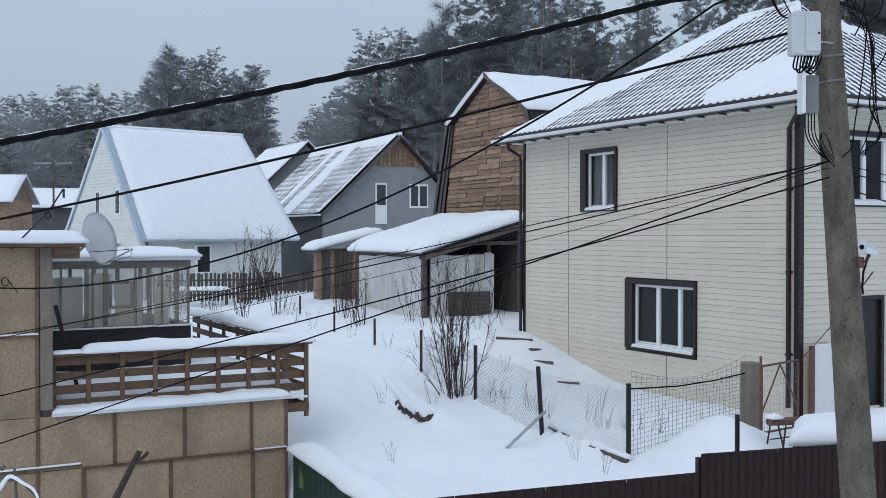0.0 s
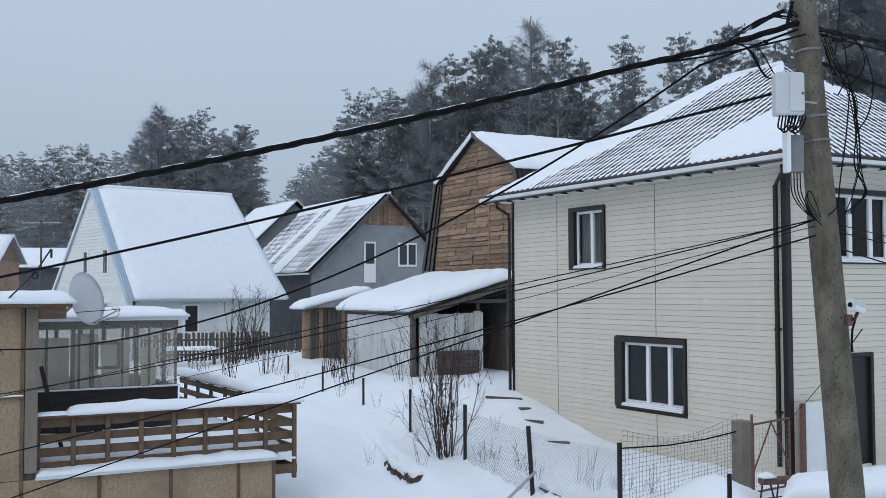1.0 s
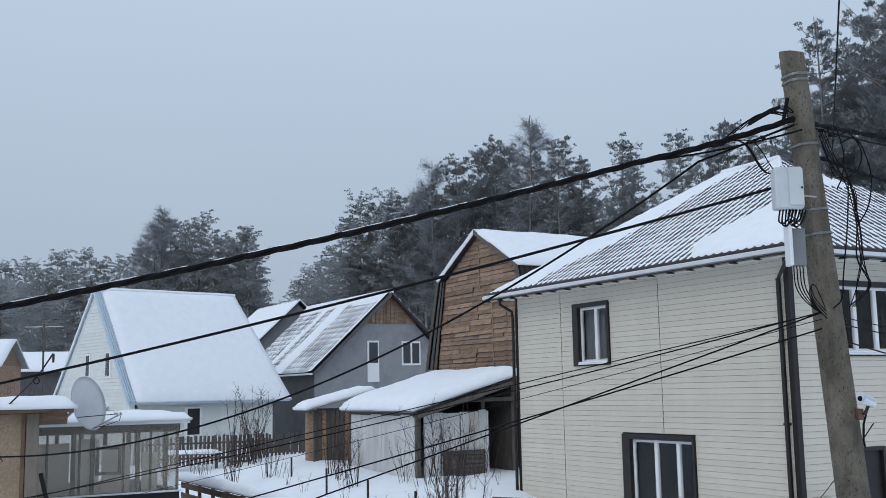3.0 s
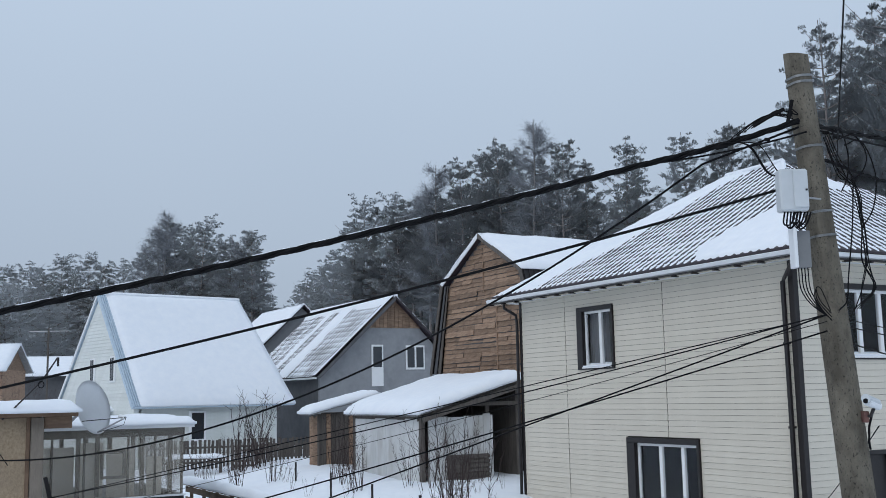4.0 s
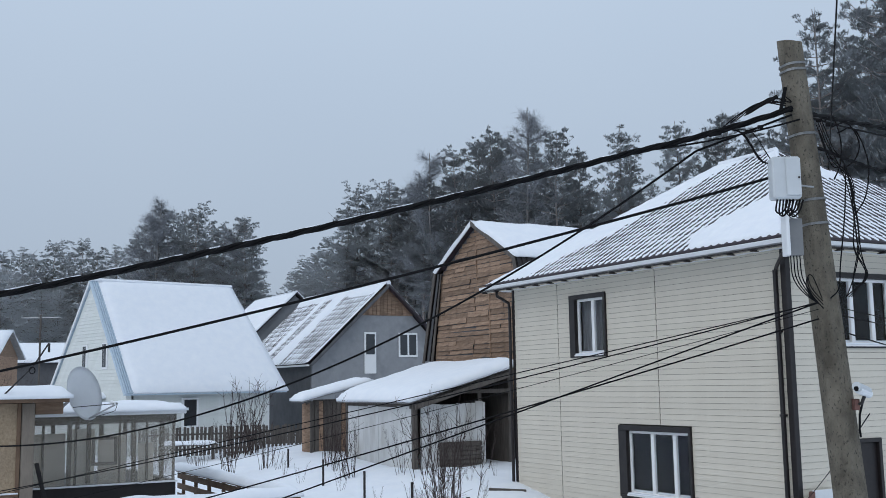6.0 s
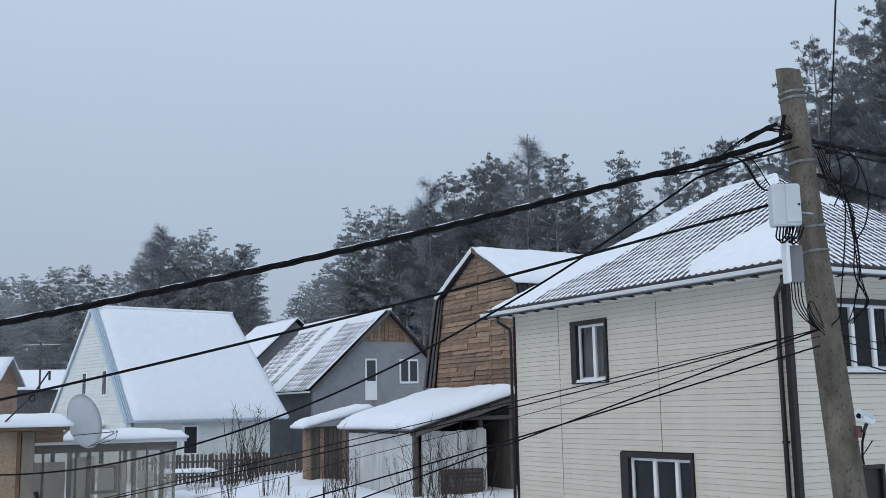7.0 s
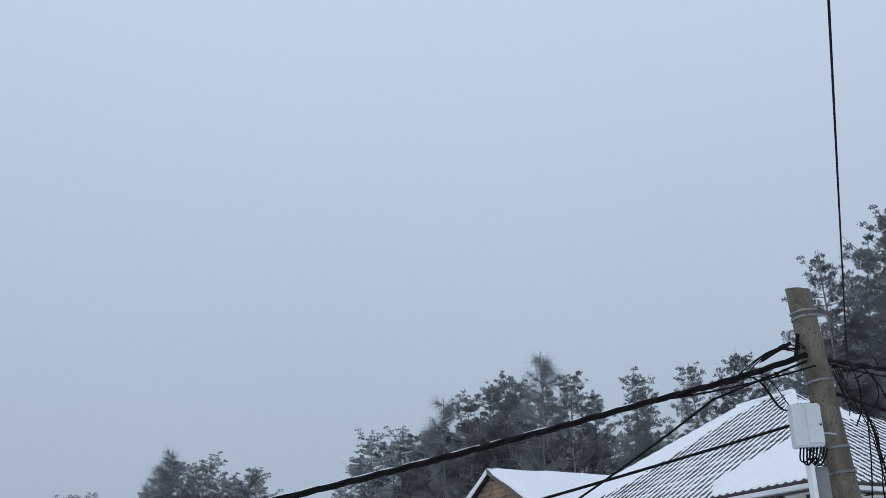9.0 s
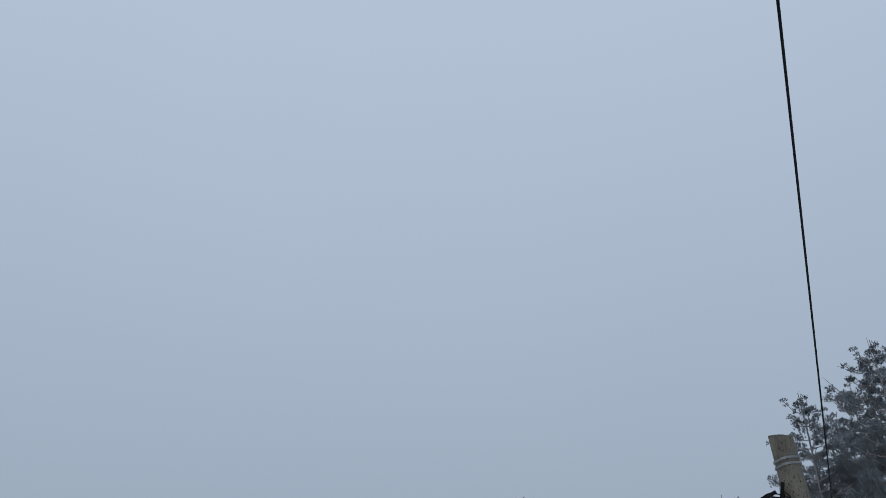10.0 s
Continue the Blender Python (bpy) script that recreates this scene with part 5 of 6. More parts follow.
def picket_fence():
    m = pose(-10.9, 39.3, 0, 0, 0, 22)
    h = root("fence", (3, 0, 0.5), "weathered dark picket fence in the snow", "fence", m=m)
    rng = random.Random(3)
    mesh_ = mesh_of("picket", box(-0.05, 0.05, -0.01, 0.01, 0, 1.08, 0.006), GREY_WOOD)
    for row, (y, n, x0) in enumerate(((0, 46, 0.0), (-1.3, 26, 2.9))):
        for i in range(n):
            ob = new("picket", mesh_)
            ob.parent = h
            ob.matrix_basis = Matrix.Translation(-AT[h]) @ pose(x0 + i * 0.15, y, 0.82 + rng.uniform(-0.04, 0.04) - 0.12 * row, 0, rng.uniform(-2, 2), 0)
        for z in (1.05, 1.6):
            part("rail", box(x0, x0 + n * 0.15, y + 0.012, y + 0.05, z - 0.1 * row, z + 0.07 - 0.1 * row), GREY_WOOD, h)
    part("snow_strip", sweep_snow([(0.6, -1.5, 1.35), (2.6, -1.5, 1.35), (2.6, -0.9, 1.35), (0.6, -0.9, 1.35)], 0.12, 77, 0.1), SNOW, h, "snow on a board by the fence", True)
    part("board", box(0.6, 2.6, -1.5, -0.9, 1.28, 1.345), GREY_WOOD, h)
    for x in (0.7, 2.5):
        part("post", box(x - 0.05, x + 0.05, -1.25, -1.15, 0.4, 1.28), GREY_WOOD, h)


def green_fence():
    h = root("fence", (-8.9, 0.5, -0.9), "green painted board fence with a rim of snow", "fence")
    for i in range(24):
        y = 1.85 - i * 0.19
        part("board", box(-8.90, -8.86, y - 0.178, y, -1.2, 0.02 - 0.012 * i, 0.004), GREEN_PAINT, h)
    part("rail", box(-8.86, -8.82, -2.7, 1.85, -0.45, -0.38), GREEN_PAINT, h)
    part("fence_snow", sweep_snow([(-8.98, 1.9, 0.03), (-8.98, -2.75, -0.26), (-8.45, -2.75, -0.26), (-8.45, 1.9, 0.03)], 0.16, 81, 0.08, 0.02, 0.03, 0.25), SNOW, h, "rounded rim of snow", True)


sheet_fence()
chain_fence()
gate()
picket_fence()
green_fence()


# ---- the utility pole and its cables ----
WORLD = pose(0, 0, 0)


def pole_x(z):
    return 3.488 - 0.0716 * z


def utility_pole():
    h = root("utility_pole", (3.55, 8.5, -0.9), "leaning stained concrete utility pole with steel straps", "utility pole", m=WORLD)
    bm = bmesh.new()
    rings = []
    for i in range(15):
        z = -0.9 + 7.1 * i / 14
        r = 0.090 + (6.2 - z) * 0.0073
        x = pole_x(z)
        ring = []
        for k in range(16):
            t = 2 * math.pi * k / 16 + 0.3
            f = 1.0 / max(abs(math.cos(t - 0.35)), abs(math.sin(t - 0.35)))
            rr = r * min(f, 1.12)
            rr *= 1 + 0.02 * noise.noise(Vector((k * 1.7, z * 1.5, 0)))
            ring.append(bm.verts.new((x + rr * math.cos(t), 8.5 + rr * math.sin(t), z + (0.02 * math.cos(t - 2) if i == 14 else 0))))
        rings.append(ring)
    for a, b in zip(rings, rings[1:]):
        for k in range(16):
            bm.faces.new((a[k], a[(k + 1) % 16], b[(k + 1) % 16], b[k]))
    bm.faces.new(rings[-1])
    bm.faces.new(rings[0][::-1])
    part("shaft", bm, POLE, h)
    for z in (5.93, 5.98, 5.38, 4.83, 4.63):
        r = 0.098 + (6.2 - z) * 0.0073
        bm = bmesh.new()
        lo, hi = [], []
        for k in range(24):
            t = 2 * math.pi * k / 24
            f = min(1.0 / max(abs(math.cos(t - 0.35)), abs(math.sin(t - 0.35))), 1.12)
            p = Vector((pole_x(z) + r * f * math.cos(t), 8.5 + r * f * math.sin(t), z + 0.012 * math.cos(t)))
            lo.append(bm.verts.new(p))
            hi.append(bm.verts.new(p + Vector((0, 0, 0.02))))
        for k in range(24):
            bm.faces.new((lo[k], lo[(k + 1) % 24], hi[(k + 1) % 24], hi[k]))
        bmesh.ops.solidify(bm, geom=bm.faces, thickness=0.003)
        part("strap", bm, STEEL, h, "steel band round the pole")
    return h


def meter_box():
    b = root("meter_box", (2.87, 8.32, 4.82), "light grey electrical box strapped to the pole", "electrical box", m=WORLD)
    part("body", box(2.757, 2.985, 8.25, 8.38, 4.82, 5.165, 0.014), GREY_BOX, b)
    part("cover", box(2.862, 2.98, 8.235, 8.252, 4.845, 5.15, 0.006), GREY_BOX, b)
    part("latch", box(2.955, 2.97, 8.228, 8.236, 4.98, 4.995), BROWN_METAL, b)
    part("bracket", tube([(2.97, 8.32, 4.94), (3.12, 8.36, 4.93)], 0.008), STEEL, b)
    bm = bmesh.new()
    for i in range(6):
        x = 2.80 + i * 0.025
        tube(curve([(x, 8.30, 4.825), (x - 0.02, 8.29, 4.73 - 0.02 * (i % 3)), (x + 0.01, 8.28, 4.705 - 0.02 * (i % 2)), (x + 0.05, 8.28, 4.74), (x + 0.08, 8.29, 4.815)]), 0.007, sides=5, bm=bm)
    part("cable_loops", bm, CABLE, b, "black cable loops under the box")
    c = root("cable_duct_box", (2.90, 8.38, 4.36), "narrow white casing under the box on the pole", "electrical box", m=WORLD)
    part("casing", box(2.848, 2.880, 8.28, 8.40, 4.365, 4.71, 0.005), WHITE_METAL, c)
    part("side", box(2.888, 3.0, 8.33, 8.44, 4.37, 4.67, 0.004), DARK_GREY, c)
    bm = bmesh.new()
    for i in range(4):
        tube(curve([(2.90 + 0.025 * i, 8.36, 4.37), (2.905 + 0.025 * i, 8.35, 4.2), (2.97 + 0.02 * i, 8.34, 4.08), (3.10, 8.36, 3.98)]), 0.005, sides=5, bm=bm)
    part("cable_tails", bm, CABLE, c)


def security_camera():
    c = root("security_camera", (3.36, 8.38, 3.13), "white bullet security camera on the pole", "security camera", m=WORLD)
    part("mount", box(3.335, 3.375, 8.34, 8.42, 3.13, 3.22, 0.006), RUST, c)
    part("arm", tube([(3.36, 8.36, 3.18), (3.38, 8.33, 3.18), (3.40, 8.31, 3.24)], 0.014, sides=8), BROWN_METAL, c)
    a, b = Vector((3.325, 8.24, 3.295)), Vector((3.465, 8.38, 3.255))
    part("body", tube([a, b], 0.033, sides=14), WHITE_METAL, c, "white round camera body")
    d = (b - a).normalized()
    part("hood", tube([a - d * 0.03 + Vector((0, 0, 0.02)), b - d * 0.02 + Vector((0, 0, 0.02))], 0.036, sides=10), GREY_BOX, c)
    part("lens", tube([a - d * 0.034, a - d * 0.025], 0.02, sides=14), CABLE, c, "black lens")
    part("cable", tube([(3.40, 8.33, 3.22), (3.37, 8.35, 3.1), (3.365, 8.36, 2.98), (3.375, 8.37, 2.92)], 0.009), CABLE, c)


def cable(a, b, sag, r, label, strands=1, twist=0.0, name="overhead_cable", n=60):
    a, b = Vector(a), Vector(b)
    side = (b - a).cross(Vector((0, 0, 1))).normalized()
    up = side.cross((b - a).normalized())
    bm = bmesh.new()
    ob = root(name, a, label, "cable", "overhead cables", m=WORLD) if strands > 1 else None
    for s in range(strands):
        pts = []
        for i in range(n + 1):
            t = i / n
            p = a.lerp(b, t) - Vector((0, 0, 4 * sag * t * (1 - t)))
            if strands > 1:
                ph = 2 * math.pi * (s / strands + t * twist)
                p += (side * math.cos(ph) + up * math.sin(ph)) * r * 1.05
            pts.append(p)
        if strands > 1:
            part("strand", tube(pts, r, sides=6), CABLE, ob, smooth=True)
        else:
            tube(pts, r, sides=6, bm=bm)
    if strands > 2 and n > 30:
        rng = random.Random(17)
        t = 0.0
        while t < 0.97:
            e = min(0.99, t + rng.uniform(0.01, 0.05))
            pts = [a.lerp(b, t + (e - t) * i / 6) - Vector((0, 0, 4 * sag * (t + (e - t) * i / 6) * (1 - t - (e - t) * i / 6) - r * 1.9)) for i in range(7)]
            part("cable_snow", tube(pts, r * 0.34, sides=5), SNOW, ob, "thin streak of snow on the bundle", True)
            t = e + rng.uniform(0.005, 0.03)
    return ob or thing(name, bm, CABLE, label, "cable", "overhead cables", base=a, m=WORLD, smooth=True)


def cables():
    # the twisted bundle runs from the pole over the yards
    cable((-4.705, 7.346, 3.778), (1.72, 8.43, 5.266), 0.074, 0.0135, "thick twisted bundle of black cables with snow on it", 3, 9)
    cable((1.72, 8.43, 5.266), (3.0, 8.40, 5.60), 0.02, 0.0135, "thick twisted bundle of black cables at the pole", 3, 2, n=16)
    cable((1.72, 8.43, 5.262), (3.05, 8.38, 5.50), 0.03, 0.008, "black service cable at the pole", n=16)
    cable((-6.012, 9.818, 3.186), (2.84, 8.36, 5.03), 0.084, 0.0120, "black overhead service cable")
    cable((-6.908, 12.863, 2.948), (2.21, 8.5, 5.271), 0.984, 0.0095, "slack black overhead cable")
    cable((2.21, 8.5, 5.271), (3.0, 8.42, 5.55), 0.0, 0.0095, "slack black overhead cable at the pole", n=8)
    cable((-6.946, 12.787, 1.803), (3.12, 8.42, 3.99), 0.0, 0.0045, "thin black overhead line to the pole")
    cable((-6.802, 12.322, 1.977), (3.12, 8.42, 3.995), 0.123, 0.0055, "thin black overhead line to the pole")
    cable((-6.589, 11.614, 1.219), (3.12, 8.42, 3.862), 0.07, 0.0068, "black overhead line to the pole")
    cable((-6.409, 11.013, 0.6), (3.12, 8.42, 3.992), 0.0, 0.0068, "black overhead line to the pole")
    cable((-5.861, 15.049, 1.725), (3.12, 8.42, 3.938), 0.05, 0.003, "thin grey overhead line to the pole")
    # onwards past the pole, and the drop that climbs to the roof overhead
    cable((3.10, 8.50, 5.60), (6.45, 11.8, 6.15), 0.06, 0.014, "thick twisted bundle of black cables", 2, 6)
    cable((3.12, 8.52, 5.57), (6.45, 11.7, 6.0), 0.08, 0.009, "black overhead service cable")
    cable((3.13, 8.42, 5.30), (6.1, 11.1, 5.40), 0.10, 0.009, "twisted light grey overhead cable", 2, 14)
    cable((3.20, 8.45, 3.98), (6.0, 11.0, 3.75), 0.02, 0.004, "thin black line beyond the pole")
    cable((3.20, 8.45, 3.92), (6.0, 11.0, 3.68), 0.02, 0.005, "thin black line beyond the pole")
    cable((3.20, 8.45, 3.80), (6.0, 11.0, 3.45), 0.05, 0.006, "thin black line beyond the pole")
    cable((3.30, 8.48, 5.10), (0.99, 2.126, 5.373), -0.0, 0.0045, "thin black drop wire climbing to a roof overhead")
    cable((3.46, 8.38, 3.1), GRID @ Vector((-1.75, -1.70, 1.36)), 0.05, 0.005, "thin black wire slanting down from the pole")


def pole_clutter():
    """Coils, clamps and hanging loops at the pole."""
    rng = random.Random(21)
    k = root("cable_clamps", (2.9, 8.40, 5.5), "black tension clamps where the bundle meets the pole", "cable clamp", m=WORLD)
    for p, q in (((2.62, 8.40, 5.56), (2.74, 8.40, 5.63)), ((2.74, 8.40, 5.63), (2.88, 8.40, 5.70)), ((2.30, 8.40, 5.38), (2.40, 8.40, 5.40)), ((2.70, 8.38, 5.44), (2.74, 8.38, 5.44)), ((2.90, 8.40, 5.56), (2.96, 8.42, 5.78)), ((3.28, 8.42, 5.46), (3.33, 8.42, 5.46)), ((3.20, 8.42, 5.50), (3.24, 8.42, 5.50))):
        part("clamp", tube([p, q], 0.016, sides=8), CABLE, k)
    for i in range(5):
        a = Vector((2.42 + 0.06 * i, 8.40, 5.45 + 0.03 * i))
        part("lead", tube(curve([a, a + Vector((0.16, 0, 0.12)), a + Vector((0.33, 0, 0.20 - 0.03 * i)), (2.95, 8.40, 5.62 + 0.02 * i)]), 0.0055, sides=5), CABLE, k)
    c = root("hanging_cables", (3.42, 8.40, 4.4), "bundle of black cables hanging in loops beside the pole", "cable", m=WORLD)
    for i in range(6):
        x0 = 3.20 + rng.uniform(-0.02, 0.05)
        x1 = 3.42 + rng.uniform(-0.04, 0.05)
        z0 = 5.46 + rng.uniform(-0.1, 0.05)
        x2 = 3.44 + rng.uniform(-0.025, 0.025)
        part("strand", tube(curve([(x0, 8.40, z0), (x0 + 0.08, 8.39, z0 - 0.25), (x1, 8.37, 5.05 + rng.uniform(-0.1, 0.1)), (x2, 8.36, 4.7), (x2 + rng.uniform(-0.02, 0.02), 8.36, 4.42), (x2 + rng.uniform(-0.05, 0.1), 8.37, 4.2), (3.36 + rng.uniform(-0.05, 0.04), 8.38, 4.03)]), 0.0045, sides=5), CABLE, c)
    for i in range(3):
        w, d = rng.uniform(0.10, 0.24), rng.uniform(0.25, 0.75)
        x0, z0 = 3.25 + 0.05 * i, 5.48 - 0.05 * i
        part("loop", tube(curve([(x0, 8.38, z0), (x0 + w * 0.6, 8.37, z0 + 0.03), (x0 + w, 8.36, z0 - d * 0.35), (x0 + w * 0.85, 8.36, z0 - d * 0.75), (x0 + w * 0.4, 8.37, z0 - d)]), 0.006, sides=5), CABLE, c)
    for i in range(5):
        a = Vector((2.30 + rng.uniform(0, 0.15), 8.38, 5.42))
        part("loop", tube(curve([a, a + Vector((0.2, -0.01, -0.03)), a + Vector((0.36, -0.02, -0.28)), (2.84 + 0.03 * i, 8.32, 5.18)]), 0.005, sides=5), CABLE, c)
    for i in range(3):
        part("loop", tube(curve([(3.14, 8.36, 4.0 - 0.03 * i), (3.05 - 0.02 * i, 8.34, 4.1), (3.02, 8.33, 4.2), (3.06, 8.33, 4.19), (3.13, 8.35, 4.02)]), 0.004, sides=5), CABLE, c)
    part("loop", tube(curve([(3.40, 8.37, 5.1), (3.36, 8.36, 4.7), (3.30, 8.36, 4.3), (3.27, 8.35, 4.1), (3.20, 8.36, 4.02)]), 0.006, sides=5), CABLE, c)


utility_pole()
meter_box()
security_camera()
cables()
pole_clutter()


# ---- trees ----
def limb_tubes(segs, sides=4):
    """Tapered tubes for many straight limbs (start, end, r0, r1) as arrays."""
    verts, faces = [], []
    for p, q, r0, r1 in segs:
        p, q = np.asarray(p, float), np.asarray(q, float)
        d = q - p
        d /= max(1e-6, np.linalg.norm(d))
        s = np.cross(d, [0, 0, 1.0] if abs(d[2]) < 0.9 else [1.0, 0, 0])
        s /= np.linalg.norm(s)
        u = np.cross(d, s)
        base = len(verts)
        for c, r in ((p, r0), (q, r1)):
            for k in range(sides):
                t = 2 * math.pi * k / sides
                verts.append(c + (s * math.cos(t) + u * math.sin(t)) * r)
        for k in range(sides):
            faces.append((base + k, base + (k + 1) % sides, base + sides + (k + 1) % sides, base + sides + k))
    return verts, faces


def pine_meshes(seed, height=18.0, bare=0.45, spread=2.6, sparse=1.0, slim=1.0, fine=1.0):
    """Trunk, crown and snow load of a Scots pine: uneven limbs that carry flat pads of upright needle tufts."""
    rng = np.random.default_rng(seed)
    segs, pads, loads = [], [], []
    bend = rng.uniform(-0.02, 0.02, 2)
    axis = lambda z: np.array([bend[0] * z + 0.25 * math.sin(z * 0.25 + seed), bend[1] * z + 0.2 * math.cos(z * 0.3 + seed), z])
    n = 10
    for i in range(n):
        z0, z1 = height * i / n, height * (i + 1) / n
        segs.append((axis(z0), axis(z1), 0.20 * (1 - i / n) + 0.02, 0.20 * (1 - (i + 1) / n) + 0.02))
    z = height * bare
    power = rng.uniform(0.38, 0.62)
    while z < height * 0.965:
        t = (z - height * bare) / (height * (1 - bare))
        reach = spread * slim * ((1 - t) ** power + 0.10) * rng.uniform(0.7, 1.2) * (0.6 + 0.4 * min(1.0, t / 0.2))
        a0 = rng.uniform(0, 2 * math.pi)
        count = int(rng.integers(3, 6))
        for k in range(count):
            a = a0 + 2 * math.pi * k / count + rng.uniform(-0.5, 0.5)
            L_ = reach * rng.uniform(0.5, 1.15)
            out = np.array([math.cos(a), math.sin(a), 0.0])
            side = np.array([-out[1], out[0], 0.0])
            p = axis(z)
            lift = rng.uniform(-0.05, 0.3) + 0.5 * t
            at = lambda s: p + out * L_ * s + np.array([0, 0, L_ * lift * s * s])
            segs.append((p, at(0.55), 0.04 * (1 - t) + 0.014, 0.020))
            segs.append((at(0.55), at(1.0), 0.020, 0.008))
            for b in range(int(2 + 2.4 * L_)):
                s = rng.uniform(0.3, 1.0)
                c = at(s) + side * rng.uniform(-0.35, 0.35) * L_ * (1.1 - 0.5 * s) + np.array([0, 0, rng.uniform(-0.05, 0.2)])
                pads.append((c, rng.uniform(0.26, 0.56) * (1 - 0.5 * t)))
            if rng.random() < 0.22:
                for s in rng.uniform(0.2, 0.9, 5):
                    loads.append(at(s) + side * rng.normal(0, 0.2) + np.array([0, 0, 0.12]))
        z += rng.uniform(0.34, 0.62)
    for s in rng.uniform(0, 1, 7):
        pads.append((axis(height * (0.93 + 0.06 * s)) + rng.normal(0, 0.12, 3), 0.14 + 0.16 * (1 - s)))
    centre, size = np.array([c for c, _ in pads]), np.array([r for _, r in pads])
    per = np.maximum(8, (size * 96 * (fine if sparse >= 1 else 0.45)).astype(int))
    C, Z = np.repeat(centre, per, 0), np.repeat(size, per)[:, None]
    off = rng.normal(0, 1, (len(C), 3))
    off *= (rng.random((len(C), 1)) ** 0.4) / np.linalg.norm(off, axis=1)[:, None]
    P = C + off * Z * np.array([1.0, 1.0, 0.42])
    D = off * np.array([0.9, 0.9, 0.4]) + np.array([0, 0, 0.75]) + rng.normal(0, 0.35, (len(C), 3))
    D /= np.linalg.norm(D, axis=1)[:, None]
    S = np.cross(D, rng.normal(0, 1, (len(P), 3)))
    S /= np.linalg.norm(S, axis=1)[:, None]
    grow = 1.0 / fine ** 0.55 if sparse >= 1 else 1.5
    ln = rng.uniform(0.10, 0.20, len(P))[:, None] * grow
    wd = rng.uniform(0.030, 0.06, len(P))[:, None] * grow
    V = np.stack([P - S * wd, P + S * wd, P + D * ln], 1).reshape(-1, 3)
    tv, tf = limb_tubes(segs)
    load = []
    for c in loads:
        for k in range(3):
            q = c + rng.normal(0, 0.10, 3)
            a = rng.uniform(0, 6.28)
            w = rng.uniform(0.03, 0.08)
            load += [q + np.array([math.cos(a + h) * w, math.sin(a + h) * w, 0.05 * (-1) ** h]) for h in (0, 1.6, 3.1, 4.7)]
    load = np.array(load) if load else np.zeros((0, 3))
    return (tv, tf), (V, np.arange(len(V)).reshape(-1, 3)), (load, np.arange(len(load)).reshape(-1, 4))


def birch_meshes(seed, height=19.0, spread=2.7, twigs=7000):
    """A bare birch: slender trunk, rising limbs and a haze of fine twigs."""
    rng = np.random.default_rng(seed)
    main, fine = [], []
    axis = lambda z: np.array([0.25 * math.sin(z * 0.2 + seed), 0.2 * math.cos(z * 0.22), z])
    n = 12
    for i in range(n):
        main.append((axis(height * i / n), axis(height * (i + 1) / n), 0.19 * (1 - i / n) + 0.02, 0.19 * (1 - (i + 1) / n) + 0.02))
    tips = []
    z = height * 0.35
    while z < height * 0.97:
        t = (z / height - 0.35) / 0.65
        a = rng.uniform(0, 2 * math.pi)
        L_ = spread * (0.35 + 0.95 * math.sin(min(1, 0.12 + 0.8 * t) * math.pi)) * rng.uniform(0.65, 1.05) * math.sqrt(max(0.16, 1.02 - t))
        out = np.array([math.cos(a), math.sin(a), rng.uniform(0.15, 0.7)])
        out /= np.linalg.norm(out)
        p = axis(z)
        q = p + out * L_ * 0.55
        q2 = q + (out + np.array([0, 0, 0.35])) * L_ * 0.5
        main += [(p, q, 0.035, 0.020), (q, q2, 0.020, 0.008)]
        tips += [(q, q2, L_)] * 1 + [(p, q, L_)]
        z += rng.uniform(0.14, 0.28)
    for i in range(twigs):
        p, q, L_ = tips[rng.integers(len(tips))]
        c = p + (q - p) * rng.uniform(0.3, 1.0)
        d = (q - p) / np.linalg.norm(q - p) * 0.45 + rng.normal(0, 0.6, 3)
        d /= np.linalg.norm(d)
        e = c + d * rng.uniform(0.25, 0.6)
        fine.append((c, e, 0.007, 0.005))
        if rng.random() < 0.6:
            d2 = d + rng.normal(0, 0.5, 3)
            fine.append((e, e + d2 / np.linalg.norm(d2) * rng.uniform(0.2, 0.45), 0.006, 0.003))
    return limb_tubes(main), limb_tubes(fine, 3), None


def tree_proto(kind, seed, needles, **kw):
    trunk, crown, load = (pine_meshes if kind == "pine" else birch_meshes)(seed, **kw)
    out = [("trunk", arrays("trunk", *trunk, BARK if kind == "pine" else BIRCH_BARK, True)), ("crown", arrays("crown", *crown, needles))]
    if load and len(load[0]):
        out.append(("branch_snow", arrays("branch_snow", *load, SNOW)))
    return out


def plant(name, protos, x, y, scale, turn, label, category="tree", group="trees of the wood", wide=1.0):
    ob = new(name)
    ob.matrix_world = Matrix.Translation((x, y, ground_z(x, y) - 0.1)) @ Matrix.Rotation(turn, 4, "Z") @ Matrix.Diagonal((scale * wide, scale * wide, scale, 1))
    tagged(ob, label, category, group)
    for nm, me in protos:
        c = new(nm, me)
        c.parent = ob
        if nm == "branch_snow":
            tagged(c, kind="stuff")
    return ob


PINE_H, BIRCH_H = 18.0, 19.0
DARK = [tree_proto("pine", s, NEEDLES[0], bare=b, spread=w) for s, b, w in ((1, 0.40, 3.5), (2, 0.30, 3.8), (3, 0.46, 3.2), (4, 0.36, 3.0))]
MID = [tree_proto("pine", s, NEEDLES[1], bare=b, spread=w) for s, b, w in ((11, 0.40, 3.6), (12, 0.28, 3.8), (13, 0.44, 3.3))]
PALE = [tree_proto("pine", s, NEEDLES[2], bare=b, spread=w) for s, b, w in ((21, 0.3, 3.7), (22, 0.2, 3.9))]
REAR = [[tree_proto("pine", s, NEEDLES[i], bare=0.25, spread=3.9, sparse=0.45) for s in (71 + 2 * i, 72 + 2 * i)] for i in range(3)]
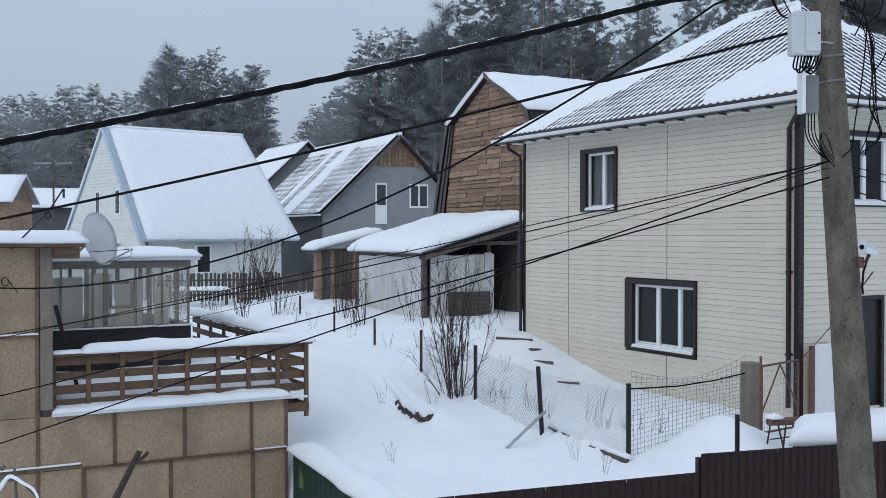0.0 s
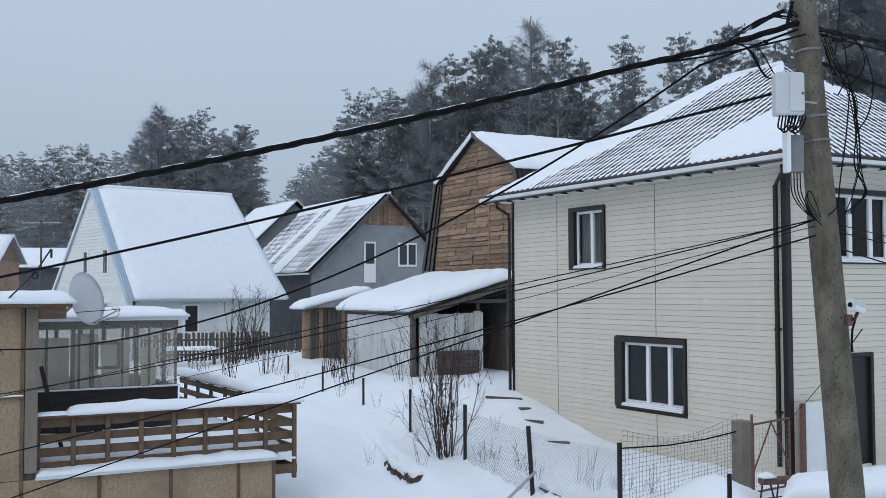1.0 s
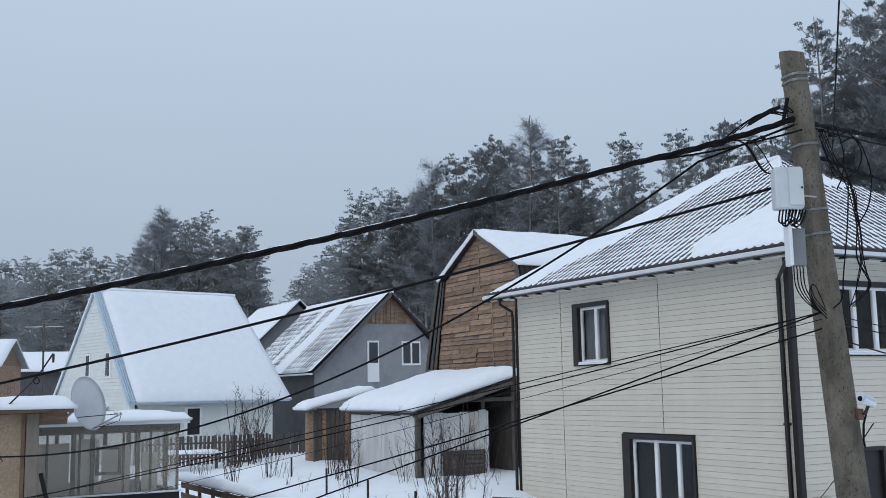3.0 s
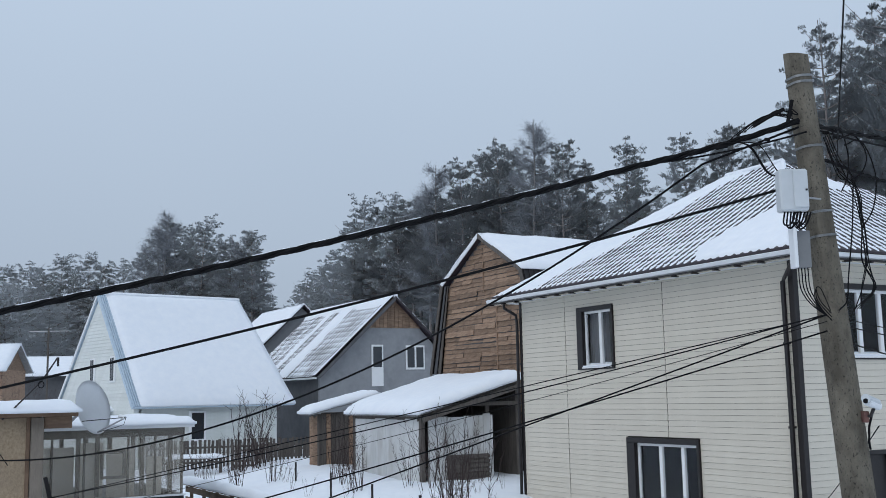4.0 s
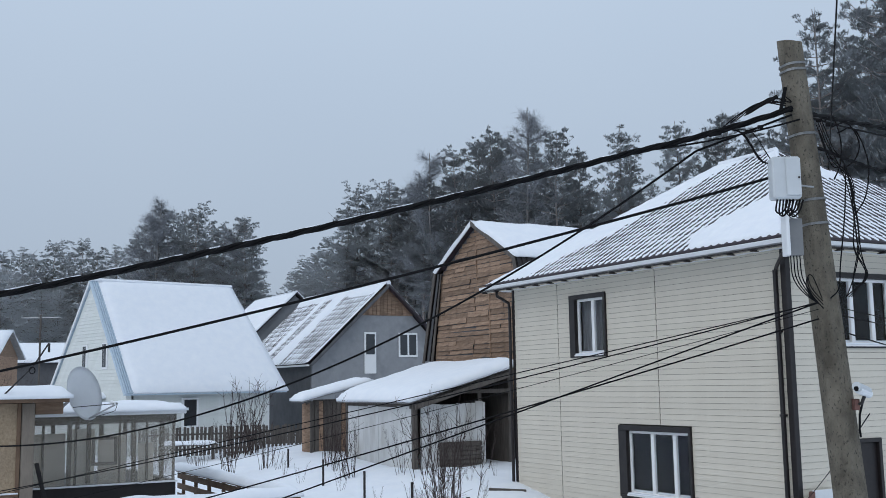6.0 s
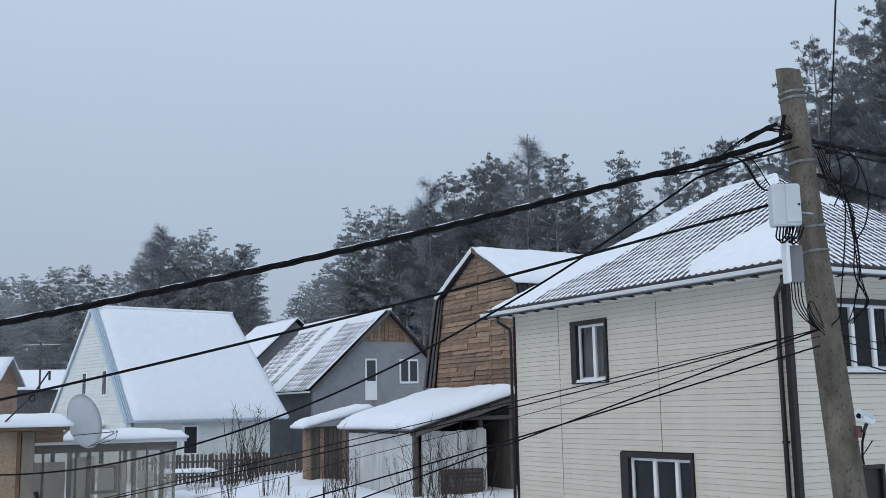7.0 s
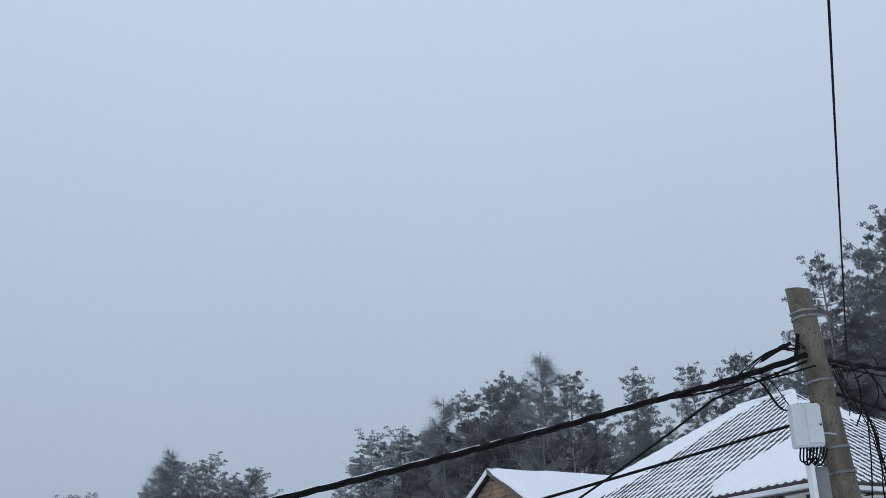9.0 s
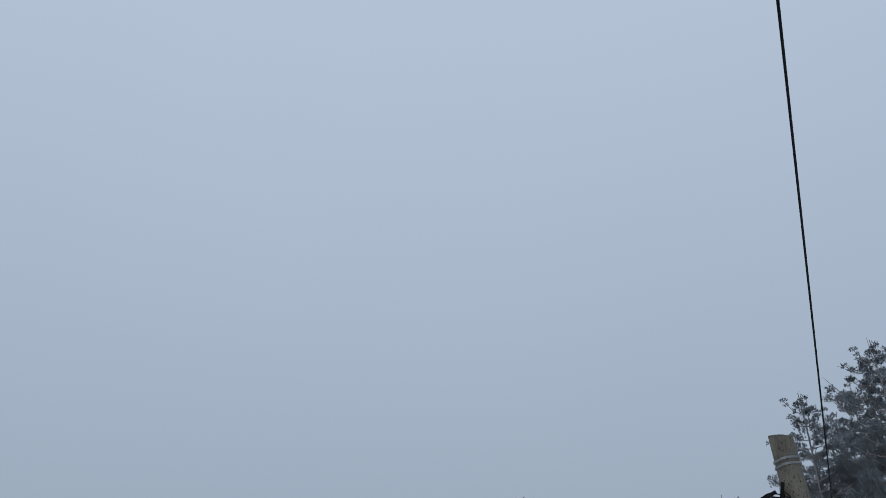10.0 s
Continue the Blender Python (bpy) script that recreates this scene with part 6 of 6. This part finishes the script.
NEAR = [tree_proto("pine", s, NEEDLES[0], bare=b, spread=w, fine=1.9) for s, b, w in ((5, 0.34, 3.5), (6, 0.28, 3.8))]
SLIM = [tree_proto("pine", s, NEEDLES[1], bare=0.45, spread=2.8, slim=0.95) for s in (31, 32)]
BIRCH = [tree_proto("birch", s, HAZE_TWIG) for s in (41, 42)]


def tall_tree(protos, tx, tz, dist, base_h, name, label, turn=0.0, wide=1.0):
    """A tree at a bearing tx (sideways over ahead) and dist ahead, whose top stands at the slope tz over the eye."""
    x, y = tx * dist, dist
    h = 3.4 + tz * dist * 1.01 - ground_z(x, y)
    k = h / base_h
    return plant(name, protos, x, y, k, turn, label, wide=max(0.8, 1.0 / k) * wide if k > 1 else wide)


def wood():
    rng = random.Random(5)
    # distance haze is carried by the needle colours of these sets
    pd, pm, pp = "tall dark hillside pine with snowy limbs, needles lightened for haze", "pine of the wood with haze put into its needle colour", "pine at the back of the wood, coloured palest for haze"
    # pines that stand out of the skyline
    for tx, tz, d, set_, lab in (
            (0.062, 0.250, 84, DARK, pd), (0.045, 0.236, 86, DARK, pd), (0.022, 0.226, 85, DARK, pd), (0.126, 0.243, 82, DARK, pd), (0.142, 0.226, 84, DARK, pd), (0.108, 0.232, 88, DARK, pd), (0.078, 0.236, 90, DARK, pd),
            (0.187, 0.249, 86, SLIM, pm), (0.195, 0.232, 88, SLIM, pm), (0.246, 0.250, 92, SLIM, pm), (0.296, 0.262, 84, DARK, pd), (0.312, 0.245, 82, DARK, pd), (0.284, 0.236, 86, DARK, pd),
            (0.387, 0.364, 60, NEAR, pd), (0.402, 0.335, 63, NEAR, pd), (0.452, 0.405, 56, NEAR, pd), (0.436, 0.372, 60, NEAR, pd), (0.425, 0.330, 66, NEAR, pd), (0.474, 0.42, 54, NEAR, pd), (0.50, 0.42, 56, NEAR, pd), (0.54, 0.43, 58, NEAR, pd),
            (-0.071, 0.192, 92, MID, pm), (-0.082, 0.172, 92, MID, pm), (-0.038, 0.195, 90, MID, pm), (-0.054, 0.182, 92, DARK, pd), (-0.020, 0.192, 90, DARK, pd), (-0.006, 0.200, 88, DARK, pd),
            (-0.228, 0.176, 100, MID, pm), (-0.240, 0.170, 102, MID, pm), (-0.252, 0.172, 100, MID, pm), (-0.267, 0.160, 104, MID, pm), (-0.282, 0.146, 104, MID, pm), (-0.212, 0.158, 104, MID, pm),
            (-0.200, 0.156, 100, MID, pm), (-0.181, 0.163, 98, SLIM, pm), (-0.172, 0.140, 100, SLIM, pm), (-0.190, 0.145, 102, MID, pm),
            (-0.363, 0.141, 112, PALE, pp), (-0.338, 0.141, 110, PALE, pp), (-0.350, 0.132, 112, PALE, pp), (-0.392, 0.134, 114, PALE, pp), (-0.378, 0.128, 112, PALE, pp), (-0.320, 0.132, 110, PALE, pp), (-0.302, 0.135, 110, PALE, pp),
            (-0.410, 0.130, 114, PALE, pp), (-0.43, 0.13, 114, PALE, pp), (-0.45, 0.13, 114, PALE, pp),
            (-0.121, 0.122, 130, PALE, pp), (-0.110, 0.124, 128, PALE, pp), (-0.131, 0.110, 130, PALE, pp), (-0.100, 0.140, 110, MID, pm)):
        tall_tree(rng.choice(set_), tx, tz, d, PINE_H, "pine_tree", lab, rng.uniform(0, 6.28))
    for tx, tz, d in ((0.093, 0.266, 83), (0.002, 0.222, 86), (-0.262, 0.180, 99), (-0.272, 0.168, 101), (-0.186, 0.158, 99)):
        tall_tree(rng.choice(BIRCH), tx, tz, d, BIRCH_H, "birch_tree", "bare birch with fine twigs coloured paler for haze", rng.uniform(0, 6.28), 1.25)
    # the body of the wood below that skyline
    line_x = [-0.5, -0.40, -0.30, -0.25, -0.20, -0.165, -0.15, -0.12, -0.07, 0.0, 0.06, 0.14, 0.17, 0.25, 0.33, 0.38, 0.6]
    line_z = [0.12, 0.12, 0.115, 0.15, 0.14, 0.12, 0.09, 0.10, 0.15, 0.19, 0.215, 0.20, 0.185, 0.195, 0.225, 0.30, 0.36]
    for i in range(76):
        tx = -0.46 + 1.02 * (i + rng.random()) / 76
        d = rng.uniform(92, 118) if tx < 0.33 else rng.uniform(64, 84)
        tz = float(np.interp(tx, line_x, line_z)) * rng.uniform(0.80, 1.0)
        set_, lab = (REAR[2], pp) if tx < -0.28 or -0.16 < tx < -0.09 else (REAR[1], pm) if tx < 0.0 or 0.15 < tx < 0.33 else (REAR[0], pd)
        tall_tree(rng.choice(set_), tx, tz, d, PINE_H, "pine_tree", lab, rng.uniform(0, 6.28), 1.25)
    # dense far wood behind, one sheet of trees
    vs, fs, off = [], [], 0
    protos = [pine_meshes(s, bare=0.12, spread=3.2) for s in (51, 52)]
    g = np.random.default_rng(8)
    for i in range(110):
        tx = -0.55 + 1.25 * (i + g.random()) / 110
        d = g.uniform(118, 150) if tx < 0.33 else g.uniform(88, 104)
        tz = float(np.interp(tx, line_x, line_z)) * g.uniform(0.72, 0.93)
        x, y = tx * d, d
        gz = ground_z(x, y)
        k = (3.4 + tz * d - gz) / PINE_H
        V, F = protos[i % 2][1]
        keep = g.random(len(F)) < 0.09
        P = V.reshape(-1, 3, 3)[keep]
        c = P.mean(1, keepdims=True)
        P = c + (P - c) * np.array([4.0, 4.0, 3.0])
        a = g.uniform(0, 6.28)
        R_ = np.array([[math.cos(a), -math.sin(a), 0], [math.sin(a), math.cos(a), 0], [0, 0, 1]])
        Q = (P.reshape(-1, 3) @ R_.T) * np.array([1.2, 1.2, k]) + np.array([x, y, gz])
        vs.append(Q)
        fs.append(np.arange(len(Q)).reshape(-1, 3) + off)
        off += len(Q)
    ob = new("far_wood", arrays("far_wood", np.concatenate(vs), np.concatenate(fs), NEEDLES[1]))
    tagged(ob, "dense pine wood covering the far hillside, haze put into its colour", "wood", kind="stuff")


def shrub_mesh(seed, stems, height, spread, twigs, thick=0.014, fan=0.35):
    """Bare stems that fan out of one root with side twigs."""
    rng = np.random.default_rng(seed)
    segs = []
    for i in range(stems):
        a = rng.uniform(0, 2 * math.pi)
        lean = rng.uniform(0.05, fan)
        p = np.array([math.cos(a), math.sin(a), 0]) * rng.uniform(0, spread)
        d = np.array([math.cos(a) * lean, math.sin(a) * lean, 1.0])
        h = height * rng.uniform(0.55, 1.0)
        n = 5
        pts = [p]
        for k in range(n):
            d = d + rng.normal(0, 0.06, 3)
            pts.append(pts[-1] + d / np.linalg.norm(d) * h / n)
        for k in range(n):
            segs.append((pts[k], pts[k + 1], thick * (1 - k / n) + 0.002, thick * (1 - (k + 1) / n) + 0.002))
        for k in range(twigs):
            s = rng.uniform(0.25, 1.0) * (n - 0.01)
            b = int(s)
            c = pts[b] + (pts[b + 1] - pts[b]) * (s - b)
            t = (pts[b + 1] - pts[b]) / np.linalg.norm(pts[b + 1] - pts[b]) + rng.normal(0, 0.5, 3)
            t /= np.linalg.norm(t)
            e = c + t * rng.uniform(0.12, 0.4) * height / 2
            segs.append((c, e, min(0.005, thick * 0.6), 0.0015))
    v, f = limb_tubes(segs, 4)
    return arrays("stems", v, f, TWIG)


def shrub(x, y, me, label, name="shrub", turn=0.0, scale=1.0, category="shrub"):
    ob = new(name, me)
    ob.matrix_world = Matrix.Translation((x, y, ground_z(x, y) - 0.05)) @ Matrix.Rotation(turn, 4, "Z") @ Matrix.Diagonal((scale, scale, scale, 1))
    tagged(ob, label, category, "bare shrubs")
    return ob


def yard_plants():
    big = shrub_mesh(61, 20, 2.9, 0.26, 20, 0.009, 0.34)
    shrub(0.32, 20.6, big, "tall bare dark-stemmed shrub beside the chain-link fence")
    shrub(0.1, 20.9, shrub_mesh(62, 9, 2.0, 0.2, 8, 0.006, 0.9), "bare spreading shrub in the snow")
    low = shrub_mesh(63, 14, 1.7, 0.5, 9, 0.008, 0.4)
    for x, y, k in ((-6.3, 33.5, 1.0), (-5.6, 35.0, 0.9), (-8.0, 36.0, 0.9), (-7.2, 38.2, 1.7), (-6.4, 38.6, 1.6), (-3.0, 32.0, 0.8), (-3.4, 33.2, 1.25), (-8.9, 34.5, 0.7), (-2.3, 30.5, 1.1)):
        shrub(x, y, low, "bare twiggy shrub by the picket fence", turn=x * 3, scale=k)
    weed = shrub_mesh(64, 5, 0.70, 0.12, 4, 0.0022, 0.4)
    for x, y, k in ((-0.75, 15.6, 0.6), (0.35, 20.9, 0.8), (-0.2, 19.6, 0.9), (1.7, 19.5, 1.0), (2.6, 18.7, 0.9), (2.0, 15.6, 0.6), (2.3, 14.9, 0.7), (0.15, 11.3, 0.9), (0.55, 11.2, 0.7), (-2.5, 28.5, 1.0), (1.4, 23.5, 0.7), (-1.2, 20.4, 0.7), (3.0, 19.8, 0.8), (0.9, 27.0, 0.8), (0.2, 26.0, 0.7), (1.2, 25.4, 0.6), (-0.6, 25.5, 0.8), (-1.4, 26.5, 0.7), (1.6, 28.0, 0.7), (-3.9, 31.0, 1.0), (-4.6, 32.5, 1.1), (-5.0, 34.0, 1.0), (0.2, 24.2, 0.6)):
        shrub(x, y, weed, "dry weed stalks sticking out of the snow", "weed", turn=y * 5, scale=k, category="weed")
    rng = random.Random(14)
    for i in range(26):
        t = rng.random()
        p = GRID @ Vector((float(np.interp(t, (0, 0.5, 1), (-4.6, -4.7, -4.2))) + rng.uniform(-0.1, 1.1), -1.0 + 6.5 * t, 0))
        shrub(p.x, p.y, weed, "dry weed stalks sticking out of the snow", "weed", turn=i, scale=rng.uniform(0.35, 0.8), category="weed")
    thin = shrub_mesh(66, 9, 2.4, 0.6, 9, 0.008, 0.3)
    for x, y, k in ((-0.3, 29.3, 1.0), (0.5, 29.6, 0.9), (1.1, 29.9, 0.8), (-0.9, 30.0, 0.7)):
        shrub(x, y, thin, "thin bare saplings before the shed", turn=x * 4, scale=k)
    far = shrub_mesh(65, 24, 4.2, 1.2, 14, 0.02, 0.5)
    for x, y in ((-24.0, 55.0), (-22.2, 57.0), (-26.0, 59.0)):
        shrub(x, y, far, "bare thicket beside the far houses", turn=x)


def lump_mesh(x, y, z, sx, sy, sz, seed, wild=0.30):
    bm = bmesh.new()
    bmesh.ops.create_icosphere(bm, subdivisions=4, radius=1.0)
    for v in bm.verts:
        k = 1 + wild * noise.noise(v.co * 1.5 + Vector((seed, 0, 0))) + 0.4 * wild * noise.noise(v.co * 4 + Vector((0, seed, 0)))
        v.co = Vector((v.co.x * sx, v.co.y * sy, v.co.z * sz)) * k
    bmesh.ops.translate(bm, verts=bm.verts, vec=(x, y, z))
    return bm


def lump(name, x, y, z, sx, sy, sz, seed, material, label, category, smooth=True):
    return thing(name, lump_mesh(x, y, z, sx, sy, sz, seed), material, label, category, base=(x, y, z), m=WORLD, smooth=smooth)


def yard_things():
    bank = root("earth_bank", (-0.55, 19.2, 0.0), "bare brown earth bank showing under a snow overhang", "earth bank", m=WORLD)
    way = curve([(-1.55, 22.7, 0), (-1.12, 21.4, 0), (-0.82, 20.2, 0), (-0.55, 19.3, 0), (-0.28, 18.5, 0)], 6)
    for i, p in enumerate(way):
        low = ground_z(p.x - 0.25, p.y - 0.1)
        k = i / (len(way) - 1)
        if k > 0.42:
            part("clod", lump_mesh(p.x + 0.03, p.y + 0.02, low + 0.01 + 0.05 * k, 0.06 + 0.08 * k, 0.12, 0.05 + 0.08 * k, 3 + i, 0.6), EARTH, bank)
    lips = [Vector((p.x + 0.05 + 0.08 * noise.noise(Vector((0, p.y * 2, 1))), p.y, ground_z(p.x + 0.22, p.y + 0.06) - 0.09 + 0.03 * noise.noise(Vector((p.y * 3, 0, 0))))) for p in way]
    part("snow_lip", tube(lips, 0.05, 0.14, sides=8), SNOW, bank, "overhanging lip of snow", True)
    # snow-covered stack beyond the street fence
    st = root("covered_stack", (5.6, 14.2, 0.1), "low grey stack under a thick rounded slab of snow", "stack", m=WORLD)
    part("stack_body", prism([(4.56, 13.55, -0.1), (7.0, 13.9, -0.1), (7.0, 14.9, -0.1), (5.10, 14.7, -0.1)], (0, 0, 0.78)), CONCRETE, st)
    part("snow_slab", sweep_snow([(4.48, 13.45, 0.68), (7.1, 13.75, 0.68), (7.1, 15.0, 0.68), (5.04, 14.8, 0.68)], 0.25, 91, 0.08, 0.04, 0.05, 0.35), SNOW, st, "thick slab of snow", True)
    lump("snow_drift", 7.6, 16.6, 0.1, 1.6, 1.0, 0.55, 11, SNOW, "snow heap before the entrance door", "snow drift")
    # planks and rubbish poking out of the slope by the house
    for i, (x, y, w, r) in enumerate(((1.75, 25.6, 0.9, 5), (2.35, 24.3, 0.45, -12), (2.75, 22.9, 0.5, 10), (2.2, 24.9, 0.3, 30))):
        z = ground_z(x, y) - 0.02
        thing("plank", box(-w / 2, w / 2, -0.06, 0.06, -0.04, 0.05, 0.006), GREY_WOOD, "grey plank half buried in snow", "plank", "planks in the snow", m=Matrix.Translation((x, y, z)) @ Matrix.Rotation(radians(r), 4, "Z") @ Matrix.Rotation(radians(4), 4, "Y"))
    thing("prop_pole", tube([(1.0, 16.3, 0.05), (1.66, 17.0, 0.50)], 0.025, sides=8), STEEL, "grey pipe propping a fence post", "pipe", base=(0.9, 16.3, 0.05), m=WORLD)
    # old boards along the foot of the netting, with snow lying on them
    for (x0, y0), (x1, y1), hgt in (((1.72, 17.05), (2.45, 15.85), 0.07), ((2.25, 16.05), (2.70, 15.30), 0.10)):
        z0, z1 = ground_z(x0, y0 - 0.1) - 0.03, ground_z(x1, y1 - 0.1) - 0.03
        kb = root("kerb_board", (x0, y0, z0), "grey weathered board lying at the foot of the netting", "board", "boards under the netting", m=WORLD)
        part("plank", prism([(x0, y0, z0), (x1, y1, z1), (x1, y1, z1 + hgt), (x0, y0, z0 + hgt)], (0.05, 0.03, 0)), GREY_WOOD, kb)
        part("plank_snow", tube([Vector((x0, y0, z0)).lerp(Vector((x1, y1, z1)), k / 8) + Vector((0.06, 0.05, hgt + 0.025 * noise.noise(Vector((k, x0, 0))))) for k in range(9)], 0.06, sides=7), SNOW, kb, "", True)
    # television mast and far pole behind the pale house
    mast = root("antenna_mast", (-18.3, 49.0, 0.7), "thin mast with a small aerial beside the pale house", "antenna", m=WORLD)
    part("mast", tube([(-18.3, 49.0, 0.5), (-18.3, 49.0, 6.9)], 0.05, sides=6), GREY_WOOD, mast)
    part("aerial", tube([(-19.2, 49.0, 6.75), (-17.4, 49.0, 6.75)], 0.02, sides=5), STEEL, mast)
    part("aerial", tube([(-18.3, 48.6, 6.9), (-18.3, 49.4, 6.9)], 0.02, sides=5), STEEL, mast)
    # bare branches in front, below the window
    tw = root("branch", (-3.5, 7.0, -0.9), "cut bare branch rising below the window", "branch", m=WORLD)
    part("stem", tube([(-3.45, 7.0, -0.95), (-2.7, 7.0, 0.65), (-2.205, 7.0, 1.622), (-2.04, 7.0, 1.95)], 0.035, 0.019, sides=7), TWIG, tw)
    part("side_twig", tube([(-2.08, 7.0, 1.86), (-2.0, 6.99, 1.915), (-1.985, 6.99, 1.935)], 0.012, sides=5), TWIG, tw)
    part("cut_end", tube([(-2.045, 7.0, 1.945), (-2.03, 7.0, 1.965)], 0.019, sides=7), OSB, tw, "pale cut end")
    sn = root("branch", (-2.6, 6.0, -0.9), "tangle of bare branches carrying snow", "branch", m=WORLD)
    for pts, r in (([(-2.75, 6.0, -0.95), (-2.66, 6.0, 1.7), (-2.50, 6.0, 1.98), (-2.36, 6.0, 1.90), (-2.31, 6.0, 1.80)], 0.012), ([(-2.66, 6.01, 1.6), (-2.60, 6.01, 1.9), (-2.66, 6.01, 2.02)], 0.006), ([(-2.55, 6.01, 1.7), (-2.42, 6.01, 1.84), (-2.28, 6.01, 1.78)], 0.006), ([(-2.75, 6.02, -0.95), (-2.62, 6.02, 1.75), (-2.54, 6.02, 2.06)], 0.012), ([(-2.46, 6.0, 1.75), (-2.47, 6.0, 1.98), (-2.475, 6.0, 2.05)], 0.010)):
        part("stem", tube(curve(pts), r, r * 0.7, sides=6), GREY_WOOD, sn)
    part("branch_snow", tube(curve([(-2.56, 5.99, 1.93), (-2.50, 5.99, 2.005), (-2.42, 5.99, 1.965), (-2.36, 5.99, 1.925), (-2.32, 5.99, 1.84)]), 0.013, 0.007, sides=8), SNOW, sn, "ridge of snow on the branch", True)
    # wire bracket on the outbuilding's roof edge, and a plank leaning by the porch
    br = root("wire_bracket", (-5.85, 14.2, 3.25), "bent rod with a small wire coil on the roof edge", "bracket", m=WORLD)
    part("rod", tube([(-5.9, 14.22, 3.2), (-5.38, 14.2, 3.70), (-5.17, 14.2, 4.02)], 0.011, sides=6), BROWN_METAL, br)
    part("insulator", tube([(-5.165, 14.2, 3.90), (-5.165, 14.2, 4.02)], 0.016, sides=8), BROWN_METAL, br)
    part("coil", tube([(-5.38 + 0.04 * math.cos(t * 0.7), 14.19, 3.66 + 0.045 * math.sin(t * 0.7)) for t in range(10)], 0.007, sides=5), CABLE, br)
    x, y, z = GRID @ Vector((-13.05, 1.93, 2.75))
    thing("wire_coil", tube([(x + 0.05 * math.cos(t * 0.6), y, z + 0.06 * math.sin(t * 0.6)) for t in range(12)] + [(x + 0.18, y, z - 0.16)], 0.006, sides=5), CABLE, "small black wire coil hanging on the board wall", "wire", base=(x, y, z), m=WORLD)
    thing("leaning_board", box(-0.03, 0.03, -0.01, 0.01, -0.75, 0.75, 0.004), BROWN_METAL, "dark narrow board leaning by the porch", "board", m=pose(-5.60, 15.55, 1.62, 0, -14, 28.75))


wood()
yard_plants()
yard_things()
